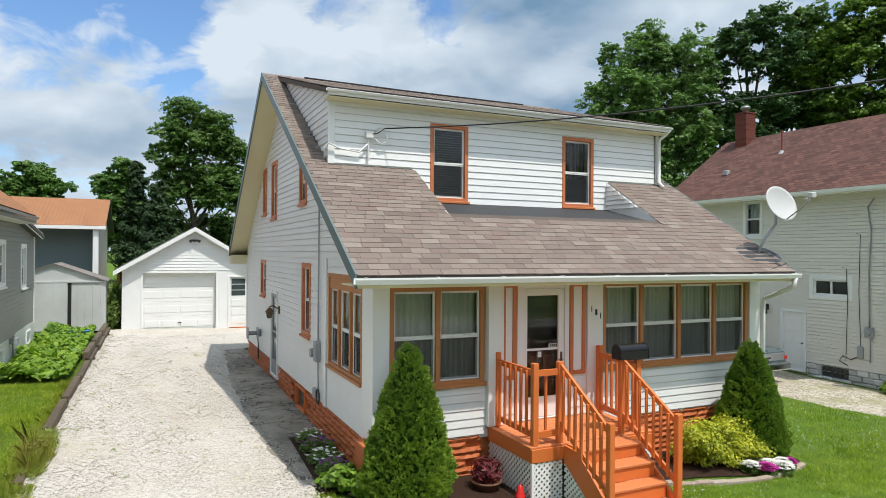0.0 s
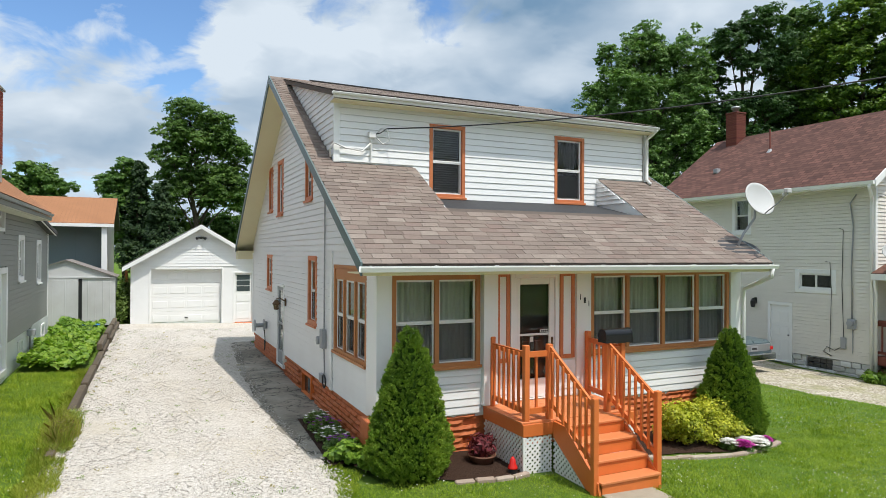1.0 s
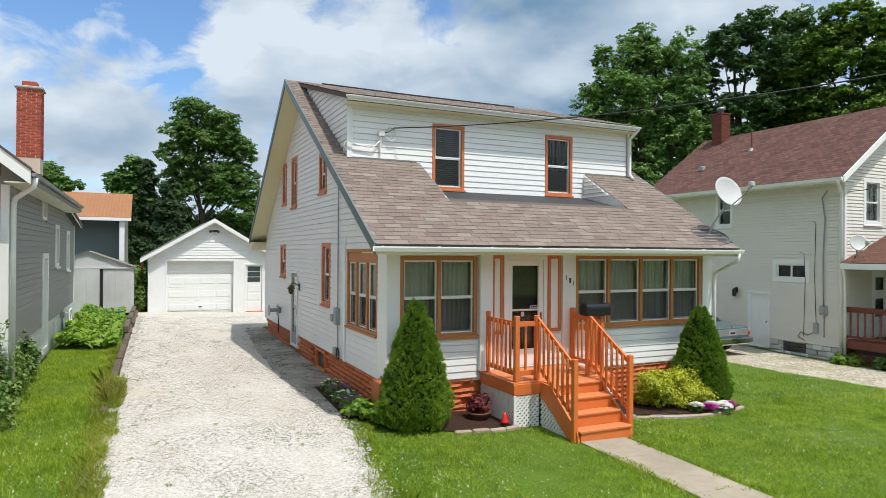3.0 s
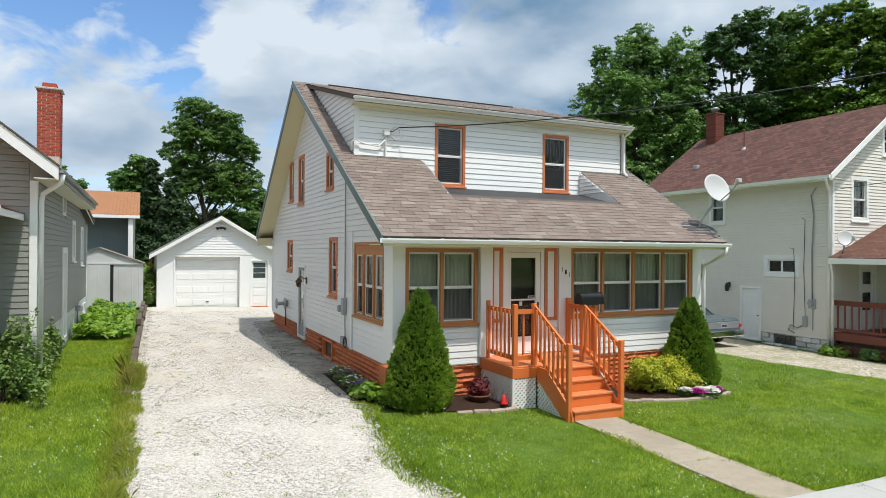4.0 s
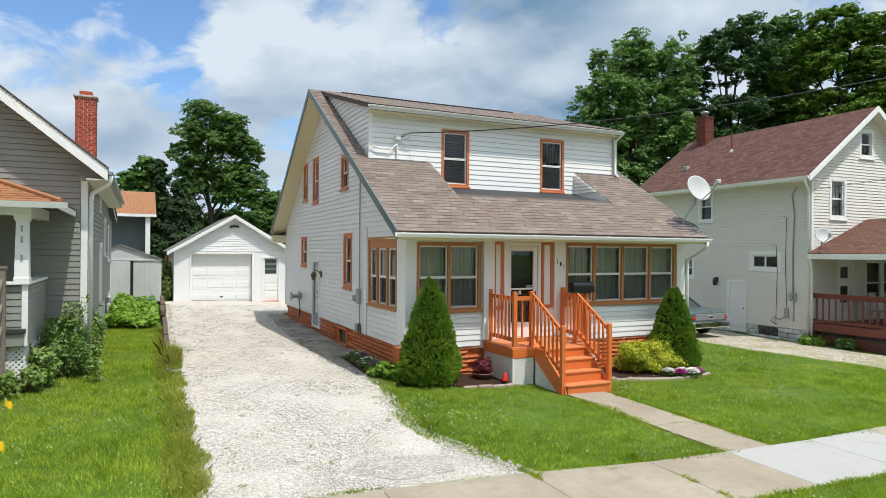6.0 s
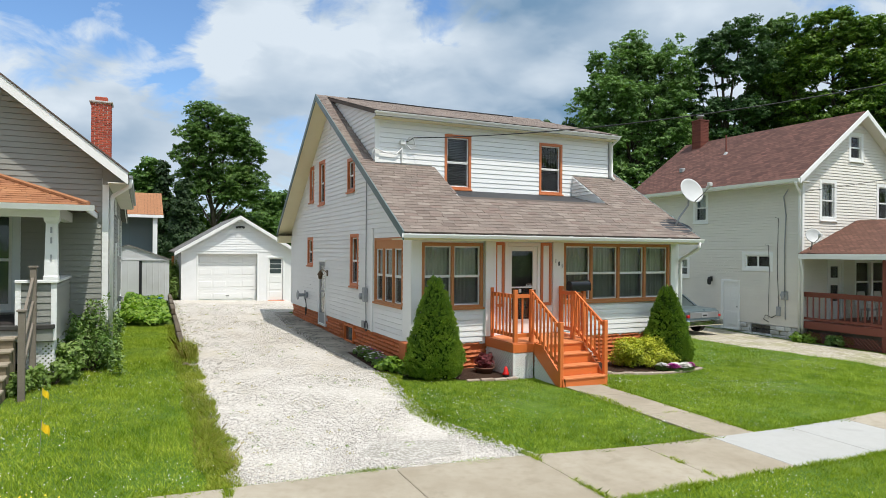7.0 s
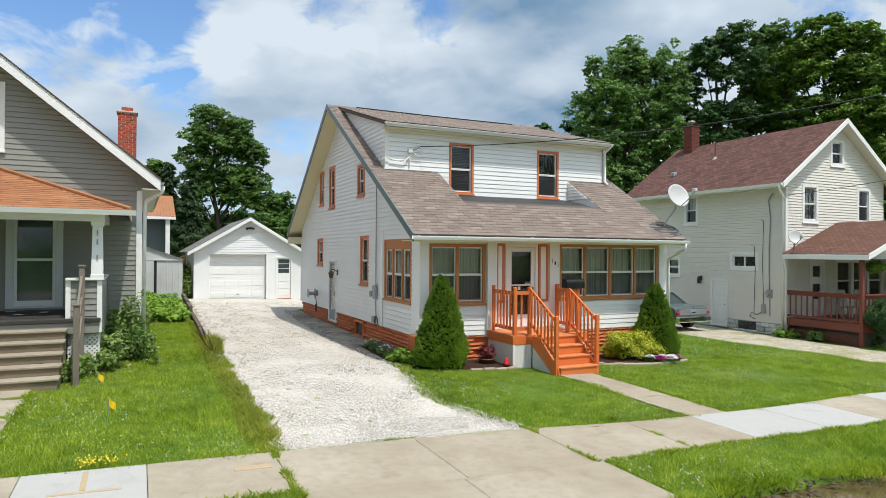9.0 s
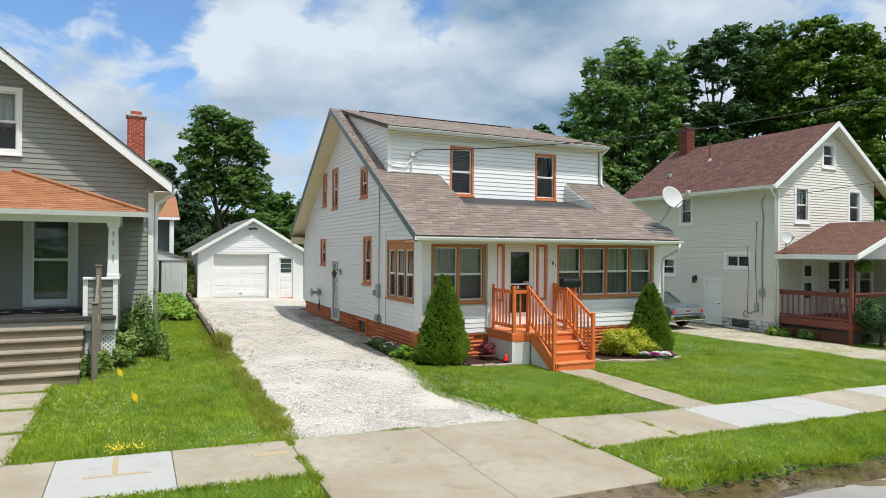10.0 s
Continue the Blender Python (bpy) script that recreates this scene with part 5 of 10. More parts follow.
# notch floor with black membrane and its cheek walls
part("membrane", Geo().hexa([(NX0, NY0 - 0.16, roof_z(NY0 - 0.16) - 0.06), (NX1 - 0.002, NY0 - 0.16, roof_z(NY0 - 0.16) - 0.06), (NX1 - 0.002, 2.32, 4.30), (NX0 + 0.002, 2.32, 4.30),
                             (NX0, NY0 - 0.16, roof_z(NY0 - 0.16) + 0.016), (NX1, NY0 - 0.16, roof_z(NY0 - 0.16) + 0.016), (NX1, 2.32, 4.42), (NX0, 2.32, 4.42)]), MEMBRANE, roof, "black membrane in the recess before the dormer windows")
for x0, x1, s in ((NX0 - 0.03, NX0, 1), (NX1, NX1 + 0.03, -1)):
    ck = part("cheek_wall", Geo().prism([(x0, NY0 + 0.01, roof_z(NY0) - 0.30), (x0, 2.32, 4.1), (x0, 2.32, roof_z(2.32) + 0.004), (x0, NY0 + 0.01, roof_z(NY0 + 0.01) + 0.004)], (x1 - x0, 0, 0)), WHITE, house)
    w = Wall("x", NX0 if s > 0 else NX1, s)
    z = 4.42
    while z < 5.0:
        ya = EAVE_Y + (z + 0.02 - EAVE_Z) / SLOPE
        part("siding_board", Geo().hexa([w.at(ya, z, 0.001), w.at(2.31, z, 0.001), w.at(2.31, z, 0.034), w.at(ya, z, 0.034), w.at(ya + 0.15, z + 0.1, 0.001), w.at(2.31, z + 0.088, 0.001), w.at(2.31, z + 0.088, 0.006), w.at(ya + 0.13, z + 0.088, 0.006)]), WHITE, ck)
        z += 0.1

# eave: fascia, soffit, gutter
part("fascia", Geo().cbox(RX0 + 0.02, RX1 - 0.02, EAVE_Y + 0.005, EAVE_Y + 0.035, EAVE_Z - 0.17, EAVE_Z - 0.02, 0.004), CREAM, house, "cream fascia board")
part("soffit", Geo().box(RX0 + 0.02, RX1 - 0.02, EAVE_Y + 0.036, -0.001, 3.02, 3.04), CREAM, house, "cream soffit")


def gutter(x0, x1, y, z, parent, mat, deep=0.085, across=0.10):
    g = Geo()
    prof = [(0.0, 0.0), (0.0, -deep), (-across * 0.75, -deep), (-across * 0.9, -deep * 0.55), (-across, -deep * 0.25), (-across, 0.0), (-across + 0.012, 0.0), (-across + 0.012, -deep * 0.25), (-across * 0.75 + 0.01, -deep + 0.012), (-0.01, -deep + 0.012), (-0.01, 0.0)]
    g.prism([(x0, y + a, z + b) for a, b in prof], (x1 - x0, 0, 0))
    ob = part("gutter", g, mat, parent, "white metal gutter")
    n = int((x1 - x0) / 1.05)
    for k in range(n + 1):
        x = x0 + 0.15 + (x1 - x0 - 0.3) * k / max(1, n)
        part("gutter_spike", Geo().cbox(x - 0.008, x + 0.008, y - across, y, z - 0.004, z + 0.010, 0.002), WHITE_TRIM, ob)
    return ob


gutter(RX0 - 0.05, RX1 + 0.08, EAVE_Y + 0.004, EAVE_Z - 0.035, house, WHITE_TRIM)
part("downspout", Geo().tube([(7.80, EAVE_Y - 0.04, 3.06), (7.80, EAVE_Y - 0.02, 2.9), (7.87, -0.35, 2.72), (7.90, -0.10, 2.62), (7.90, -0.09, 2.45), (7.90, -0.09, 0.0)], 0.042, 10), WHITE_TRIM, house, "white downspout on the front corner", smooth=True)
part("downspout", Geo().tube([(7.48, 1.94, 6.22), (7.47, 2.10, 6.12), (7.44, 2.235, 6.02), (7.44, 2.235, roof_z(2.25) + 0.10), (7.44, 2.10, roof_z(2.1) + 0.06)], 0.042, 10), WHITE_TRIM, house, smooth=True)

# rakes: grey-green metal edge and cream underside
for (ya, za), (yb, zb), s in (((EAVE_Y, EAVE_Z), (RIDGE_Y, RIDGE_Z), 1), ((RIDGE_Y, RIDGE_Z), (BACK_Y, BACK_Z), 1)):
    for x0, x1 in ((RX0 - 0.03, RX0 - 0.001), (RX1 + 0.001, RX1 + 0.03)):
        part("rake_trim", Geo().hexa([(x0, ya, za - 0.17), (x1, ya, za - 0.17), (x1, yb, zb - 0.17), (x0, yb, zb - 0.17), (x0, ya, za + 0.025), (x1, ya, za + 0.025), (x1, yb, zb + 0.025), (x0, yb, zb + 0.025)]), GREEN_TRIM, house, "grey-green rake trim")
    for x0, x1 in ((RX0, HX0 + 0.05), (HX1 - 0.05, RX1)):
        part("rake_soffit", Geo().hexa([(x0, ya, za - 0.15), (x1, ya, za - 0.15), (x1, yb, zb - 0.15), (x0, yb, zb - 0.15), (x0, ya, za - 0.12), (x1, ya, za - 0.12), (x1, yb, zb - 0.12), (x0, yb, zb - 0.12)]), CREAM, house)
part("eave_return", Geo().cbox(RX0, HX0 - 0.01, HY1 + 0.03, BACK_Y, BACK_Z - 0.42, BACK_Z - 0.14, 0.006), CREAM, house, "boxed eave end")
part("soffit", Geo().box(RX0, RX1, HY1 + 0.001, BACK_Y, BACK_Z - 0.17, BACK_Z - 0.14), CREAM, house)

# ---- dormer ----
D_OPEN = [(1.86, 2.66, 4.45, 5.92), (4.87, 5.67, 4.45, 5.92)]
dormer = part("dormer", dorm.core(4.3, [(DX0, DEZ - 0.06), (DX1, DEZ - 0.06)], D_OPEN), WHITE_TRIM, house, "wide white shed dormer")
side_boards(dorm, dormer, WHITE, 4.42, [(NX0, 5.05), (NX1, 5.05)], D_OPEN)
side_boards(dorm, dormer, WHITE, 5.055, [(DX0 + 0.09, DEZ - 0.14), (DX1 - 0.09, DEZ - 0.14)], D_OPEN)
D_TOP = (6.55, 7.60)


def dz(y):
    return DEZ + (D_TOP[1] - DEZ) * (y - 1.98) / (D_TOP[0] - 1.98)


for xw, s in ((DX0, -1), (DX1, 1)):
    w = Wall("x", xw, s)
    side = part("dormer_side", Geo().prism([(xw, 2.32, roof_z(2.32) - 0.05), (xw, 6.4, roof_z(6.4) - 0.05), (xw, 6.4, dz(6.4) - 0.05), (xw, 2.32, dz(2.32) - 0.05)], (-s * 0.1, 0, 0)), WHITE, house)
    z = 5.05
    while z < 7.3:
        ya = 2.32 if z < DEZ - 0.05 else 2.32 + (z + 0.13 - dz(2.32)) / ((D_TOP[1] - DEZ) / (D_TOP[0] - 1.98))
        yb = EAVE_Y + (z - EAVE_Z) / SLOPE + 0.1
        if yb > max(ya, 2.33) + 0.05:
            ya = max(2.33, ya)
            part("siding_board", Geo().hexa([w.at(ya, z, 0.001), w.at(yb, z, 0.001), w.at(yb, z, 0.022), w.at(ya, z, 0.022), w.at(ya, z + 0.127, 0.001), w.at(yb, z + 0.127, 0.001), w.at(yb, z + 0.127, 0.004), w.at(ya, z + 0.127, 0.004)]), WHITE, side)
        z += 0.127
for u in (DX0, DX1 - 0.09):
    board(dorm, "corner_board", u - (0.03 if u < 1 else -0.03), u + 0.09 + (0 if u < 1 else 0.03), roof_z(2.3) + 0.01, DEZ - 0.1, WHITE_TRIM, dormer, 0.001, 0.035)
for o in D_OPEN:
    window(dorm, house, *o, TRIM_RED, 0.072, blind=o[0] < 3, curtain=None if o[0] < 3 else (0.0, 1.0, 0.42), cloth=DARK_CLOTH, label="sash window with orange casing" + (" and dark blinds" if o[0] < 3 else ""))
    board(dorm, "sill_board", o[0], o[1], o[2] - 0.10, o[2] - 0.036, TRIM_RED, house, 0.002, 0.045)
V_D = Vector((0, D_TOP[0] - 1.98, D_TOP[1] - DEZ)).normalized()
dlen = math.hypot(D_TOP[0] - 1.98, D_TOP[1] - DEZ)
droof, _ = roof_plane((DX0 - 0.12, 1.98, DEZ - 0.012), (1, 0, 0), V_D, DX1 - DX0 + 0.18, dlen + 0.12, 0.09)
dr = part("dormer_roof", droof, DECKING, house, "low brown shingle roof of the dormer")
shingles(dr, (DX0 - 0.12, 1.96, DEZ), U, V_D, DX1 - DX0 + 0.18, dlen + 0.1, SHINGLE, seed=9, tilt=-0.001)
part("fascia", Geo().cbox(DX0 - 0.12, DX1 + 0.06, 1.975, 2.0, DEZ - 0.13, DEZ - 0.02, 0.004), WHITE_TRIM, house)
part("soffit", Geo().box(DX0 - 0.10, DX1 + 0.05, 2.0, 2.32, DEZ - 0.16, DEZ - 0.145), CREAM, house)
gutter(DX0 - 0.15, DX1 + 0.08, 1.975, DEZ - 0.035, house, WHITE_TRIM, 0.04, 0.07)
part("ridge_flashing", Geo().tube([(0.4, 6.45, 7.62), (3, 6.45, 7.60), (6.5, 6.45, 7.61)], 0.02, 6), MEMBRANE, dr)

# ---- orange entrance deck and stairs ----
DKZ = 0.79
DK = (1.84, 4.06, -1.28)   # west edge, east edge, front edge
deck = thing("entrance_deck", "orange-painted wooden entrance deck with steps and railings", "porch deck", (3.0, -0.7, G(3, -0.7)))
for k in range(8):
    y0 = -0.012 - k * 0.155
    part("deck_board", Geo().cbox(DK[0], DK[1], y0 - 0.149, y0, DKZ - 0.03, DKZ, 0.005), TREAD, deck)
part("rim_board", Geo().cbox(DK[0] + 0.01, DK[0] + 0.05, DK[2] + 0.055, -0.012, DKZ - 0.22, DKZ - 0.032, 0.005), ORANGE, deck)
part("rim_board", Geo().cbox(DK[1] - 0.05, DK[1] - 0.01, DK[2] + 0.055, -0.012, DKZ - 0.22, DKZ - 0.032, 0.005), ORANGE, deck)
part("rim_board", Geo().cbox(DK[0] + 0.01, DK[1] - 0.01, DK[2] + 0.012, DK[2] + 0.052, DKZ - 0.22, DKZ - 0.032, 0.005), ORANGE, deck)
POST = 0.088


def post(x, y, z0, z1, w=POST):
    ob = part("post", Geo().cbox(x - w / 2, x + w / 2, y - w / 2, y + w / 2, z0, z1, 0.008), ORANGE, deck)
    return ob


PA, PB, PC = (1.97, -0.10), (1.94, -1.19), (2.36, -1.19)
PD, PH, PE = (3.94, -0.10), (3.80, -1.16), (3.48, -1.19)
for x, y in (PA, PB, PC, PD, PE):
    post(x, y, DKZ - 0.24 if (x, y) in (PC, PE) else DKZ, 1.94)
post(*PH, DKZ, 1.88)
PF, PG = (2.37, -2.28), (3.51, -2.28)
post(*PF, G(2.4, -2.26) - 0.05, 1.33)
post(*PG, G(3.6, -2.26) - 0.05, 1.33)


def railing(p, q, zp, zq, n, low, group="rail"):
    """Top and bottom rail between two posts and square balusters screwed to the rails' sides."""
    p, q = Vector((*p, 0)), Vector((*q, 0))
    d = (q - p).normalized()
    s = Vector((-d.y, d.x, 0)) * 0.019
    a, b = p + d * 0.045, q - d * 0.045

    def bar(z_p, z_q, hgt, wide):
        t = s.normalized() * wide / 2
        return Geo().hexa([a - t + Vector((0, 0, z_p - hgt)), b - t + Vector((0, 0, z_q - hgt)), b + t + Vector((0, 0, z_q - hgt)), a + t + Vector((0, 0, z_p - hgt)),
                           a - t + Vector((0, 0, z_p)), b - t + Vector((0, 0, z_q)), b + t + Vector((0, 0, z_q)), a + t + Vector((0, 0, z_p))])

    part("top_rail", bar(zp, zq, 0.085, 0.04), ORANGE, deck)
    part("bottom_rail", bar(zp - low, zq - low, 0.085, 0.04), ORANGE, deck)
    for k in range(n):
        f = (k + 0.7) / (n + 0.4)
        c = a + (b - a) * f + s.normalized() * 0.039
        zt = zp + (zq - zp) * f
        part("baluster", Geo().cbox(c.x - 0.018, c.x + 0.018, c.y - 0.018, c.y + 0.018, zt - low - 0.075, zt - 0.02, 0.003), ORANGE, deck)


railing(PB, PA, 1.84, 1.84, 6, 0.86)
railing(PB, PC, 1.84, 1.84, 1, 0.86)
railing(PE, PH, 1.82, 1.82, 1, 0.86)
railing(PD, PH, 1.83, 1.83, 6, 0.86)
railing(PF, PC, 1.27, 1.91, 7, 0.80)
railing(PG, PE, 1.27, 1.91, 7, 0.80)
# stairs: the top tread lies level with the deck
EDGES = ((-1.66, DKZ), (-1.93, 0.60), (-2.16, 0.39), (-2.40, 0.18))
SX0, SX1 = 2.42, 3.45
for k, (y, z) in enumerate(EDGES):
    yb = EDGES[k - 1][0] + 0.02 if k else DK[2] - 0.003
    part("tread", Geo().cbox(SX0 - (0.0 if k < 3 else 0.02), SX1 + (0.0 if k < 3 else 0.02), y, yb, z - 0.036, z, 0.006), TREAD, deck)
    zb = EDGES[k + 1][1] if k < 3 else G(3, -2.4) - 0.03
    part("riser", Geo().cbox(SX0 + 0.005, SX1 - 0.005, y + 0.022, y + 0.042, zb - 0.002, z - 0.037, 0.003), ORANGE, deck)
for x0 in (SX0 - 0.045, SX1 + 0.005):
    part("stringer", Geo().prism([(x0, DK[2] - 0.002, DKZ - 0.26), (x0, DK[2] - 0.002, DKZ - 0.02), (x0, -1.58, DKZ - 0.03), (x0, -2.34, 0.16), (x0, -2.38, G(x0, -2.38) - 0.03), (x0, -2.12, G(x0, -2.1) - 0.03)], (0.04, 0, 0)), ORANGE, deck)


def lattice(quad, parent, gap=0.062, w=0.034, th=0.006):
    """Diagonal laths in a four-cornered field: quad is origin, u vector, v heights at both ends."""
    o, u, z0a, z0b, z1a, z1b = quad
    o, u = Vector(o), Vector(u)
    ln = u.length
    u = u.normalized()
    nrm = u.cross(Vector((0, 0, 1)))

    def lo(t):
        return z0a + (z0b - z0a) * t / ln

    def hi(t):
        return z1a + (z1b - z1a) * t / ln

    for s in (1, -1):
        g = Geo()
        zmin, zmax = min(z0a, z0b), max(z1a, z1b)
        span = ln + (zmax - zmin)
        c = -span if s > 0 else 0.0
        c = -span
        while c < span * 2:
            # the lath follows t = c + s * (z - zmin)
            pts = []
            steps = 60
            run = []
            for i in range(steps + 1):
                z = zmin + (zmax - zmin) * i / steps
                t = c + s * (z - zmin)
                if -1e-6 <= t <= ln and lo(t) <= z <= hi(t):
                    run.append((t, z))
            if len(run) >= 3:
                (ta, za), (tb, zb) = run[0], run[-1]
                d = nrm * (0.004 if s > 0 else -0.004)
                wv = (u * s * 1.0 + Vector((0, 0, 1))).normalized()
                side = wv.cross(nrm).normalized() * w / 2
                A, B = o + u * ta + Vector((0, 0, za)) + d, o + u * tb + Vector((0, 0, zb)) + d
                nn = nrm * th / 2
                g.hexa([A - side - nn, A + side - nn, A + side + nn, A - side + nn, B - side - nn, B + side - nn, B + side + nn, B - side + nn])
            c += gap * 1.414
        if g.v:
            part("lattice", g, WHITE_TRIM, parent, "white lattice panel", kind="stuff")


zl = DKZ - 0.225
lattice(((DK[0] + 0.03, -0.02, 0), (0, DK[2] + 0.04 + 0.02, 0), G(1.9, 0) - 0.02, G(1.9, -1.2) - 0.02, zl, zl), deck)
lattice(((DK[0] + 0.03, DK[2] + 0.03, 0), (0.50, 0, 0), G(1.9, -1.2) - 0.02, G(2.4, -1.2) - 0.02, zl, zl), deck)
lattice(((SX0 - 0.02, DK[2] + 0.02, 0), (0, -0.98, 0), G(2.4, -1.2) - 0.02, G(2.4, -2.1) - 0.02, DKZ - 0.24, 0.05), deck)
lattice(((SX1 + 0.05, DK[2] + 0.03, 0), (0.50, 0, 0), G(3.6, -1.2) - 0.02, G(4.1, -1.2) - 0.02, zl, zl), deck)
part("lattice_corner", Geo().cbox(DK[0] + 0.008, DK[0] + 0.05, DK[2] + 0.008, DK[2] + 0.05, G(1.9, -1.2) - 0.05, zl, 0.004), WHITE_TRIM, deck)


def mailbox():
    m = thing("mailbox", "black metal mailbox on the railing post", "mailbox", (PH[0], PH[1], 1.88))
    x, y, z = PH[0] - 0.14, PH[1], 1.895
    g, n, L, w = Geo(), 14, 0.52, 0.105
    prof = [(-w, 0.0)] + [(-w * math.cos(math.pi * k / n), 0.12 + w * math.sin(math.pi * k / n)) for k in range(n + 1)] + [(w, 0.0)]
    g.prism([(x - 0.26, y + a, z + b) for a, b in prof], (L, 0, 0))
    body = part("body", g, GLOSS_BLACK, m)
    part("front_rim", Geo().prism([(x + 0.262, y + a * 1.06, z - 0.004 + b * 1.03) for a, b in prof], (0.012, 0, 0)), GLOSS_BLACK, m)
    part("bracket", Geo().cbox(x - 0.18, x + 0.18, y - 0.07, y + 0.07, z - 0.014, z - 0.001, 0.003), BLACK, m)
    part("latch", Geo().cbox(x + 0.275, x + 0.30, y - 0.02, y + 0.02, z + 0.17, z + 0.19, 0.003), STEEL, m)
    for k in range(3):
        part("number_bar", Geo().box(x + 0.275, x + 0.278, y - 0.05 + k * 0.032, y - 0.03 + k * 0.032, z + 0.06, z + 0.10), YELLOW, m)
    return body


mailbox()

# ---- garage ----
GY, GX0, GX1, GXR = 18.66, -3.80, 1.38, -1.21
GZW, GZA = 2.78, 4.32
garage = thing("garage", "small white garage with a panelled overhead door and gable roof", "garage", (-1.2, 21, G(-1.2, 21)))
gw = Wall("y", GY, -1, 0.15)
G_DOOR, G_MAN = (-3.09, -0.37, 0.30, 2.62), (0.12, 0.86, 0.30, 2.44)
gtop = [(GX0, GZW), (GXR, GZA), (GX1, GZW)]
gwall = part("wall", gw.core(0.1, gtop, [G_DOOR, G_MAN]), WHITE_BLOCK, garage)
side_boards(gw, gwall, WHITE, 2.72, [(GX0 + 0.02, 2.76), (GXR, GZA - 0.02), (GX1 - 0.02, 2.76)], [], 0.115)
for xs, s in ((GX0, -1), (GX1, 1)):
    part("wall", Wall("x", xs, s, 0.15).core(0.1, [(GY + 0.16, GZW), (25.5, GZW)], []), WHITE_BLOCK, garage)
part("wall", Wall("y", 25.5, 1, 0.15).core(0.1, gtop, []), WHITE_BLOCK, garage)
for k in range(4):
    z0 = 0.30 + k * 0.578
    sec = part("door_section", gw.slab(Geo(), G_DOOR[0] + 0.01, G_DOOR[1] - 0.01, z0, min(z0 + 0.572, 2.61), -0.27, -0.23, 0.004), WHITE_TRIM, garage)
    for j in range(4):
        u = G_DOOR[0] + 0.09 + j * 0.650
        part("raised_panel", gw.slab(Geo(), u, u + 0.55, z0 + 0.15, z0 + 0.42, -0.231, -0.218, 0.010), WHITE_TRIM, sec)
part("door_handle", gw.slab(Geo(), -1.80, -1.66, 0.60, 0.63, -0.23, -0.20, 0.004), BLACK, garage)
part("door_jamb", frame_bars(gw, Geo(), G_DOOR[0] - 0.10, G_DOOR[1] + 0.10, 0.2, G_DOOR[3] + 0.10, 0.098, -0.30, -0.152, bottom=0.095), WHITE_TRIM, garage)
for u0, u1, z0, z1 in (G_DOOR, G_MAN):
    part("door_casing", frame_bars(gw, Geo(), u0 - 0.05, u1 + 0.05, z0, z1 + 0.05, 0.07, -0.02, 0.025, bottom=0.001), WHITE_TRIM, garage)
md = part("door", gw.slab(Geo(), G_MAN[0] + 0.02, G_MAN[1] - 0.02, 0.36, 2.42, -0.09, -0.05, 0.004), WHITE_TRIM, garage, "white side door with a glazed top")
for k in range(3):
    part("pane", gw.slab(Geo(), 0.22, 0.76, 1.66 + k * 0.24, 1.87 + k * 0.24, -0.05, -0.042), CAR_GLASS, md)
for k in range(3):
    part("raised_panel", gw.slab(Geo(), 0.22, 0.76, 0.5 + k * 0.36, 0.78 + k * 0.36, -0.05, -0.038, 0.01), WHITE_TRIM, md)
part("door_sill", gw.slab(Geo(), G_MAN[0] - 0.05, G_MAN[1] + 0.05, 0.22, 0.34, -0.1, 0.08, 0.006), ORANGE, garage)
for x0, x1, zr0, zr1 in ((GX0 - 0.30, GXR, GZW - 0.14, GZA + 0.06), (GX1 + 0.30, GXR, GZW - 0.14, GZA + 0.06)):
    vv = Vector((x1 - x0, 0, zr1 - zr0))
    g, nr = roof_plane((x0, GY - 0.28, zr0 + 0.06), (0, 1, 0), vv, 7.4, vv.length, 0.07)
    me = g.mesh("garage_roof")
    uv_by(me, (0, 1, 0), vv, (x0, GY, zr0))
    part("roof", me, SHINGLE_GREY, garage, "grey shingle roof")
    part("rake_board", Geo().hexa([(x0, GY - 0.31, zr0 - 0.12), (x1, GY - 0.31, zr1 - 0.12), (x1, GY - 0.282, zr1 - 0.12), (x0, GY - 0.282, zr0 - 0.12), (x0, GY - 0.31, zr0 + 0.045), (x1, GY - 0.31, zr1 + 0.045), (x1, GY - 0.282, zr1 + 0.045), (x0, GY - 0.282, zr0 + 0.045)]), WHITE_TRIM, garage)
    part("soffit", Geo().hexa([(x0, GY - 0.28, zr0 - 0.04), (x1, GY - 0.28, zr1 - 0.04), (x1, GY - 0.001, zr1 - 0.04), (x0, GY - 0.001, zr0 - 0.04), (x0, GY - 0.28, zr0 - 0.02), (x1, GY - 0.28, zr1 - 0.02), (x1, GY - 0.001, zr1 - 0.02), (x0, GY - 0.001, zr0 - 0.02)]), WHITE_TRIM, garage)
fl = thing("flood_light", "black twin flood light on the garage gable", "flood light", (GXR, GY - 0.03, 3.9))
part("base", gw.slab(Geo(), GXR - 0.05, GXR + 0.05, 3.84, 3.94, 0.026, 0.06, 0.008), BLACK, fl)
for s in (-1, 1):
    part("lamp_head", Geo().tube([(GXR + s * 0.03, GY - 0.06, 3.90), (GXR + s * 0.10, GY - 0.12, 3.90), (GXR + s * 0.17, GY - 0.20, 3.86)], 0.03, 10, r1=0.06), BLACK, fl, smooth=True)

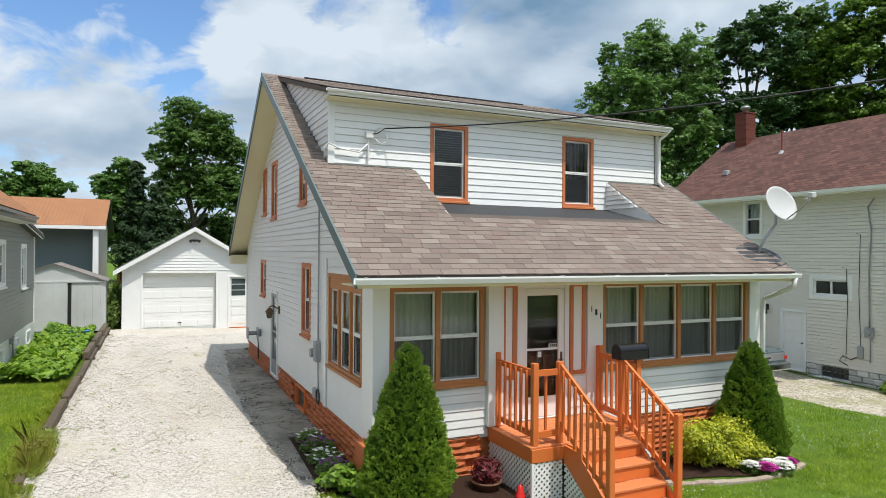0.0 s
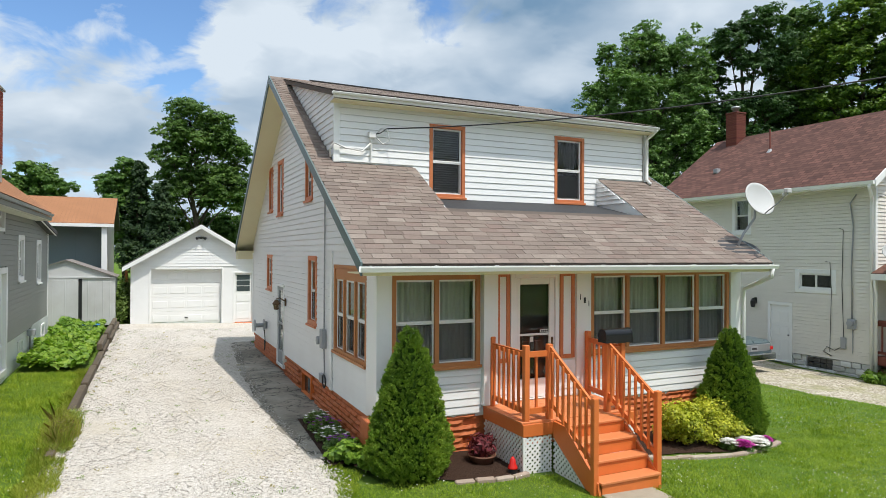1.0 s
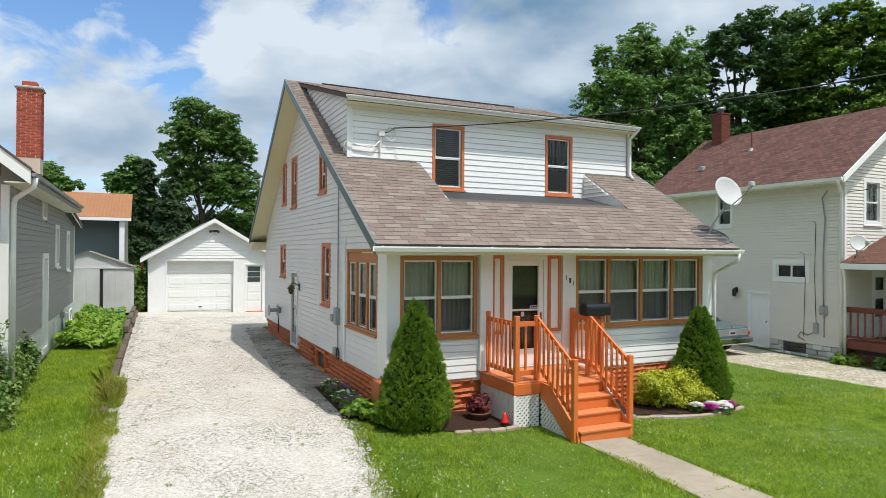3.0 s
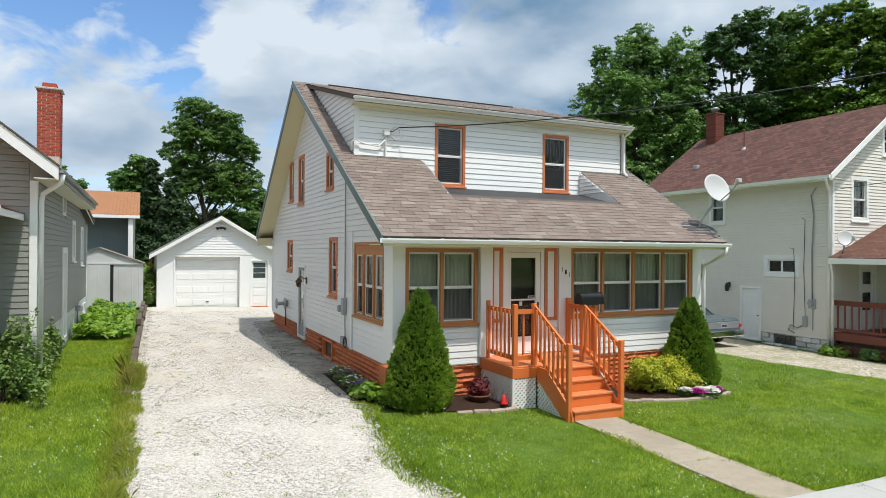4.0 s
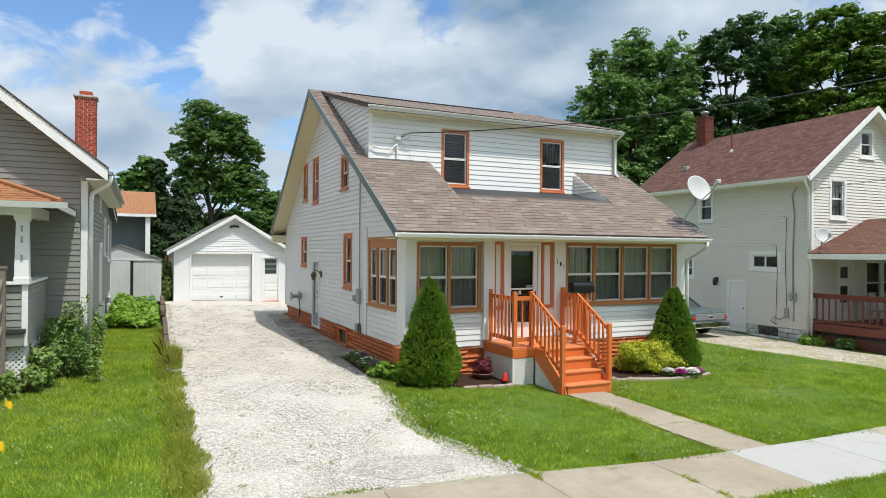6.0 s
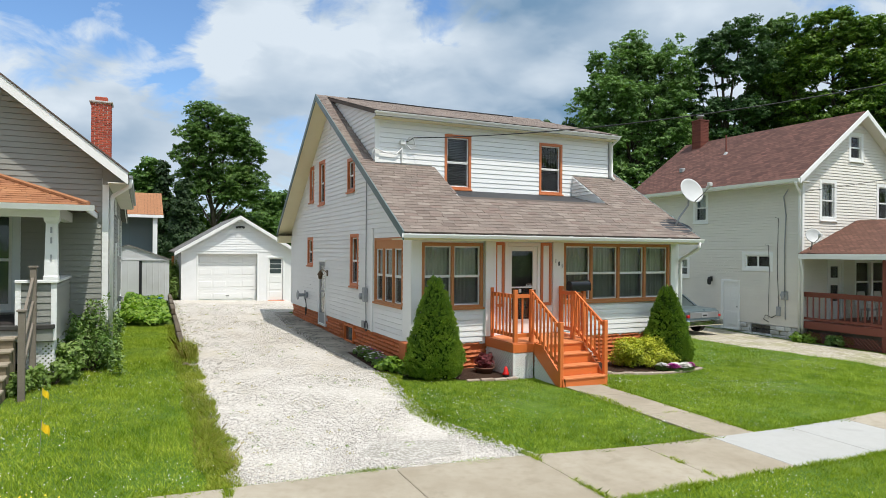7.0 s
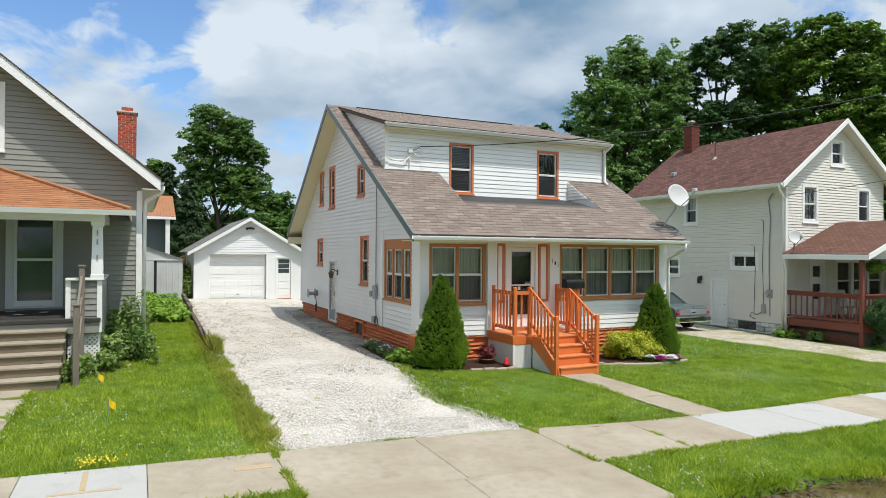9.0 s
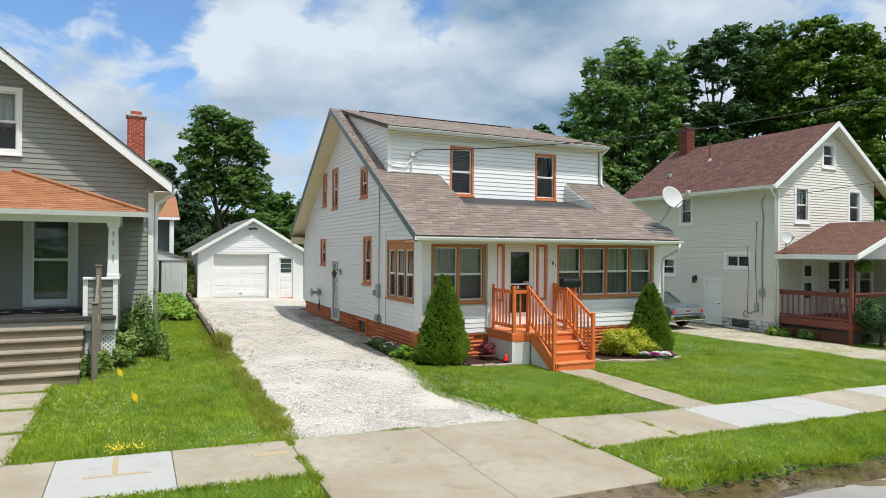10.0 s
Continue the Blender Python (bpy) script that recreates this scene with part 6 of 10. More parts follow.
# ---- tool shed ----
shed = thing("tool_shed", "grey sheet-metal tool shed with a sliding door", "shed", (-6, 19.2, G(-6, 19)))
SY, SXL, SXR, SXP = 18.2, -7.6, -4.32, -5.98
sw = Wall("y", SY, -1, 0.03)
szb = G(-6, 18.2)
part("front_wall", sw.core(szb, [(SXL, 2.42), (SXP, 2.98), (SXR, 2.36)], []), SHED_METAL, shed)
part("side_wall", Wall("x", SXR, 1, 0.03).core(szb - 0.1, [(SY + 0.03, 2.36), (20.4, 2.36)], []), SHED_METAL, shed)
part("side_wall", Wall("x", SXL, -1, 0.03).core(szb - 0.1, [(SY + 0.03, 2.42), (20.4, 2.42)], []), SHED_METAL, shed)
part("back_wall", Wall("y", 20.4, 1, 0.03).core(szb - 0.1, [(SXL, 2.42), (SXP, 2.98), (SXR, 2.36)], []), SHED_METAL, shed)
for x0, z0 in ((SXL - 0.08, 2.40), (SXR + 0.08, 2.34)):
    vv = Vector((SXP - x0, 0, 3.0 - z0))
    part("roof", roof_plane((x0, SY - 0.09, z0), (0, 1, 0), vv, 2.4, vv.length, 0.03)[0], plain("shed_roof_metal", (0.22, 0.19, 0.17), 0.6), shed)
part("sliding_door", sw.slab(Geo(), -7.2, -5.56, szb + 0.05, 2.28, 0.012, 0.04, 0.004), SHED_METAL, shed, "pale grey sliding door")
# black strip laid on the wall for the shade in the door's gap
part("dark_gap_strip", sw.slab(Geo(), -5.55, -5.43, szb + 0.05, 2.28, 0.003, 0.010), BLACK, shed)
part("door_track", sw.slab(Geo(), SXL, SXR, 2.29, 2.35, 0.002, 0.05, 0.004), SHED_METAL, shed)
part("handle", sw.slab(Geo(), -6.72, -6.62, 1.30, 1.40, 0.042, 0.07, 0.004), BLACK, shed)
for u in (-5.25, -5.0, -4.75, -4.5):
    part("rib", sw.slab(Geo(), u, u + 0.03, szb, 2.28, 0.002, 0.014, 0.004), SHED_METAL, shed)
for u in (-7.0, -6.4, -6.0):
    part("rib", sw.slab(Geo(), u, u + 0.03, szb + 0.06, 2.26, 0.042, 0.05, 0.003), SHED_METAL, shed)

# ---- odds and ends between shed and garage ----
barrel = thing("rusty_barrel", "dark rusty barrel beside the garage", "barrel", (-4.16, 20.9, G(-4, 20.9)))
bz = G(-4, 20.9)
part("drum", Geo().lathe([(0.27, bz - 0.05), (0.275, bz + 0.3), (0.29, bz + 0.31), (0.275, bz + 0.33), (0.275, bz + 0.6), (0.29, bz + 0.61), (0.275, bz + 0.63), (0.275, bz + 0.92), (0.24, bz + 0.92), (0.24, bz + 0.7)], (-4.16, 20.9, 0), 20), plain("rusty_steel", (0.055, 0.04, 0.03), 0.8, var=0.6, scale=9), barrel, smooth=True)
stake = thing("orange_stake", "faded orange plastic stake behind the barrel", "stake", (-4.02, 21.8, G(-4, 21.8)))
part("rod", Geo().tube([(-4.02, 21.8, bz - 0.1), (-4.02, 21.8, bz + 2.0)], 0.06, 8), plain("faded_orange_plastic", (0.62, 0.17, 0.05), 0.6), stake)
# ---- blue-grey building behind the shed ----
far_house = thing("back_building", "blue-grey building with a faded orange shingle roof", "building", (-8, 25, G(-8, 25)))
BX0, BX1, BY = -13.0, -4.75, 22.2
bw = Wall("y", BY, -1)
part("wall", bw.core(0.2, [(BX0, 4.45), (BX1 - 0.16, 4.45)], []), BLUE_GREY, far_house)
part("corner_post", Geo().cbox(BX1 - 0.22, BX1 - 0.01, BY - 0.9, BY - 0.69, 0.3, 4.4, 0.01), WHITE_TRIM, far_house)
part("wall", Geo().prism([(BX1, BY - 0.5, 0.2), (BX1, 28, 0.2), (BX1, 28, 4.5), (BX1, 25, 5.75), (BX1, BY - 0.5, 4.6)], (-0.15, 0, 0)), painted("beige_gable_siding", (0.42, 0.40, 0.33), 0.6, 0.2), far_house)
for u in (-7.2, -6.0):
    part("panel_batten", bw.slab(Geo(), u, u + 0.06, 0.4, 4.4, 0.002, 0.02, 0.004), BLUE_GREY, far_house)
vv = Vector((0, 25 - (BY - 1.0), 5.85 - 4.5))
g, nr = roof_plane((BX0 - 0.3, BY - 1.0, 4.5), (1, 0, 0), vv, BX1 - BX0 + 0.55, vv.length, 0.12)
me = g.mesh("back_roof")
uv_by(me, (1, 0, 0), vv, (BX0, BY, 4.5))
part("roof", me, SHINGLE_TAN, far_house, "faded orange shingle roof")
vv = Vector((0, 25 - 29, 5.85 - 4.5))
g, nr = roof_plane((BX0 - 0.3, 29, 4.5), (1, 0, 0), vv, BX1 - BX0 + 0.55, vv.length, 0.12)
part("roof", g, SHINGLE_GREY, far_house)
part("fascia", Geo().cbox(BX0, BX1 + 0.26, BY - 1.03, BY - 1.0, 4.34, 4.48, 0.004), WHITE_TRIM, far_house)

# ---- grey neighbour house ----
LX, LY = -6.15, 2.70
LEZ, LRX, LRZ = 4.42, -9.75, 7.62
nb = thing("grey_house", "grey sided bungalow with an orange-brown porch roof and brick chimney", "house", (-9.7, 7, G(-9.7, 7)))
lf = Wall("y", LY, -1)
ls = Wall("x", LX, 1)
L_WIN = (-9.62, -8.88, 4.92, 6.46)
L_DOOR = (-8.84, -7.74, 1.44, 3.64)
LXF = 2 * LRX - LX
lslope = (LRZ - LEZ) / (LX + 0.42 - LRX)


def lroof(x):
    return LRZ - lslope * abs(x - LRX)


ltop = [(LXF, lroof(LXF) - 0.14), (LRX, LRZ - 0.14), (LX, lroof(LX) - 0.14)]
lfw = part("wall", lf.core(1.2, ltop, [L_WIN, L_DOOR]), GREY_SIDING, nb)
side_boards(lf, lfw, GREY_SIDING, 1.22, [(LXF, ltop[0][1]), (LRX, LRZ - 0.15), (LX - 0.1, lroof(LX - 0.1) - 0.15)], [L_WIN, L_DOOR], 0.118)
LS_OPEN = [(6.85, 7.60, 3.75, 4.40), (9.3, 10.15, 2.55, 3.72), (6.9, 7.85, 0.55, 2.95)]
lsw = part("wall", ls.core(1.2, [(LY + 0.16, lroof(LX) - 0.1), (11.6, lroof(LX) - 0.1)], LS_OPEN), GREY_SIDING, nb)
side_boards(ls, lsw, GREY_SIDING, 1.22, [(LY + 0.06, lroof(LX) - 0.12), (11.6, lroof(LX) - 0.12)], LS_OPEN, 0.118)
part("wall", Wall("x", LXF, -1).core(0.2, [(LY, lroof(LX) - 0.1), (11.6, lroof(LX) - 0.1)], []), GREY_SIDING, nb)
part("wall", Wall("y", 11.6, 1).core(0.2, ltop, []), GREY_SIDING, nb)
part("foundation", Geo().box(LXF + 0.04, LX - 0.03, LY + 0.03, 15.2, 0.1, 1.22), WHITE_BLOCK, nb, "white-painted masonry foundation")
part("corner_board", Geo().cbox(LX - 0.09, LX + 0.035, LY - 0.035, LY + 0.08, 1.2, LEZ - 0.1, 0.005), WHITE_TRIM, nb)
window(lf, nb, *L_WIN, WHITE_TRIM, 0.11, curtain=(0.0, 1.0, 0.4), label="white-framed gable window")
window(ls, nb, 6.85, 7.60, 3.75, 4.40, WHITE_TRIM, 0.08, screen=False, sill=False, label="small high side window with white casing")
window(ls, nb, 9.3, 10.15, 2.55, 3.72, WHITE_TRIM, 0.12, label="side window with white casing")
sd = part("door", frame_bars(ls, Geo(), 6.9, 7.85, 0.55, 2.95, 0.13, -0.1, 0.05), WHITE_TRIM, nb, "side door with white casing")
part("leaf", ls.slab(Geo(), 7.03, 7.72, 0.6, 2.82, -0.1, -0.05, 0.005), WHITE_TRIM, sd)
fd = part("door", frame_bars(lf, Geo(), L_DOOR[0], L_DOOR[1], L_DOOR[2], L_DOOR[3], 0.15, -0.1, 0.04, bottom=0.05), painted("pale_blue_white_trim", (0.66, 0.70, 0.70), 0.5, 0.15, streak=False), nb, "pale storm door with two glass lights")
part("leaf", frame_bars(lf, Geo(), L_DOOR[0] + 0.15, L_DOOR[1] - 0.15, 1.49, 3.49, 0.06, -0.05, 0.0, bottom=0.12), WHITE_TRIM, fd)
part("rail", lf.slab(Geo(), L_DOOR[0] + 0.21, L_DOOR[1] - 0.21, 2.50, 2.56, -0.05, 0.0, 0.004), WHITE_TRIM, fd)
part("pane", lf.slab(Geo(), L_DOOR[0] + 0.21, L_DOOR[1] - 0.21, 2.56, 3.43, -0.03, -0.024), GLASS, fd)
part("pane", lf.slab(Geo(), L_DOOR[0] + 0.21, L_DOOR[1] - 0.21, 1.61, 2.50, -0.03, -0.024), GLASS, fd)
part("inner_door", lf.slab(Geo(), L_DOOR[0] + 0.15, L_DOOR[1] - 0.15, 1.49, 3.49, -0.16, -0.1, 0.004), painted("dark_green_door", (0.055, 0.085, 0.078), 0.5), fd)
# rear wing
rw = Wall("x", LX - 0.06, 1)
R_OPEN = [(12.7, 13.6, 2.35, 3.65)]
rear_wall = part("wall", rw.core(1.2, [(11.62, 4.30), (15.1, 3.92)], R_OPEN), GREY_SIDING, nb)
side_boards(rw, rear_wall, GREY_SIDING, 1.22, [(11.66, 4.28), (15.06, 3.90)], R_OPEN, 0.118)
part("wall", Wall("y", 15.1, 1).core(0.2, [(-12, 3.9), (LX - 0.06, 3.9)], []), GREY_SIDING, nb)
window(rw, nb, *R_OPEN[0], WHITE_TRIM, 0.12, label="rear wing window with white casing")
vv = Vector((0, -3.8, 0.42))
part("roof", roof_plane((-12, 15.35, 3.95), (1, 0, 0), vv, 12 + LX + 0.2, vv.length, 0.1)[0], SHINGLE_GREY, nb)
part("rake_board", Geo().hexa([(LX + 0.14, 11.7, 4.22), (LX + 0.17, 11.7, 4.22), (LX + 0.17, 15.4, 3.82), (LX + 0.14, 15.4, 3.82), (LX + 0.14, 11.7, 4.40), (LX + 0.17, 11.7, 4.40), (LX + 0.17, 15.4, 3.99), (LX + 0.14, 15.4, 3.99)]), WHITE_TRIM, nb)
part("corner_board", Geo().cbox(LX - 0.09, LX - 0.02, 15.03, 15.14, 1.2, 3.9, 0.005), WHITE_TRIM, nb)
part("dryer_vent", Geo().cbox(LX - 0.03, LX + 0.16, 11.0, 11.25, 1.02, 1.18, 0.01), GREY_PLASTIC, nb)
for y in (9.6, 13.6):
    cw = part("cellar_window", frame_bars(ls, Geo(), y, y + 0.7, 0.62, 1.05, 0.06, -0.05, 0.0), WHITE_TRIM, nb)
    part("pane", ls.slab(Geo(), y + 0.06, y + 0.64, 0.68, 0.99, -0.045, -0.035), CAR_GLASS, cw)
# main roof
for s in (1, -1):
    x0 = LRX + s * (LX + 0.42 - LRX)
    vv = Vector((LRX - x0, 0, LRZ - LEZ))
    g, nr = roof_plane((x0, LY - 0.48, LEZ), (0, 1, 0), vv, 9.75, vv.length, 0.12)
    me = g.mesh("grey_house_roof")
    uv_by(me, (0, 1, 0), vv, (x0, LY, LEZ))
    part("roof", me, SHINGLE_TAN, nb, "orange-brown shingle roof")
    n = nr
    part("rake_board", Geo().hexa([(x0, LY - 0.52, LEZ - 0.26), (LRX, LY - 0.52, LRZ - 0.26), (LRX, LY - 0.482, LRZ - 0.26), (x0, LY - 0.482, LEZ - 0.26), (x0, LY - 0.52, LEZ - 0.015), (LRX, LY - 0.52, LRZ - 0.015), (LRX, LY - 0.482, LRZ - 0.015), (x0, LY - 0.482, LEZ - 0.015)]), WHITE_TRIM, nb, "white rake board")
    part("soffit", Geo().hexa([(x0, LY - 0.48, LEZ - 0.20), (LRX, LY - 0.48, LRZ - 0.20), (LRX, LY - 0.002, LRZ - 0.20), (x0, LY - 0.002, LEZ - 0.20), (x0, LY - 0.48, LEZ - 0.17), (LRX, LY - 0.48, LRZ - 0.17), (LRX, LY - 0.002, LRZ - 0.17), (x0, LY - 0.002, LEZ - 0.17)]), WHITE_TRIM, nb)
eslp = (LRZ - LEZ) / (LX + 0.42 - LRX)
part("eave_return", Geo().prism([(LX - 0.08, LY - 0.06, LEZ - 0.24), (LX + 0.40, LY - 0.06, LEZ - 0.24), (LX + 0.40, LY - 0.06, LEZ - 0.17), (LX - 0.08, LY - 0.06, LEZ - 0.17 + 0.48 * eslp)], (0, 0.03, 0)), GREY_SIDING, nb)
part("drip_edge", Geo().hexa([(LX + 0.44, LY - 0.545, LEZ - 0.014), (LRX, LY - 0.545, LRZ - 0.012), (LRX, LY - 0.483, LRZ - 0.012), (LX + 0.44, LY - 0.483, LEZ - 0.014), (LX + 0.44, LY - 0.545, LEZ + 0.02), (LRX, LY - 0.545, LRZ + 0.022), (LRX, LY - 0.483, LRZ + 0.022), (LX + 0.44, LY - 0.483, LEZ + 0.02)]), DECKING, nb)
part("fascia", Geo().cbox(LX + 0.40, LX + 0.43, LY - 0.48, 12.0, LEZ - 0.22, LEZ - 0.13, 0.004), GREY_SIDING, nb)
part("eave_soffit", Geo().box(LX + 0.03, LX + 0.40, LY - 0.48, 12.0, LEZ - 0.24, LEZ - 0.22), CREAM_SIDING, nb)
part("gutter", Geo().prism([(LX + 0.43, LY - 0.50, LEZ - 0.06), (LX + 0.43, LY - 0.50, LEZ - 0.12), (LX + 0.49, LY - 0.50, LEZ - 0.12), (LX + 0.51, LY - 0.50, LEZ - 0.06)], (0, 12.3 - LY, 0)), STEEL, nb, "dull grey gutter")
part("downspout", Geo().tube([(LX + 0.48, LY - 0.42, LEZ - 0.14), (LX + 0.46, LY - 0.40, LEZ - 0.28), (LX + 0.12, LY + 0.02, LEZ - 0.48), (LX + 0.09, LY + 0.06, LEZ - 0.60), (LX + 0.09, LY + 0.06, 0.45)], 0.045, 10), WHITE_TRIM, nb, "white downspout", smooth=True)

# brick chimney
chim = thing("chimney", "red brick chimney with a pale cap and clay flue", "chimney", (-6.54, 7.95, 4.9))
CX, CY, CW, CZ0, CZ1 = -6.54, 7.95, 0.52, 4.9, 6.98
part("core", Geo().box(CX - CW / 2 + 0.012, CX + CW / 2 - 0.012, CY - CW / 2 + 0.012, CY + CW / 2 - 0.012, CZ0, CZ1), MORTAR, chim)
brick_me = Geo().cbox(-0.097, 0.097, 0, 0.05, 0, 0.058, 0.004).mesh("brick")
brick_me.materials.append(BRICK_RED)
half_me = Geo().cbox(-0.045, 0.045, 0, 0.05, 0, 0.058, 0.004).mesh("brick_half")
half_me.materials.append(BRICK_RED)
zc, row = CZ0 + 0.4, 0
while zc < CZ1 - 0.02:
    for turn, base in ((0, Vector((CX, CY - CW / 2, zc))), (90, Vector((CX + CW / 2, CY, zc)))):
        R = Matrix.Rotation(radians(turn), 4, "Z")
        cs = (-0.155, 0.052, 0.209) if row % 2 == 0 else (-0.209, -0.052, 0.155)
        for c in cs:
            me = half_me if abs(c) > 0.2 else brick_me
            piece("brick", me, chim, Matrix.Translation(base + (R @ Vector((c, 0, 0)))) @ R)
    zc += 0.0695
    row += 1
part("cap", Geo().cbox(CX - CW / 2 - 0.04, CX + CW / 2 + 0.04, CY - CW / 2 - 0.04, CY + CW / 2 + 0.04, CZ1, CZ1 + 0.06, 0.015), CONCRETE_NEW, chim)
part("flue", Geo().cbox(CX - 0.16, CX + 0.16, CY - 0.16, CY + 0.16, CZ1 + 0.06, CZ1 + 0.20, 0.015), BRICK_RED, chim)

# porch of the grey house
porch = thing("grey_house_porch", "covered front porch with grey steps and white column", "porch", (-9.2, 1.4, G(-9, 1.4)))
PX1, PY0, PFZ, PEZ = -6.86, 0.25, 1.40, 3.55
part("floor", Geo().cbox(-12.9, PX1, PY0, LY - 0.03, PFZ - 0.08, PFZ, 0.01), plain("dark_porch_floor", (0.045, 0.042, 0.038), 0.8, var=0.5, scale=5), porch)
part("rim", Geo().cbox(-12.85, PX1 - 0.03, PY0 + 0.04, PY0 + 0.08, PFZ - 0.30, PFZ - 0.082, 0.006), GREY_SIDING, porch)
part("skirt", Geo().box(-12.8, -9.3, PY0 + 0.1, PY0 + 0.14, 0.3, PFZ - 0.3), GREY_SIDING, porch)
# ceiling colour darkened to deepen the shade inside the porch
part("ceiling", Geo().box(-12.9, PX1 + 0.05, PY0, LY - 0.03, PEZ - 0.02, PEZ), plain("ceiling_darkened_for_shade", (0.10, 0.10, 0.09), 0.8), porch)
part("beam", Geo().cbox(-12.9, PX1 + 0.06, PY0 + 0.02, PY0 + 0.20, PEZ - 0.22, PEZ - 0.021, 0.006), WHITE_TRIM, porch)
part("beam", Geo().cbox(PX1 - 0.12, PX1 + 0.06, PY0 + 0.201, LY - 0.04, PEZ - 0.22, PEZ - 0.021, 0.006), WHITE_TRIM, porch)
hw = Wall("x", PX1, 1, 0.12)
hwall = part("half_wall", Geo().box(PX1 - 0.12, PX1 - 0.004, PY0 + 0.12, LY - 0.05, PFZ + 0.001, 2.15), GREY_SIDING, porch)
side_boards(hw, hwall, GREY_SIDING, PFZ - 0.28, [(PY0 + 0.1, 2.12), (LY - 0.06, 2.12)], [], 0.118)
fw2 = Wall("y", PY0 + 0.12, -1, 0.12)
fpart = part("half_wall", Geo().box(-7.42, PX1 - 0.13, PY0 + 0.125, PY0 + 0.24, PFZ + 0.001, 2.15), GREY_SIDING, porch)
side_boards(fw2, fpart, GREY_SIDING, PFZ - 0.32, [(-7.40, 2.12), (PX1 - 0.02, 2.12)], [], 0.118)
part("cap_rail", Geo().cbox(-7.48, PX1 + 0.05, PY0 + 0.03, PY0 + 0.28, 2.15, 2.20, 0.006), WHITE_TRIM, porch)
part("cap_rail", Geo().cbox(PX1 - 0.17, PX1 + 0.05, PY0 + 0.281, LY - 0.04, 2.15, 2.20, 0.006), WHITE_TRIM, porch)
part("trim_board", Geo().cbox(-7.48, -7.39, PY0 + 0.09, PY0 + 0.125, PFZ - 0.3, 2.15, 0.005), WHITE_TRIM, porch)
part("trim_board", Geo().cbox(PX1 - 0.07, PX1 + 0.02, PY0 + 0.08, PY0 + 0.115, PFZ - 0.3, 2.15, 0.005), WHITE_TRIM, porch)
lattice(((-7.44, PY0 + 0.16, 0), (0.56, 0, 0), G(-7, 0.3) - 0.02, G(-7, 0.3) - 0.02, PFZ - 0.30, PFZ - 0.30), porch)
lattice(((PX1 - 0.03, PY0 + 0.16, 0), (0, 2.3, 0), G(-7, 0.3) - 0.02, G(-7, 2.3) - 0.02, PFZ - 0.30, PFZ - 0.30), porch)
col = part("column", Geo().lathe([(0.165, 2.20), (0.165, 2.26), (0.15, 2.28), (0.125, 3.22), (0.16, 3.26), (0.175, 3.33)], (-6.93, PY0 + 0.15, 0), 4, Matrix.Rotation(radians(45), 4, "Z")), WHITE_TRIM, porch, "tapered white square column")
for k, zz in enumerate((3.05, 2.86, 2.55)):
    part("number_bar", Geo().box(-6.945, -6.915, PY0 + 0.035, PY0 + 0.055 - 0.006, zz, zz + 0.11), GREY_PLASTIC, col)
rug = thing("porch_rug", "rumpled dark rug with scraps of paper on the porch floor", "rug", (-8.5, 1.3, PFZ))
g, nu, nv = Geo(), 26, 14
for j in range(nv + 1):
    for i in range(nu + 1):
        x, y = -9.7 + 2.3 * i / nu, 0.55 + 1.5 * j / nv
        rim = i in (0, nu) or j in (0, nv)
        g.v.append((x + 0.05 * noise.noise((y * 3, 1, 2)), y + 0.06 * noise.noise((x * 3, 4, 2)), PFZ + (0.004 if rim else 0.02 + 0.035 * max(0.0, noise.noise((x * 2.6, y * 4.1, 8)) + 0.2))))
for j in range(nv):
    for i in range(nu):
        a = j * (nu + 1) + i
        g.f.append((a, a + 1, a + nu + 2, a + nu + 1))
part("cloth", g, plain("dark_faded_rug", (0.035, 0.028, 0.026), 0.95, var=0.7, scale=7), rug, smooth=True)
for k, (x, y, a) in enumerate(((-9.15, 0.85, 0.3), (-8.95, 1.25, 1.1), (-8.35, 0.95, 2.0), (-7.95, 1.35, 0.7), (-8.6, 1.75, 1.7))):
    c, sn = math.cos(a) * 0.10, math.sin(a) * 0.10
    part("paper_scrap", Geo().hexa([(x - c, y - sn, PFZ + 0.052), (x + sn, y - c, PFZ + 0.050), (x + c, y + sn, PFZ + 0.062), (x - sn, y + c, PFZ + 0.056), (x - c, y - sn, PFZ + 0.055), (x + sn, y - c, PFZ + 0.053), (x + c, y + sn, PFZ + 0.065), (x - sn, y + c, PFZ + 0.059)]), CONCRETE_NEW, rug)
# steps
for k in range(5):
    z = PFZ - (k + 1) * 0.178
    y = PY0 + 0.02 - k * 0.30
    part("step", Geo().cbox(-9.6, -7.42, y - 0.32, y + 0.0, z - 0.05, z, 0.012), CONCRETE_STEP, porch)
    part("riser", Geo().box(-9.57, -7.45, y - 0.28, y - 0.02, G(-8, y) - 0.05, z - 0.051), TAN_RISER, porch)
hp = [(-7.19, PY0 - 0.02), (-7.19, PY0 - 1.18)]
part("hand_post", Geo().cbox(hp[0][0] - 0.05, hp[0][0] + 0.05, hp[0][1] - 0.05, hp[0][1] + 0.05, 0.4, 2.42, 0.008), NEWEL, porch, "weathered grey newel post")
part("hand_post", Geo().cbox(hp[1][0] - 0.05, hp[1][0] + 0.05, hp[1][1] - 0.05, hp[1][1] + 0.05, 0.05, 1.74, 0.008), NEWEL, porch, "weathered grey newel post")
part("post_cap", Geo().cbox(hp[0][0] - 0.07, hp[0][0] + 0.07, hp[0][1] - 0.07, hp[0][1] + 0.07, 2.42, 2.46, 0.01), NEWEL, porch)
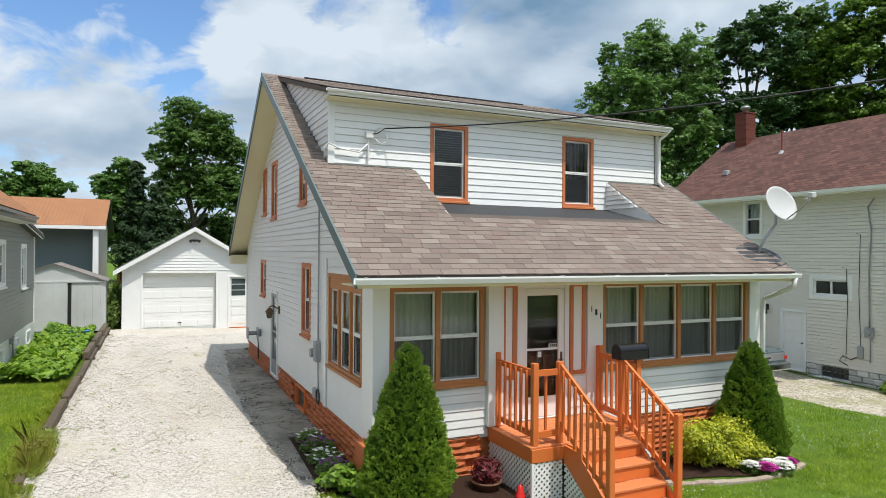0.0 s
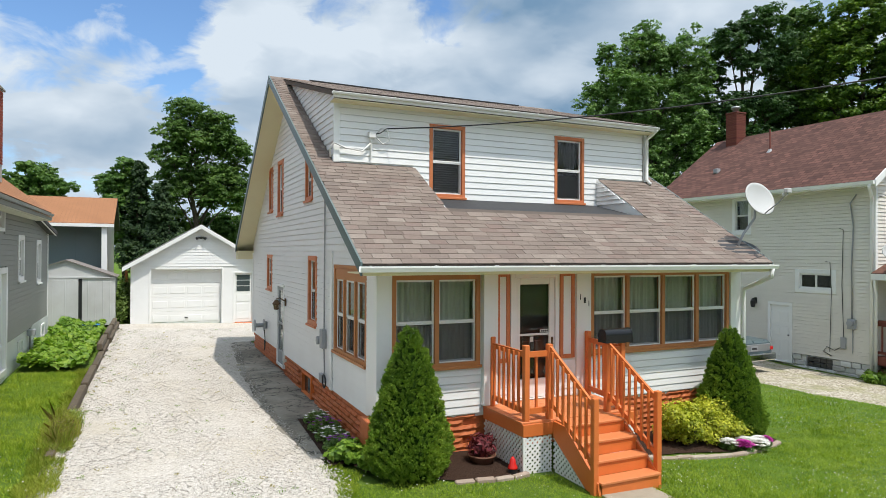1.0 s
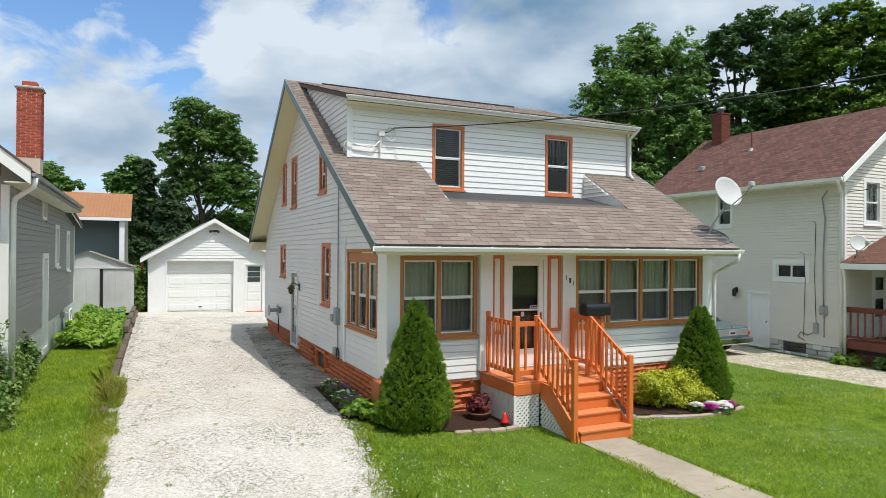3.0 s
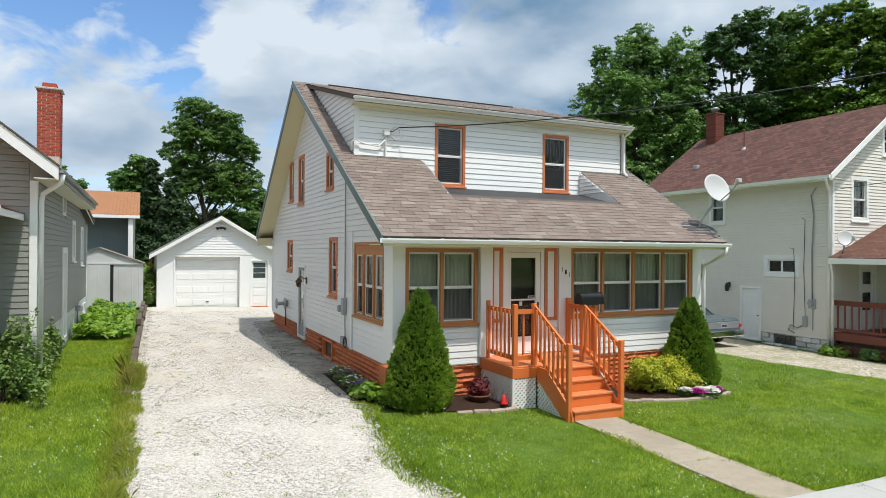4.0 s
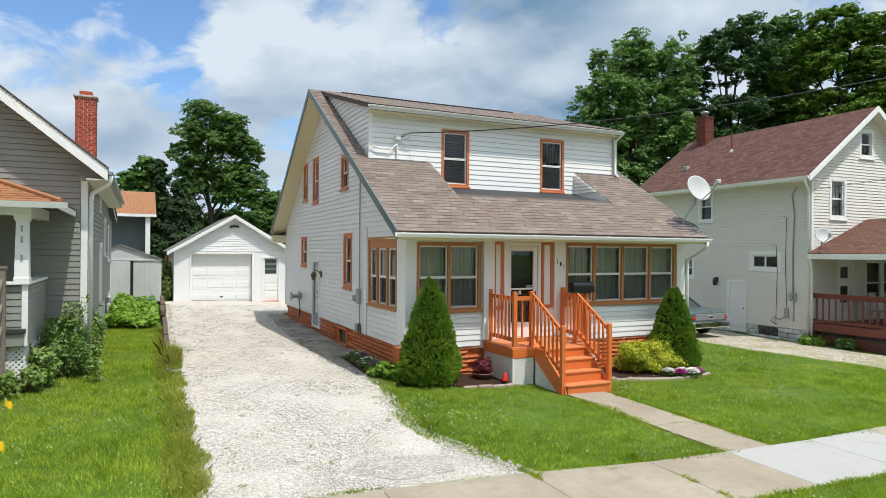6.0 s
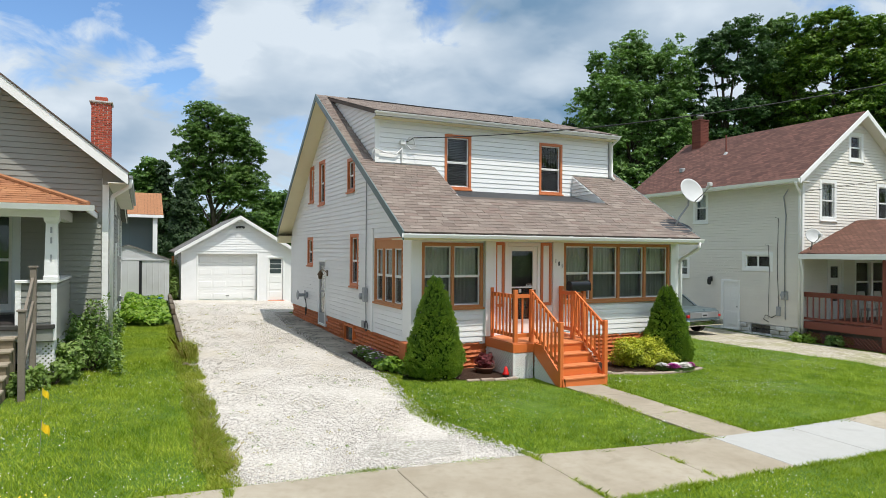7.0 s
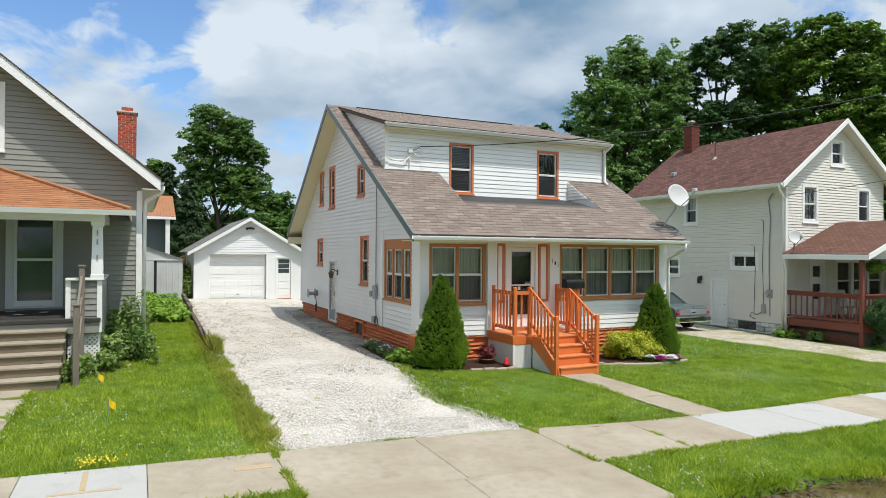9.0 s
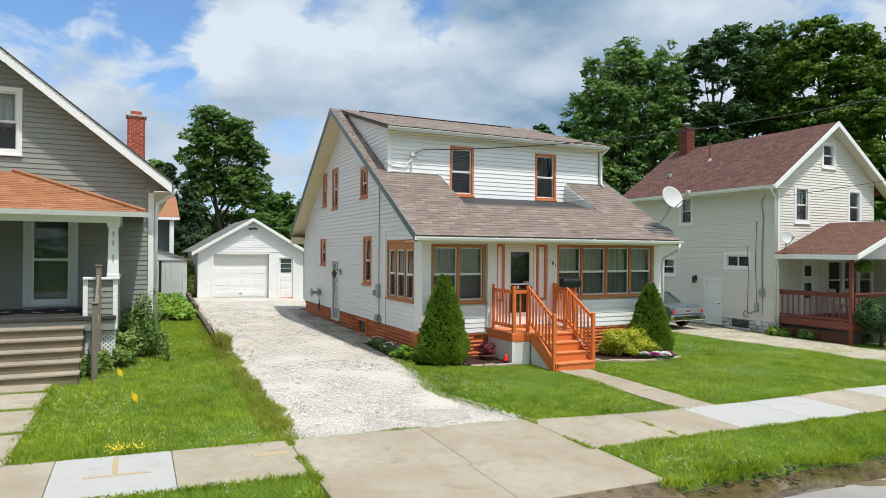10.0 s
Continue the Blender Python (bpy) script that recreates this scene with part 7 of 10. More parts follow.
part("post_cap", Geo().cbox(hp[1][0] - 0.07, hp[1][0] + 0.07, hp[1][1] - 0.07, hp[1][1] + 0.07, 1.74, 1.78, 0.01), NEWEL, porch)
for dz0, hh in ((0.0, 0.09), (-0.42, 0.09), (-0.8, 0.09)):
    ra, rb, rz0, rz1 = hp[0][0] - 0.02, hp[0][0] + 0.02, 2.25 + dz0, 1.62 + dz0
    part("hand_rail", Geo().hexa([(ra, hp[0][1] - 0.05, rz0 - hh), (rb, hp[0][1] - 0.05, rz0 - hh), (rb, hp[1][1] + 0.05, rz1 - hh), (ra, hp[1][1] + 0.05, rz1 - hh),
                                  (ra, hp[0][1] - 0.05, rz0), (rb, hp[0][1] - 0.05, rz0), (rb, hp[1][1] + 0.05, rz1), (ra, hp[1][1] + 0.05, rz1)]), NEWEL, porch)
# unseen wall added to block light from the porch's west end
part("end_wall", Geo().box(-13.0, -12.91, PY0 + 0.05, LY - 0.03, PFZ, PEZ - 0.03), GREY_SIDING, porch)
# hipped porch roof
EX, EY = -6.33, PY0 - 0.25
run = LY - EY
rise = 0.98
hipx = EX - run
pr = part("roof", Geo().convex([(-13.2, EY, PEZ), (EX, EY, PEZ), (EX, LY - 0.03, PEZ), (-13.2, LY - 0.03, PEZ), (-13.2, LY - 0.03, PEZ + rise), (hipx, LY - 0.03, PEZ + rise)],
                               [(0, 1, 2, 3), (0, 1, 5, 4), (1, 2, 5), (2, 3, 4, 5), (0, 3, 4)]), DECKING, porch, "orange-brown shingle hip roof")
vs = Vector((0, run, rise)).normalized()
shingles(pr, (-13.2, EY - 0.02, PEZ + 0.002), (1, 0, 0), vs, EX + 13.2, math.hypot(run, rise), SHINGLE_ORANGE, lambda v: [(2.0, EX + 13.2 - v * vs.y + 0.05)], nearest=0, seed=12)
vs2 = Vector((-run, 0, rise)).normalized()
shingles(pr, (EX + 0.02, EY, PEZ + 0.002), (0, 1, 0), vs2, LY - 0.03 - EY, math.hypot(run, rise), SHINGLE_ORANGE, lambda v: [(v * run / math.hypot(run, rise) - 0.05, LY - 0.03 - EY)], nearest=0, seed=13)
part("hip_cap", Geo().tube([(EX, EY, PEZ + 0.03), (hipx, LY - 0.03, PEZ + rise + 0.03)], 0.05, 6), SHINGLE_ORANGE, pr)
part("gutter", Geo().prism([(-13.2, EY, PEZ + 0.0), (-13.2, EY, PEZ - 0.10), (-13.2, EY - 0.08, PEZ - 0.10), (-13.2, EY - 0.11, PEZ + 0.0)], (EX + 0.10 + 13.2, 0, 0)), WHITE_TRIM, porch, "white gutter")
part("fascia", Geo().cbox(EX - 0.03, EX + 0.004, EY + 0.001, LY - 0.05, PEZ - 0.12, PEZ - 0.002, 0.004), WHITE_TRIM, porch)
part("eave_soffit", Geo().box(-13.2, EX - 0.03, EY + 0.002, PY0 + 0.02, PEZ - 0.05, PEZ - 0.03), WHITE_TRIM, porch)

# ---- cream neighbour house ----
EXW, EFY, EBY, ERX, ERZ, EEZ, EOV = 16.19, 2.26, 10.4, 19.28, 8.21, 5.47, 0.70
EX2 = 2 * ERX - EXW
eh = thing("cream_house", "two-story cream sided house with a red-brown gable roof", "house", (19.3, 6, G(19.3, 6)))
es, ef = Wall("x", EXW, -1), Wall("y", EFY, -1)
eslope = (ERZ - EEZ) / (ERX - (EXW - EOV))


def eroof(x):
    return ERZ - eslope * abs(x - ERX)


ES_OPEN = [(6.50, 7.30, 4.06, 5.40), (7.50, 8.42, 1.72, 2.63), (3.42, 4.80, 2.10, 2.86), (4.90, 5.82, -0.28, 1.73)]
esw = part("wall", es.core(0.08, [(EFY + 0.16, eroof(EXW) - 0.12), (EBY, eroof(EXW) - 0.12)], ES_OPEN), CREAM_SIDING, eh)
side_boards(es, esw, CREAM_SIDING, 0.09, [(EFY + 0.05, eroof(EXW) - 0.14), (EBY, eroof(EXW) - 0.14)], ES_OPEN, 0.11, joined=True)
EF_OPEN = [(17.12, 18.08, 4.02, 5.54), (20.52, 21.42, 4.05, 5.55), (18.80, 19.68, 6.32, 7.42), (17.57, 18.51, 0.36, 2.56), (19.20, 20.22, 0.9, 2.56), (20.24, 21.26, 0.9, 2.56), (21.28, 22.25, 0.9, 2.56)]
etop = [(EXW, eroof(EXW) - 0.12), (ERX, ERZ - 0.12), (EX2, eroof(EX2) - 0.12)]
efw = part("wall", ef.core(0.08, etop, EF_OPEN), CREAM_SIDING, eh)
side_boards(ef, efw, CREAM_SIDING, 0.09, [(EXW + 0.06, eroof(EXW + 0.06) - 0.14), (ERX, ERZ - 0.14), (EX2 - 0.06, eroof(EX2 - 0.06) - 0.14)], EF_OPEN, 0.11, joined=True)
part("wall", Wall("x", EX2, 1).core(-0.4, [(EFY, eroof(EX2) - 0.12), (EBY, eroof(EX2) - 0.12)], []), CREAM_SIDING, eh)
part("wall", Wall("y", EBY, 1).core(-0.4, etop, []), CREAM_SIDING, eh)
part("foundation", Geo().box(EXW + 0.05, EX2 - 0.05, EFY + 0.05, EBY - 0.05, -0.8, 0.085), painted("peeling_white_masonry", (0.74, 0.74, 0.72), 0.85, 0.5, (0.2, 0.2, 0.2), 20, False), eh, "peeling white masonry foundation")
PEELING = brick_mat("peeling_whitewashed_stone", [(0.70, 0.70, 0.68), (0.60, 0.60, 0.58), (0.42, 0.41, 0.39), (0.76, 0.76, 0.74)], 0.9)
for k in range(3):
    u = EFY + 0.06 + (0.0, 0.21, 0.1)[k]
    z = 0.07 - (k + 1) * 0.175
    while u < 4.86:
        w = (0.34, 0.46, 0.28, 0.40)[int(u * 7 + k) % 4]
        if not (3.46 < u + w / 2 < 4.46 and k < 2):
            part("stone", Geo().cbox(EXW - 0.005 - 0.02 * (int(u * 13) % 3), EXW + 0.06, u + 0.006, min(4.88, u + w) - 0.006, z + 0.006, z + 0.169, 0.022), PEELING, eh)
        u += w
part("floor", Geo().box(EXW + 0.17, EX2 - 0.17, EFY + 0.17, EBY - 0.17, 2.9, 3.0), DARK, eh)
part("partition", Geo().box(EXW + 1.6, EXW + 1.7, EFY + 0.2, EBY - 0.2, 0.1, 5.2), DARK, eh)
part("partition", Geo().box(EXW + 0.2, EX2 - 0.2, EFY + 1.3, EFY + 1.4, 0.1, 5.2), DARK, eh)
for o in ES_OPEN[:2]:
    window(es, eh, *o, WHITE_TRIM, 0.12, screen=True, curtain=(0.0, 1.0, 0.0), label="sash window with white casing and pale curtains")
sl = part("window", frame_bars(es, Geo(), 3.42, 4.80, 2.10, 2.86, 0.14, -0.1, 0.035), WHITE_TRIM, eh, "white sliding window")
part("sash", frame_bars(es, Geo(), 3.56, 4.66, 2.24, 2.72, 0.05, -0.06, -0.02), WHITE_TRIM, sl)
part("mullion", es.slab(Geo(), 4.08, 4.14, 2.29, 2.67, -0.06, -0.02, 0.004), WHITE_TRIM, sl)
for a, b in ((3.61, 4.08), (4.14, 4.61)):
    part("pane", es.slab(Geo(), a, b, 2.29, 2.67, -0.045, -0.04), GLASS, sl)
sd2 = part("door", frame_bars(es, Geo(), 4.90, 5.82, -0.28, 1.73, 0.10, -0.1, 0.035, bottom=0.03), WHITE_TRIM, eh, "white panelled side door")
part("leaf", es.slab(Geo(), 5.0, 5.72, -0.25, 1.63, -0.06, -0.02, 0.004), WHITE_TRIM, sd2)
for zz, hh in ((0.0, 0.55), (0.72, 0.3), (1.15, 0.35)):
    for u in (5.07, 5.39):
        part("raised_panel", es.slab(Geo(), u, u + 0.26, -0.1 + zz, -0.1 + zz + hh, -0.022, -0.012, 0.008), WHITE_TRIM, sd2)
part("knob", es.slab(Geo(), 5.03, 5.07, 0.62, 0.66, -0.02, 0.04, 0.008), BLACK, sd2)
gb = part("cellar_window", frame_bars(es, Geo(), 3.5, 4.42, -0.30, 0.07, 0.03, -0.06, 0.0), GREY_PLASTIC, eh, "glass block cellar window")
for i in range(4):
    for j in range(2):
        part("glass_block", es.slab(Geo(), 3.54 + i * 0.21, 3.74 + i * 0.21, -0.27 + j * 0.16, -0.12 + j * 0.16, -0.058, -0.01, 0.012), plain("glass_block", (0.05, 0.052, 0.05), 0.15), gb)
for o in EF_OPEN[:3]:
    window(ef, eh, *o, WHITE_TRIM, 0.13, screen=True, curtain=(0, 1, 0.0) if o[0] < 18.5 else None, label="sash window with white casing")
pd = part("door", frame_bars(ef, Geo(), 17.57, 18.51, 0.36, 2.56, 0.11, -0.1, 0.03), WHITE_TRIM, eh, "white porch door with a fan light")
part("leaf", frame_bars(ef, Geo(), 17.68, 18.40, 0.47, 2.45, 0.13, -0.05, -0.01, bottom=0.55), WHITE_TRIM, pd)
part("inner_leaf", ef.slab(Geo(), 17.80, 18.28, 1.0, 2.33, -0.09, -0.07), BLACK, pd)
part("lock_rail", ef.slab(Geo(), 17.81, 18.27, 1.62, 1.90, -0.05, -0.012, 0.004), WHITE_TRIM, pd)
part("pane", ef.slab(Geo(), 17.81, 18.27, 1.03, 2.32, -0.068, -0.062), GLASS, pd)
for u0, u1 in ((19.20, 20.22), (20.24, 21.26), (21.28, 22.25)):
    window(ef, eh, u0, u1, 0.9, 2.56, WHITE_TRIM, 0.07, label="wide porch window")
part("corner_board", Geo().cbox(EXW - 0.035, EXW + 0.08, EFY - 0.035, EFY + 0.08, 0.08, eroof(EXW) - 0.1, 0.005), WHITE_TRIM, eh)
for s in (1, -1):
    x0 = ERX - s * (ERX - EXW + EOV)
    vv = Vector((ERX - x0, 0, ERZ - EEZ))
    g, nr = roof_plane((x0, EFY - 0.40, EEZ), (0, 1, 0), vv, EBY - EFY + 0.75, vv.length, 0.12)
    me = g.mesh("cream_house_roof")
    uv_by(me, (0, 1, 0), vv, (x0, EFY, EEZ))
    part("roof", me, SHINGLE_RED, eh, "red-brown shingle roof")
    part("rake_board", Geo().hexa([(x0, EFY - 0.44, EEZ - 0.20), (ERX, EFY - 0.44, ERZ - 0.20), (ERX, EFY - 0.402, ERZ - 0.20), (x0, EFY - 0.402, EEZ - 0.20), (x0, EFY - 0.44, EEZ + 0.01), (ERX, EFY - 0.44, ERZ + 0.01), (ERX, EFY - 0.402, ERZ + 0.01), (x0, EFY - 0.402, EEZ + 0.01)]), WHITE_TRIM, eh, "white rake board")
    part("soffit", Geo().hexa([(x0, EFY - 0.40, EEZ - 0.18), (ERX, EFY - 0.40, ERZ - 0.18), (ERX, EFY - 0.002, ERZ - 0.18), (x0, EFY - 0.002, EEZ - 0.18), (x0, EFY - 0.40, EEZ - 0.15), (ERX, EFY - 0.40, ERZ - 0.15), (ERX, EFY - 0.002, ERZ - 0.15), (x0, EFY - 0.002, EEZ - 0.15)]), CREAM_SIDING, eh)
part("fascia", Geo().cbox(EXW - EOV - 0.02, EXW - EOV, EFY - 0.40, EBY + 0.3, EEZ - 0.16, EEZ - 0.02, 0.004), WHITE_TRIM, eh)
part("eave_soffit", Geo().box(EXW - EOV, EXW - 0.02, EFY - 0.38, EBY + 0.3, EEZ - 0.13, EEZ - 0.11), CREAM_SIDING, eh)
part("gutter", Geo().prism([(EXW - EOV - 0.02, EFY - 0.42, EEZ - 0.02), (EXW - EOV - 0.02, EFY - 0.42, EEZ - 0.12), (EXW - EOV - 0.09, EFY - 0.42, EEZ - 0.12), (EXW - EOV - 0.12, EFY - 0.42, EEZ - 0.02)], (0, EBY - EFY + 0.75, 0)), WHITE_TRIM, eh, "white gutter")
part("downspout", Geo().tube([(EXW - EOV - 0.06, EFY - 0.30, EEZ - 0.11), (EXW - EOV - 0.04, EFY - 0.28, EEZ - 0.23), (EXW - 0.10, EFY + 0.02, EEZ - 0.50), (EXW - 0.07, EFY + 0.06, EEZ - 0.62), (EXW - 0.07, EFY + 0.06, -0.25)], 0.045, 10), WHITE_TRIM, eh, "white downspout", smooth=True)
# small roof things
ech = thing("roof_chimney", "dark red brick chimney with a metal cap", "chimney", (ERX, 9.7, 7.8))
ECX, ECY = ERX - 0.25, 9.6
part("stack", Geo().cbox(ECX - 0.26, ECX + 0.26, ECY - 0.26, ECY + 0.26, 7.5, 9.15, 0.01), brick_mat("dark_chimney_brick", [(0.12, 0.035, 0.025), (0.16, 0.05, 0.035)]), ech)
for k in range(22):
    part("brick_course", Geo().cbox(ECX - 0.268, ECX + 0.268, ECY - 0.268, ECY + 0.268, 7.62 + k * 0.07, 7.675 + k * 0.07, 0.004), brick_mat("chimney_course", [(0.14, 0.04, 0.03), (0.19, 0.06, 0.04)]) if k == 0 else bpy.data.materials["chimney_course"], ech)
part("crown", Geo().cbox(ECX - 0.29, ECX + 0.29, ECY - 0.29, ECY + 0.29, 9.15, 9.22, 0.012), bpy.data.materials["dark_chimney_brick"], ech)
part("metal_cap", Geo().lathe([(0.12, 9.23), (0.12, 9.38), (0.19, 9.40), (0.17, 9.48), (0.03, 9.52)], (ECX, ECY, 0), 14), STEEL, ech, smooth=True)
pipe = thing("vent_pipe", "thin dark vent pipe through the roof", "vent pipe", (17.9, 7.1, eroof(17.9)))
part("pipe", Geo().tube([(17.9, 7.1, eroof(17.9) - 0.05), (17.9, 7.1, eroof(17.9) + 0.80)], 0.032, 8), RED_DECK, pipe)
part("flashing", Geo().lathe([(0.14, eroof(17.9) - 0.08), (0.04, eroof(17.9) + 0.07)], (17.9, 7.1, 0), 12), GREY_PLASTIC, pipe)
part("roof_vent", Geo().cbox(16.85, 17.05, 8.6, 8.8, eroof(16.95) - 0.05, eroof(16.95) + 0.14, 0.02), GREY_PLASTIC, eh)

# utility lines on the side wall
mt = thing("electric_meter", "grey round electric meter with conduit", "electric meter", (EXW - 0.05, 2.9, 1.3))
part("meter_box", es.slab(Geo(), 2.78, 3.02, 1.08, 1.38, 0.025, 0.12, 0.01), GREY_PLASTIC, mt)
part("dial", Geo().tube([(EXW - 0.12, 2.90, 1.26), (EXW - 0.20, 2.90, 1.26)], 0.09, 14), GREY_PLASTIC, mt)
part("conduit", Geo().tube([(EXW - 0.06, 2.90, 1.38), (EXW - 0.06, 2.92, 3.0), (EXW - 0.06, 2.86, 4.2), (EXW - 0.06, 2.96, 4.9), (EXW - 0.10, 2.75, 5.15)], 0.022, 8), STEEL, mt, smooth=True)
part("lower_conduit", Geo().tube([(EXW - 0.06, 2.88, 1.08), (EXW - 0.06, 2.88, 0.35)], 0.018, 8), STEEL, mt)
tb = thing("telephone_box", "small grey utility box on the wall", "utility box", (EXW - 0.05, 3.15, 0.6))
part("box", es.slab(Geo(), 3.08, 3.24, 0.45, 0.80, 0.025, 0.10, 0.012), GREY_PLASTIC, tb)
part("cable", Geo().tube([(EXW - 0.05, 3.22, 0.5), (EXW - 0.05, 3.45, 0.36), (EXW - 0.05, 3.7, 0.45), (EXW - 0.05, 3.8, 0.28), (EXW - 0.05, 3.55, 0.18)], 0.012, 6), CABLE, tb, smooth=True)
part("cable", Geo().tube([(EXW - 0.05, 3.16, 0.8), (EXW - 0.05, 3.22, 2.4), (EXW - 0.05, 3.18, 4.1), (EXW - 0.05, 3.30, 4.15)], 0.010, 6), CABLE, tb)
part("cable", Geo().tube([(EXW - 0.05, 3.60, 0.3), (EXW - 0.05, 3.55, 2.2), (EXW - 0.05, 3.6, 3.1), (EXW - 0.05, 3.75, 3.12)], 0.009, 6), CABLE, tb)
wl = thing("wall_lamp", "black carriage wall lamp beside the side door", "wall lamp", (EXW - 0.05, 6.3, 1.7))
part("back_plate", es.slab(Geo(), 6.24, 6.36, 1.62, 1.82, 0.025, 0.045, 0.006), BLACK, wl)
part("lantern", Geo().lathe([(0.05, 1.48), (0.075, 1.52), (0.085, 1.70), (0.03, 1.80)], (EXW - 0.16, 6.3, 0), 8), BLACK, wl)

# porch of the cream house
ep = thing("cream_house_porch", "covered porch with red-brown railings and deck", "porch", (19.2, 0.7, G(19.2, 0.7)))
QX0, QX1, QY = 16.22, 2 * ERX - 16.22, -0.72
QZ = 0.36
gz = G(16.2, 0)
part("deck", Geo().cbox(QX0, QX1, QY + 0.1, EFY - 0.03, QZ - 0.04, QZ, 0.006), RED_DECK, ep)
part("rim_board", Geo().cbox(QX0 - 0.03, QX0 + 0.01, QY + 0.07, EFY - 0.04, QZ - 0.26, QZ - 0.002, 0.006), RED_DECK, ep)
part("rim_board", Geo().cbox(QX0 + 0.011, QX1, QY + 0.06, QY + 0.098, QZ - 0.26, QZ - 0.002, 0.006), RED_DECK, ep)
lat = Geo()
for k in range(23):
    for s in (1, -1):
        y = QY + 0.1 + k * 0.135
        a, b = (y, gz - 0.05), (y + s * 0.42, gz - 0.05 + 0.42)
        lat.tube([(QX0 - 0.004 * s, max(QY + 0.1, min(EFY, a[0])), a[1]), (QX0 - 0.004 * s, max(QY + 0.1, min(EFY, b[0])), b[1])], 0.014, 4)
part("lattice", lat, RED_DECK, ep, kind="stuff")
# dark box fills the void behind the lattice in place of shade
part("under_deck_shade", Geo().box(QX0 + 0.2, QX1 - 0.2, QY + 0.3, EFY - 0.05, gz - 0.2, QZ - 0.05), DARK, ep)
for x, y in ((QX0 + 0.06, QY + 0.16), (QX0 + 3.0, QY + 0.16), (QX1 - 0.06, QY + 0.16)):
    part("post", Geo().cbox(x - 0.06, x + 0.06, y - 0.06, y + 0.06, gz - 0.1, 2.62, 0.008), RED_DECK, ep)


def dark_rail(a, b, n):
    a, b = Vector((*a, 0)), Vector((*b, 0))
    d = (b - a).normalized()
    t = Vector((-d.y, d.x, 0))

    def bar(z0, z1, w):
        return Geo().hexa([a - t * w + Vector((0, 0, z0)), b - t * w + Vector((0, 0, z0)), b + t * w + Vector((0, 0, z0)), a + t * w + Vector((0, 0, z0)), a - t * w + Vector((0, 0, z1)), b - t * w + Vector((0, 0, z1)), b + t * w + Vector((0, 0, z1)), a + t * w + Vector((0, 0, z1))])

    part("top_rail", bar(1.36, 1.41, 0.075), RED_DECK, ep)
    part("side_rail", bar(1.24, 1.355, 0.02), RED_DECK, ep)
    part("bottom_rail", bar(QZ + 0.06, QZ + 0.14, 0.02), RED_DECK, ep)
    for k in range(n):
        c = a + (b - a) * ((k + 0.5) / n)
        part("baluster", Geo().cbox(c.x - 0.02, c.x + 0.02, c.y - 0.02, c.y + 0.02, QZ + 0.10, 1.30, 0.003), RED_DECK, ep)


dark_rail((QX0 + 0.04, EFY - 0.05), (QX0 + 0.04, QY + 0.22), 12)
dark_rail((QX0 + 0.12, QY + 0.14), (QX0 + 2.9, QY + 0.14), 13)
PRZ, PRX = 4.06, ERX
for s in (1, -1):
    x0 = PRX - s * (PRX - QX0 + 0.28)
    vv = Vector((PRX - x0, 0, PRZ - 2.78))
    g, nr = roof_plane((x0, QY - 0.25, 2.80), (0, 1, 0), vv, EFY - QY + 0.22, vv.length, 0.1)
    me = g.mesh("cream_porch_roof")
    uv_by(me, (0, 1, 0), vv, (x0, QY, 2.8))
    part("roof", me, SHINGLE_RED2, ep, "brown-red shingle porch roof")
    part("rake_board", Geo().hexa([(x0, QY - 0.28, 2.60), (PRX, QY - 0.28, PRZ - 0.18), (PRX, QY - 0.252, PRZ - 0.18), (x0, QY - 0.252, 2.60), (x0, QY - 0.28, 2.80), (PRX, QY - 0.28, PRZ + 0.015), (PRX, QY - 0.252, PRZ + 0.015), (x0, QY - 0.252, 2.80)]), WHITE_TRIM, ep)
part("fascia", Geo().cbox(QX0 - 0.30, QX0 - 0.27, QY - 0.25, EFY - 0.04, 2.60, 2.78, 0.004), WHITE_TRIM, ep)
# dark wood colour on this unseen ceiling cuts bounce light in the porch
part("ceiling", Geo().box(QX0 - 0.27, QX1 + 0.27, QY - 0.2, EFY - 0.03, 2.60, 2.62), WOOD_GREY, ep)
part("pediment", Geo().prism([(QX0, QY + 0.05, 2.63), (QX1, QY + 0.05, 2.63), (PRX, QY + 0.05, PRZ - 0.12)], (0, 0.1, 0)), CREAM_SIDING, ep)
# unseen wall added at the far end to dim this porch
part("end_wall", Geo().box(QX1 - 0.1, QX1, QY + 0.25, EFY - 0.04, QZ + 0.001, 2.59), CREAM_SIDING, ep)
part("downspout", Geo().tube([(QX0 - 0.26, EFY - 0.12, 2.62), (QX0 - 0.2, EFY - 0.10, 2.4), (QX0 - 0.08, EFY - 0.06, 2.2), (QX0 - 0.08, EFY - 0.06, -0.3)], 0.04, 8), WHITE_TRIM, ep, smooth=True)
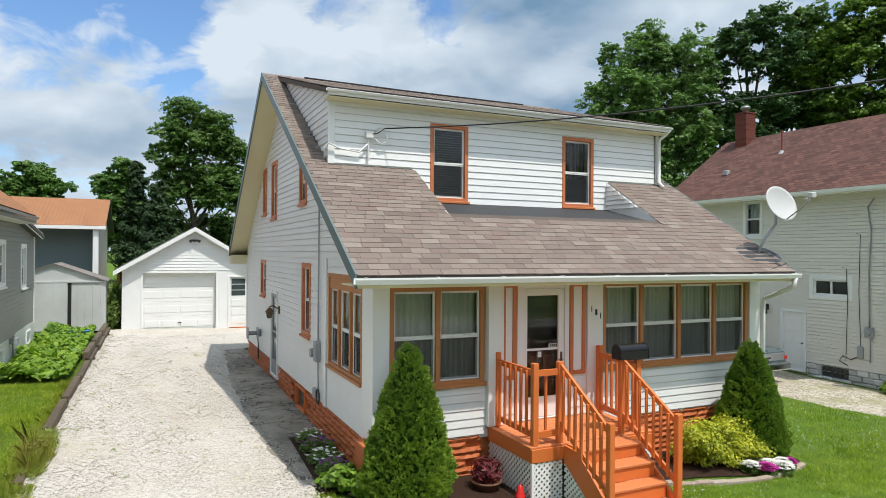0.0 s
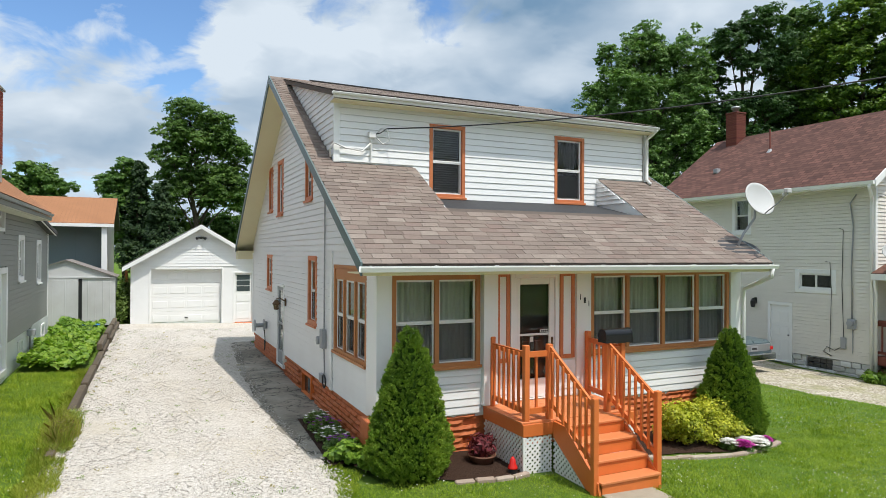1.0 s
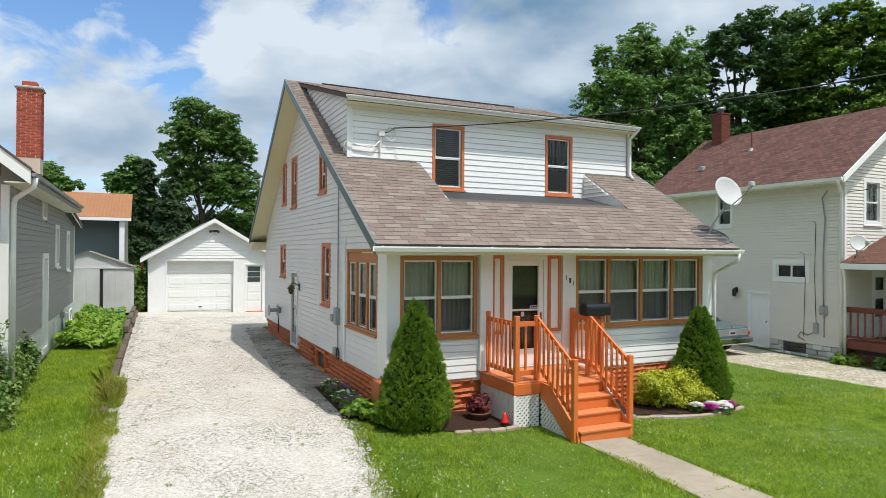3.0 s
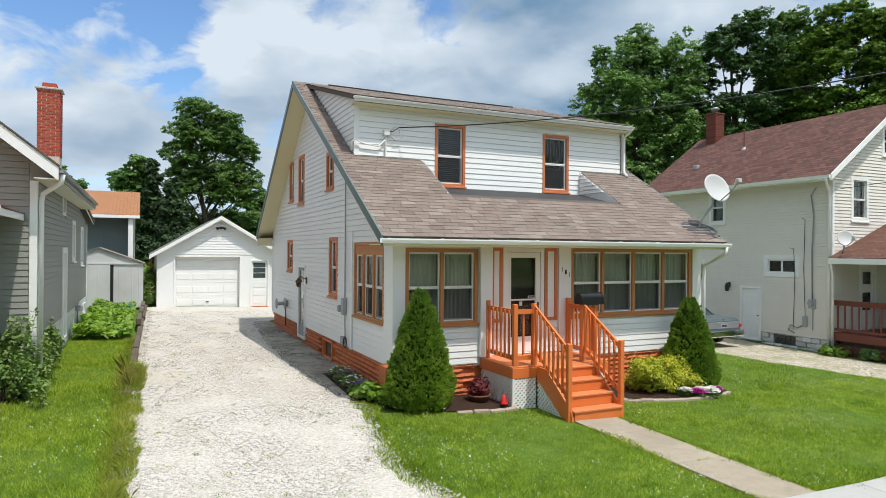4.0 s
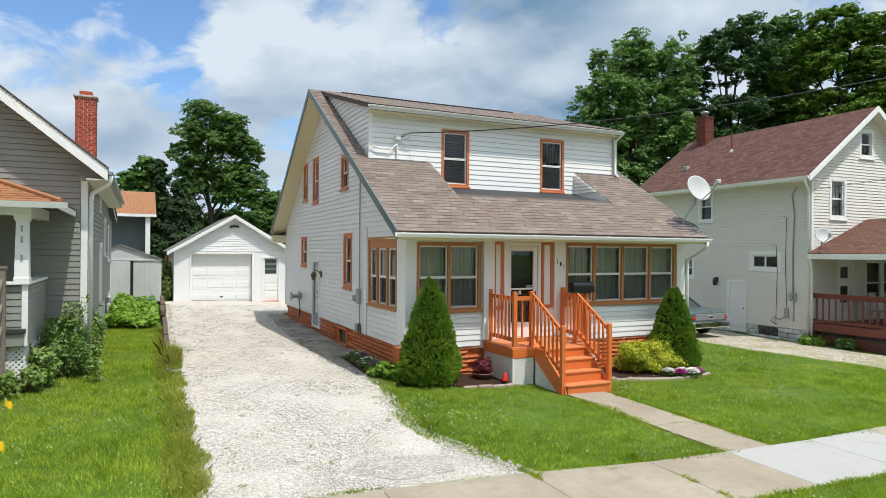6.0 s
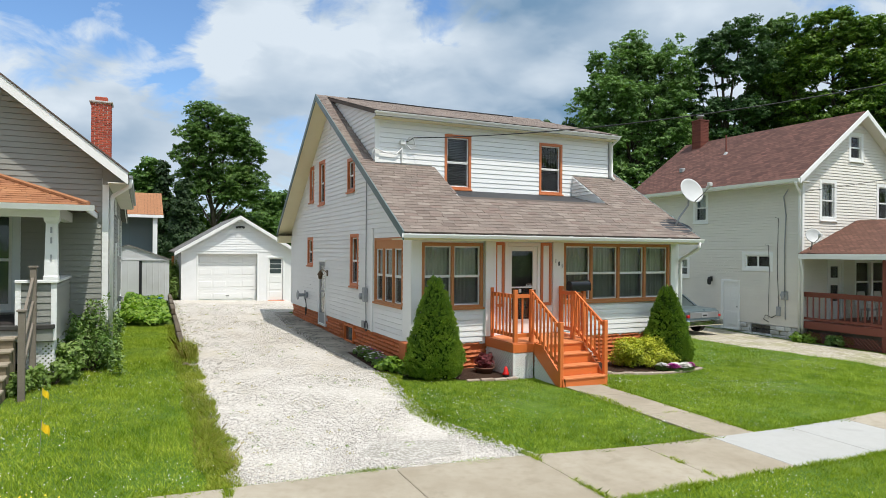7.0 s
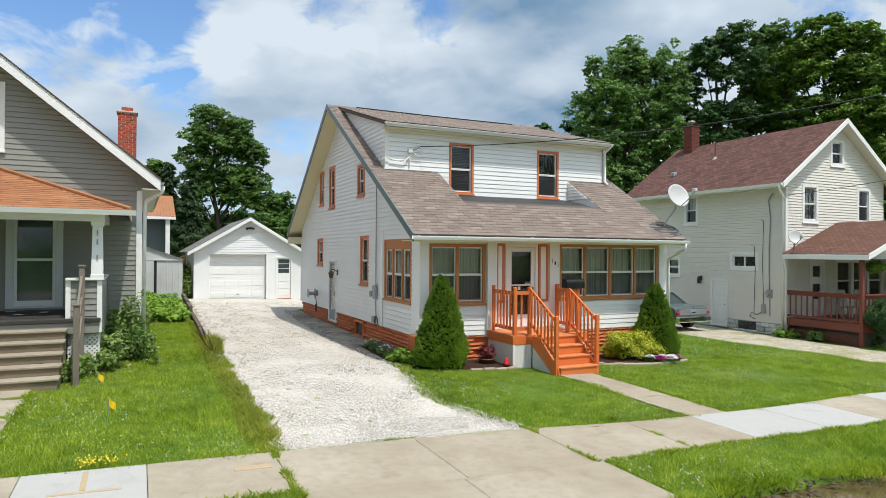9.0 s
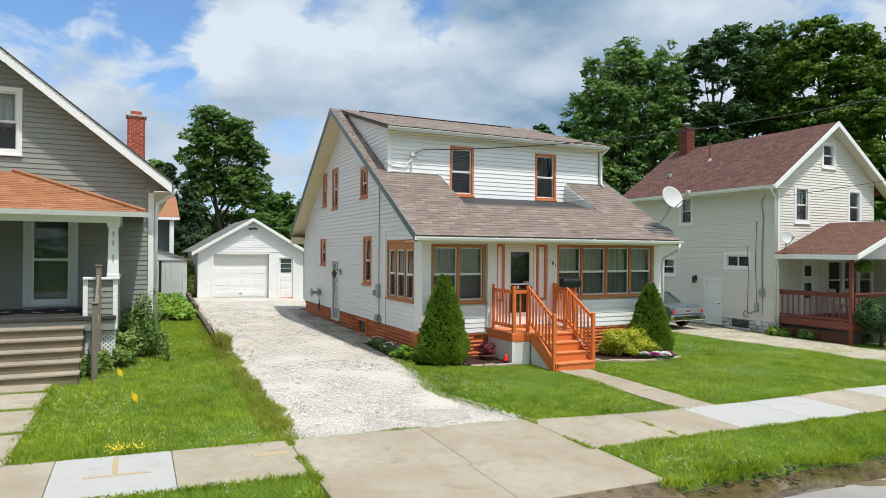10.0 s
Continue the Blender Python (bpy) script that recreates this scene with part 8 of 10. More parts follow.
for k, (x, y) in enumerate(((18.6, 1.3), (19.4, 1.2))):
    ch = thing("porch_chair", "pale high-backed porch chair", "chair", (x, y, QZ), group="porch chairs")
    CH = plain("pale_chair_plastic", (0.42, 0.40, 0.36), 0.6) if k == 0 else bpy.data.materials["pale_chair_plastic"]
    part("seat", Geo().cbox(x - 0.25, x + 0.25, y - 0.25, y + 0.25, QZ + 0.38, QZ + 0.43, 0.015), CH, ch)
    part("backrest", Geo().hexa([(x - 0.25, y + 0.22, QZ + 0.43), (x + 0.25, y + 0.22, QZ + 0.43), (x + 0.25, y + 0.26, QZ + 0.43), (x - 0.25, y + 0.26, QZ + 0.43), (x - 0.2, y + 0.34, QZ + 1.05), (x + 0.2, y + 0.34, QZ + 1.05), (x + 0.2, y + 0.38, QZ + 1.05), (x - 0.2, y + 0.38, QZ + 1.05)]), CH, ch)
    for sx in (-0.21, 0.21):
        for sy in (-0.21, 0.21):
            part("leg", Geo().cbox(x + sx - 0.02, x + sx + 0.02, y + sy - 0.02, y + sy + 0.02, QZ, QZ + 0.38, 0.004), CH, ch)


def dish(name, label, base, centre, face, rad, mat, arm_mat, arm=True, foot=True):
    """A satellite dish: shallow bowl, curved mast, feed arm with its head."""
    base, centre, face = Vector(base), Vector(centre), Vector(face).normalized()
    d = thing(name, label, "satellite dish", base)
    turn = face.to_track_quat("Z", "Y").to_matrix().to_4x4()
    prof = []
    for k in range(9):
        r = rad * k / 8
        prof.append((max(r, 0.002), 0.18 * r * r / rad - 0.02))
    back_prof = [(p[0] * 1.0 + (0.006 if i == 8 else 0), p[1] - 0.012) for i, p in enumerate(prof)][::-1]
    part("reflector", Geo().lathe(prof + back_prof, centre, 40, turn), mat, d, smooth=True)
    hub = centre - face * 0.10
    part("bracket", Geo().tube([centre - face * 0.03, hub], 0.05, 10), arm_mat, d)
    part("mast", Geo().tube([hub + Vector((0, 0, 0.04)), hub - Vector((0, 0, 0.22)), hub - Vector((0.01, 0, 0.34)), base + (hub - base) * 0.30 + Vector((0, 0, -0.02)), base + Vector((0, 0, 0.03))], 0.026, 10), arm_mat, d, smooth=True)
    if arm:
        low = centre - (turn @ Vector((0, rad * 0.95, 0))) if (turn @ Vector((0, 1, 0))).z > 0 else centre + (turn @ Vector((0, rad * 0.95, 0)))
        head = centre + face * rad * 2.1 + Vector((0, 0, -0.20))
        part("feed_arm", Geo().tube([low, low * 0.4 + head * 0.6 - Vector((0, 0, 0.03)), head], 0.014, 8), arm_mat, d)
        hd = part("feed_head", Geo().tube([head - face * 0.01, head - face * 0.10], 0.035, 12, r1=0.045), mat, d)
        part("feed_box", Geo().cbox(head.x - 0.06, head.x + 0.06, head.y - 0.05, head.y + 0.05, head.z - 0.01, head.z + 0.09, 0.015), mat, hd)
    return d


dish("satellite_dish", "small pale satellite dish on the porch roof", (16.15, 1.9, 2.92), (15.85, 1.60, 3.42), (-0.45, -0.75, 0.30), 0.26, DISH_GREY, STEEL)

# ---- parked car ----


def car(at, turn):
    """A long sedan with its tail towards the street: built along +y with the tail at y = 0."""
    c = thing("parked_car", "grey-blue older sedan parked on the gravel", "car", (0, 0, 0))
    W = 0.88
    body_line = [(0.02, 0.42), (0.0, 0.62), (0.04, 0.88), (0.16, 0.95), (1.05, 0.985), (3.45, 0.97), (4.85, 0.88), (4.98, 0.70), (4.96, 0.40), (4.3, 0.26), (0.8, 0.26)]
    g = Geo()
    rings = []
    for x, k in ((-W, 0.93), (-W * 0.9, 1.0), (W * 0.9, 1.0), (W, 0.93)):
        ring = []
        for y, z in body_line:
            yy = 2.5 + (y - 2.5) * (0.985 if k < 1 else 1.0)
            ring.append((x, yy, 0.26 + (z - 0.26) * (0.94 if k < 1 else 1.0)))
        rings.append(ring)
    m = len(body_line)
    g.v = [p for r in rings for p in r]
    for r in range(3):
        for i in range(m):
            j = (i + 1) % m
            g.f.append((r * m + i, (r + 1) * m + i, (r + 1) * m + j, r * m + j))
    g.f.append(tuple(range(m)))
    g.f.append(tuple(range(3 * m, 4 * m))[::-1])
    part("body", g, CAR_PAINT, c, smooth=False)
    cab = Geo().hexa([(-0.76, 0.98, 0.97), (0.76, 0.98, 0.97), (0.76, 3.45, 0.96), (-0.76, 3.45, 0.96), (-0.60, 1.60, 1.40), (0.60, 1.60, 1.40), (0.60, 2.75, 1.42), (-0.60, 2.75, 1.42)])
    part("glasshouse", cab, CAR_GLASS, c, "dark tinted windows")
    part("car_roof", Geo().hexa([(-0.63, 1.52, 1.385), (0.63, 1.52, 1.385), (0.63, 2.85, 1.395), (-0.63, 2.85, 1.395), (-0.56, 1.62, 1.43), (0.56, 1.62, 1.43), (0.56, 2.75, 1.44), (-0.56, 2.75, 1.44)]), CAR_PAINT, c)
    for s in (-1, 1):
        part("rear_pillar", Geo().hexa([(s * 0.775, 0.95, 0.97), (s * 0.66, 0.93, 0.97), (s * 0.66, 1.22, 0.98), (s * 0.775, 1.35, 0.97), (s * 0.625, 1.52, 1.40), (s * 0.53, 1.51, 1.40), (s * 0.53, 1.72, 1.41), (s * 0.625, 1.80, 1.41)]), CAR_PAINT, c)
        part("tail_light", Geo().cbox(s * 0.80 - 0.07, s * 0.80 + 0.07, -0.016, 0.05, 0.66, 0.76, 0.01), TAIL_RED, c, "red tail light")
        part("side_trim", Geo().cbox(s * 0.885 - 0.012, s * 0.885 + 0.012, 0.3, 4.6, 0.55, 0.60, 0.004), CHROME, c)
    part("tail_panel", Geo().cbox(-0.74, 0.74, -0.012, 0.03, 0.64, 0.85, 0.008), STEEL, c)
    plate = part("plate", Geo().cbox(-0.16, 0.16, -0.03, -0.013, 0.66, 0.80, 0.004), plain("blank_plate", (0.35, 0.36, 0.38), 0.5), c)
    part("plate_bar", Geo().box(-0.11, 0.11, -0.034, -0.031, 0.70, 0.76), CABLE, plate)
    part("bumper", Geo().cbox(-0.90, 0.90, -0.12, 0.06, 0.36, 0.58, 0.035), CHROME, c, "chrome rear bumper")
    part("front_bumper", Geo().cbox(-0.90, 0.90, 4.92, 5.06, 0.40, 0.56, 0.03), CHROME, c)
    for s in (-1, 1):
        for y in (0.98, 3.98):
            wh = part("wheel", Geo().tube([(s * 0.66, y, 0.31), (s * 0.86, y, 0.31)], 0.31, 20), RUBBER, c)
            part("rim", Geo().tube([(s * 0.862, y, 0.31), (s * 0.872, y, 0.31)], 0.19, 16), STEEL, wh)
    c.matrix_basis = Matrix.Translation(at) @ Matrix.Rotation(radians(turn), 4, "Z")


car((13.3, 4.05, G(13.1, 5)), 2)
bn = thing("trash_can", "dark plastic bin beyond the car", "bin", (14.9, 8.6, G(14.9, 8.6)))
part("bin_body", Geo().lathe([(0.26, G(14.9, 8.6)), (0.32, G(14.9, 8.6) + 0.95), (0.34, G(14.9, 8.6) + 0.97), (0.34, G(14.9, 8.6) + 1.02)], (14.9, 8.6, 0), 16), BLACK, bn, smooth=True)
part("lid", Geo().lathe([(0.35, G(14.9, 8.6) + 1.02), (0.30, G(14.9, 8.6) + 1.10), (0.1, G(14.9, 8.6) + 1.14)], (14.9, 8.6, 0), 16), BLACK, bn, smooth=True)

# ---- dish, wires and fittings of the white house ----
fx, fy = 7.50, -0.30
dish("satellite_dish", "large pale satellite dish on the roof corner", (fx, fy, roof_z(fy) + 0.02), (7.86, -0.48, 4.44), (-0.08, -0.91, 0.36), 0.35, DISH_GREY, GREY_PLASTIC)
# dark ellipse laid on the shingles as the dish's painted shadow
shadow_disc = Geo()
for k in range(20):
    a = 2 * math.pi * k / 20
    yy = fy + 0.30 * math.sin(a)
    shadow_disc.v.append((fx + 0.02 + 0.50 * math.cos(a), yy, roof_z(yy) + 0.022))
shadow_disc.f.append(tuple(range(20)))
part("roof_patch", shadow_disc, MEMBRANE, house, "flat dark ellipse standing in for the dish's shadow")
part("dish_cable", Geo().tube([(fx + 0.1, fy, 3.45), (fx + 0.35, fy + 0.1, 3.55), (fx + 0.28, fy - 0.1, 3.40), (fx + 0.38, fy - 0.3, roof_z(fy - 0.3) + 0.03), (fx - 0.3, EAVE_Y + 0.03, EAVE_Z + 0.03)], 0.008, 6), CABLE, house, smooth=True)


def sag(a, b, drop, n=24):
    a, b = Vector(a), Vector(b)
    return [a + (b - a) * (k / n) - Vector((0, 0, drop * 4 * (k / n) * (1 - k / n))) for k in range(n + 1)]


wire = thing("service_wire", "black overhead service wire to the house", "wire", (0.9, 2.25, 5.7))
part("wire", Geo().tube(sag((0.92, 2.22, 5.72), (17.26, -16.5, 9.8), 1.35), 0.012, 6), CABLE, wire, smooth=True)
wire2 = thing("service_wire", "thin overhead wire to the cream house", "wire", (16.2, 2.2, 5.3))
part("wire", Geo().tube(sag((16.3, EFY - 0.05, 5.05), (27, -9, 8.4), 0.35), 0.010, 6), CABLE, wire2, smooth=True)
mast = thing("service_mast", "white service entrance fitting with looped cables", "cable fitting", (0.63, 2.25, 5.5))
part("conduit", Geo().tube([(0.62, 2.25, 5.10), (0.62, 2.25, 5.62)], 0.02, 8), WHITE_CABLE, mast)
part("box", Geo().cbox(0.56, 0.70, 2.19, 2.29, 5.52, 5.64, 0.01), WHITE_CABLE, mast)
part("white_cable", Geo().tube([(0.60, 2.24, 5.42), (0.45, 2.24, 5.26), (0.1, 2.24, 5.30), (-0.12, 2.22, 5.38), (-0.17, 2.30, 5.30), (-0.16, 2.32, 5.12)], 0.016, 6), WHITE_CABLE, mast, smooth=True)
part("white_cable", Geo().tube([(0.66, 2.24, 5.52), (0.80, 2.22, 5.72), (0.92, 2.20, 5.70), (0.98, 2.22, 5.50), (0.85, 2.23, 5.42), (0.70, 2.24, 5.55)], 0.013, 6), WHITE_CABLE, mast, smooth=True)
part("black_cable", Geo().tube([(0.92, 2.20, 5.72), (0.78, 2.20, 5.62), (0.70, 2.20, 5.60)], 0.010, 6), CABLE, mast, smooth=True)

cond = thing("meter_box", "grey electric meter box with conduit on the side wall", "meter box", (-0.05, 3.15, 1.6))
part("box", left.slab(Geo(), 3.02, 3.22, 1.42, 1.80, 0.026, 0.12, 0.01), GREY_PLASTIC, cond)
part("dial", Geo().tube([(-0.03, 3.36, 1.55), (-0.14, 3.36, 1.55)], 0.085, 14), GREY_PLASTIC, cond)
part("conduit", Geo().tube([(-0.055, 3.10, 1.80), (-0.055, 3.10, 5.35)], 0.016, 8), GREY_PLASTIC, cond)
part("conduit", Geo().tube([(-0.055, 3.10, 1.42), (-0.055, 3.06, 0.95), (-0.06, 3.2, 0.75)], 0.014, 8), GREY_PLASTIC, cond)
part("coil", Geo().tube([(-0.09, 2.95 + 0.11 * math.cos(a * 0.5), 0.80 + 0.13 * math.sin(a * 0.5)) for a in range(14)], 0.014, 6), CABLE, cond, smooth=True)
part("junction_box", left.slab(Geo(), 3.12, 3.34, 0.72, 0.90, 0.026, 0.10, 0.01), GREY_PLASTIC, cond)
lan = thing("wall_lantern", "weathered brass wall lantern beside the side door", "wall lantern", (-0.05, 7.1, 2.05))
part("back_plate", left.slab(Geo(), 7.02, 7.14, 1.95, 2.15, 0.026, 0.05, 0.01), BRASS, lan)
part("arm", Geo().tube([(-0.05, 7.08, 2.08), (-0.18, 7.08, 2.16), (-0.26, 7.08, 2.14)], 0.015, 8), BRASS, lan)
part("lantern", Geo().lathe([(0.04, 1.86), (0.065, 1.89), (0.075, 1.99), (0.11, 2.01), (0.03, 2.12)], (-0.26, 7.08, 0), 6), BRASS, lan)
part("glass", Geo().lathe([(0.067, 1.895), (0.077, 1.985)], (-0.26, 7.08, 0), 6), GLASS, lan)
hr = thing("hose_reel", "grey wall-mounted hose reel", "hose reel", (-0.05, 9.8, 1.15))
for x in (-0.10, -0.36):
    part("flange", Geo().tube([(x, 9.84, 1.18), (x - 0.02, 9.84, 1.18)], 0.17, 18), GREY_PLASTIC, hr)
part("drum", Geo().tube([(-0.10, 9.84, 1.18), (-0.36, 9.84, 1.18)], 0.06, 14), GREY_PLASTIC, hr)
part("bracket", left.slab(Geo(), 9.78, 9.90, 1.08, 1.28, 0.026, 0.10, 0.008), STEEL, hr)
part("hose", Geo().tube([(-0.12, 9.7, 1.05), (-0.10, 9.64, 0.7), (-0.12, 9.60, 0.52), (-0.10, 9.74, 0.45), (-0.10, 9.80, 0.75)], 0.014, 6), RUBBER, hr, smooth=True)
part("gable_vent", left.slab(Geo(), 6.80, 7.02, 6.62, 6.88, 0.026, 0.05, 0.006), WHITE_TRIM, house)

# ---- plants ----


def unit(v):
    return v / np.maximum(1e-9, np.linalg.norm(v, axis=-1, keepdims=True))


def leaf_quads(centres, normals, length, width, rng):
    """Diamond leaves at centres, facing roughly along normals, with a crease down the middle."""
    n = len(centres)
    nn = unit(normals + rng.normal(0, 0.45, (n, 3)))
    t = unit(np.cross(nn, rng.normal(0, 1, (n, 3))))
    b = np.cross(nn, t)
    L, W = np.asarray(length).reshape(-1, 1) * np.ones((n, 1)), np.asarray(width).reshape(-1, 1) * np.ones((n, 1))
    v = np.stack([centres - t * L / 2, centres + b * W / 2 + nn * W * 0.15, centres + t * L / 2, centres - b * W / 2 + nn * W * 0.15], 1)
    return v


def leaf_tris(centres, normals, size, rng):
    n = len(centres)
    nn = unit(normals + rng.normal(0, 0.45, (n, 3)))
    t = unit(np.cross(nn, rng.normal(0, 1, (n, 3))))
    b = np.cross(nn, t)
    L = np.asarray(size).reshape(-1, 1)
    return np.stack([centres - t * L * 0.5 + b * L * 0.42, centres - t * L * 0.5 - b * L * 0.42, centres + t * L * 0.6], 1)


def tree(name, at, label, leaf_mat, lobes, leaf=0.16, fill=1.0, trunk=0.35, lean=(1.0, 0.0), seed=0, droop=0.45, upright=0.0):
    """A trunk, limbs into every lobe of the crown, and a crown of leafy sprays.
    lobes: (sideways, height, half width, half height) along the direction lean; sprays lie on their outsides."""
    rng = np.random.default_rng(seed)
    x, y = at
    z0 = G(x, y)
    t = thing(name, label, "tree", (x, y, z0))
    top = max(l[1] for l in lobes)
    path = [Vector((x, y, z0 - 0.2)), Vector((x + rng.normal(0, .1), y, z0 + top * 0.25)), Vector((x + rng.normal(0, .25), y + rng.normal(0, .25), z0 + top * 0.6)), Vector((x + rng.normal(0, .3), y, z0 + top))]
    part("trunk", Geo().tube(path, trunk, 10, r1=trunk * 0.2), BARK, t, smooth=True)
    centres, radii = [], []
    for sx, zc, rx, rz in lobes:
        c = np.array([x + lean[0] * sx, y + lean[1] * sx + rng.normal(0, 0.25 * rx), z0 + zc])
        s = Vector((x, y, z0 + max(top * 0.18, zc * 0.62 - abs(sx) * 0.3)))
        e = Vector(c)
        mid = s.lerp(e, 0.5) + Vector((0, 0, 0.05 * (e - s).length))
        part("limb", Geo().tube([s, mid, e], trunk * 0.32, 6, r1=trunk * 0.07), BARK, t, smooth=True)
        rx, rz = rx * 1.22 + 0.1, rz * 1.35 + 0.1
        n = max(8, int(fill * 8.0 * rx ** 1.3 * rz ** 0.7))
        d = unit(rng.normal(0, 1, (n, 3)) + np.array([0, 0, 0.12]))
        q = rng.uniform(0.25, 1.0, (n, 1)) ** 0.6
        pos = c + d * q * np.array([rx, rx, rz]) * 0.9
        centres.append(pos)
        radii.append(rng.uniform(0.36, 0.80, n) * min(1.0, 0.45 + 0.28 * rx))
        twig = Geo()
        for k in range(0, n, 3):
            twig.tube([tuple(mid.lerp(e, 0.6)), tuple(pos[k])], trunk * 0.07, 4, r1=0.012)
        part("limb", twig, BARK, t)
    C, R = np.concatenate(centres), np.concatenate(radii)
    # each clump holds flat sprays of leaves, thick on top and open below
    k = np.repeat(np.arange(len(C)), 15)
    d = unit(rng.normal(0, 1, (len(k), 3)) * np.array([1, 1, 0.75]) + np.array([0, 0, 0.25]))
    sc = C[k] + d * R[k][:, None] * rng.uniform(0.45, 1.05, (len(k), 1)) * np.array([1.15, 1.15, 0.8 + upright])
    sr = R[k] * rng.uniform(0.22, 0.50, len(k))
    per = 13
    m = np.repeat(np.arange(len(sc)), per)
    a, r = rng.uniform(0, 2 * math.pi, len(m)), np.sqrt(rng.uniform(0, 1, len(m)))
    flat = np.stack([np.cos(a) * r, np.sin(a) * r, -droop * r * r + rng.normal(0, 0.14, len(m)) + upright * rng.uniform(-1, 1.6, len(m))], 1)
    pos = sc[m] + flat * sr[m][:, None]
    nrm = d[m] * 0.7 + np.array([0, -0.15, 0.8]) + rng.normal(0, 0.3, (len(m), 3))
    size = leaf * 1.28 * rng.uniform(0.65, 1.35, len(m))
    part("crown", quads_mesh("crown", leaf_tris(pos, nrm, size, rng), leaf_mat, 3), None, t, "full summer crown of green leaves")
    return t


# behind the garage
MAPLE = [(-0.7, 15.6, 1.7, 1.3), (1.9, 14.4, 1.7, 1.4), (-2.3, 13.8, 1.3, 1.1), (0.1, 13.0, 2.6, 1.6), (3.2, 12.7, 1.4, 1.1), (4.4, 12.1, 0.7, 0.5), (-2.5, 11.6, 1.4, 1.1), (3.4, 10.1, 1.8, 1.2),
         (1.1, 9.6, 2.4, 1.3), (-1.6, 9.9, 1.8, 1.2), (1.7, 8.0, 2.2, 0.9), (4.0, 8.4, 1.4, 0.8), (-2.3, 8.2, 1.4, 0.9)]
tree("maple_tree", (1.1, 55), "tall dark green maple behind the garage", LEAF_MAPLE, MAPLE, 0.135, 1.25, 0.34, seed=3)
CONIFER = [(0, 9.9, 0.45, 0.7), (0, 8.8, 0.6, 0.7), (0, 7.4, 0.9, 0.8), (0, 5.9, 1.2, 0.9), (0, 4.2, 1.5, 1.1), (0, 2.4, 1.7, 1.2)]
tree("spruce_tree", (-3.6, 52), "dark conifer with drooping boughs", LEAF_CONIFER, CONIFER, 0.13, 1.9, 0.2, seed=5, droop=1.3)
tree("spruce_tree", (-1.9, 50), "dark conifer with drooping boughs", LEAF_CONIFER, [(a, b * 0.80, c, d) for a, b, c, d in CONIFER], 0.13, 1.9, 0.2, seed=6, droop=1.3)
ROUND = [(0, 8.4, 1.2, 0.9), (-1.1, 7.2, 1.2, 1.0), (1.1, 7.0, 1.2, 1.0), (0, 5.6, 1.9, 1.3), (0, 3.4, 2.0, 1.5)]
tree("tree", (-4.9, 54), "mid-green tree at the back of the yards", LEAF_WOODS, [(a, b + 1.0, c, d) for a, b, c, d in ROUND], 0.17, 1.3, 0.2, seed=8)
WIDE = [(0, 7.6, 1.6, 1.1), (-2.0, 6.8, 1.6, 1.2), (2.0, 6.6, 1.8, 1.2), (-1.0, 5.0, 2.4, 1.4), (1.8, 4.6, 2.4, 1.5), (0, 2.6, 3.2, 1.6)]
tree("tree", (8.7, 62), "mid-green tree at the back of the yards", LEAF_WOODS, [(a, b + 0.3, c, d) for a, b, c, d in WIDE], 0.18, 1.1, 0.25, seed=11)
tree("tree", (4.6, 60), "mid-green tree at the back of the yards", LEAF_WOODS, [(a, b * 0.75, c, d) for a, b, c, d in WIDE], 0.18, 1.1, 0.25, seed=12)
tree("tree", (15.5, 66), "mid-green tree at the back of the yards", LEAF_MAPLE, [(a, b + 1.0, c, d) for a, b, c, d in WIDE], 0.18, 1.0, 0.25, seed=14)
tree("small_tree", (-1.2, 58), "bright green small tree behind the conifers", LEAF_BRIGHT, [(0, 5.8, 1.5, 1.0), (-0.8, 4.4, 1.5, 1.0), (0.8, 4.2, 1.5, 1.0), (0, 2.4, 1.8, 1.3)], 0.17, 1.1, 0.15, seed=9)
tree("round_tree", (-18, 97), "round green tree beyond the back yards", LEAF_WOODS, [(0, 12.6, 3.0, 2.0), (-2.8, 11.0, 2.6, 2.0), (2.8, 10.6, 2.6, 2.0), (0, 8.4, 4.2, 2.4), (0, 5.0, 4.0, 2.6)], 0.24, 0.7, 0.35, seed=13)
# east group
ASH = [(-4.3, 17.6, 1.6, 1.9), (-4.0, 14.8, 1.9, 1.7), (-3.0, 21.2, 1.3, 1.8), (-1.2, 22.0, 1.3, 2.0), (0.5, 22.8, 1.4, 2.0), (3.6, 22.0, 1.4, 1.9), (2.0, 21.0, 1.4, 2.0), (-1.8, 18.4, 2.4, 2.2), (1.4, 17.6, 2.6, 2.4),
       (4.2, 18.4, 1.7, 2.2), (3.8, 14.4, 2.2, 2.2), (-0.6, 13.6, 3.0, 2.2), (-2.6, 11.0, 2.2, 1.8), (1.8, 9.8, 3.0, 2.0), (0.5, 6.6, 3.0, 1.8)]
tree("ash_tree", (38.9, 36.6), "tall feathery grey-green ash tree", LEAF_ASH, ASH, 0.15, 1.1, 0.40, (0.80, -0.60), seed=21, droop=0.1, upright=0.3)
DARK_MAPLE = [(1.6, 24.6, 1.9, 1.5), (-1.5, 22.8, 2.0, 1.5), (-2.6, 19.8, 1.3, 1.0), (2.5, 21.8, 1.6, 1.4), (0.2, 20.6, 1.7, 1.0), (-1.5, 17.2, 2.0, 1.1), (2.0, 17.0, 1.8, 1.1), (0, 14.2, 2.6, 1.3), (-1.6, 11.6, 2.4, 1.4), (1.8, 11.0, 2.4, 1.4), (0, 8.0, 2.8, 1.6)]
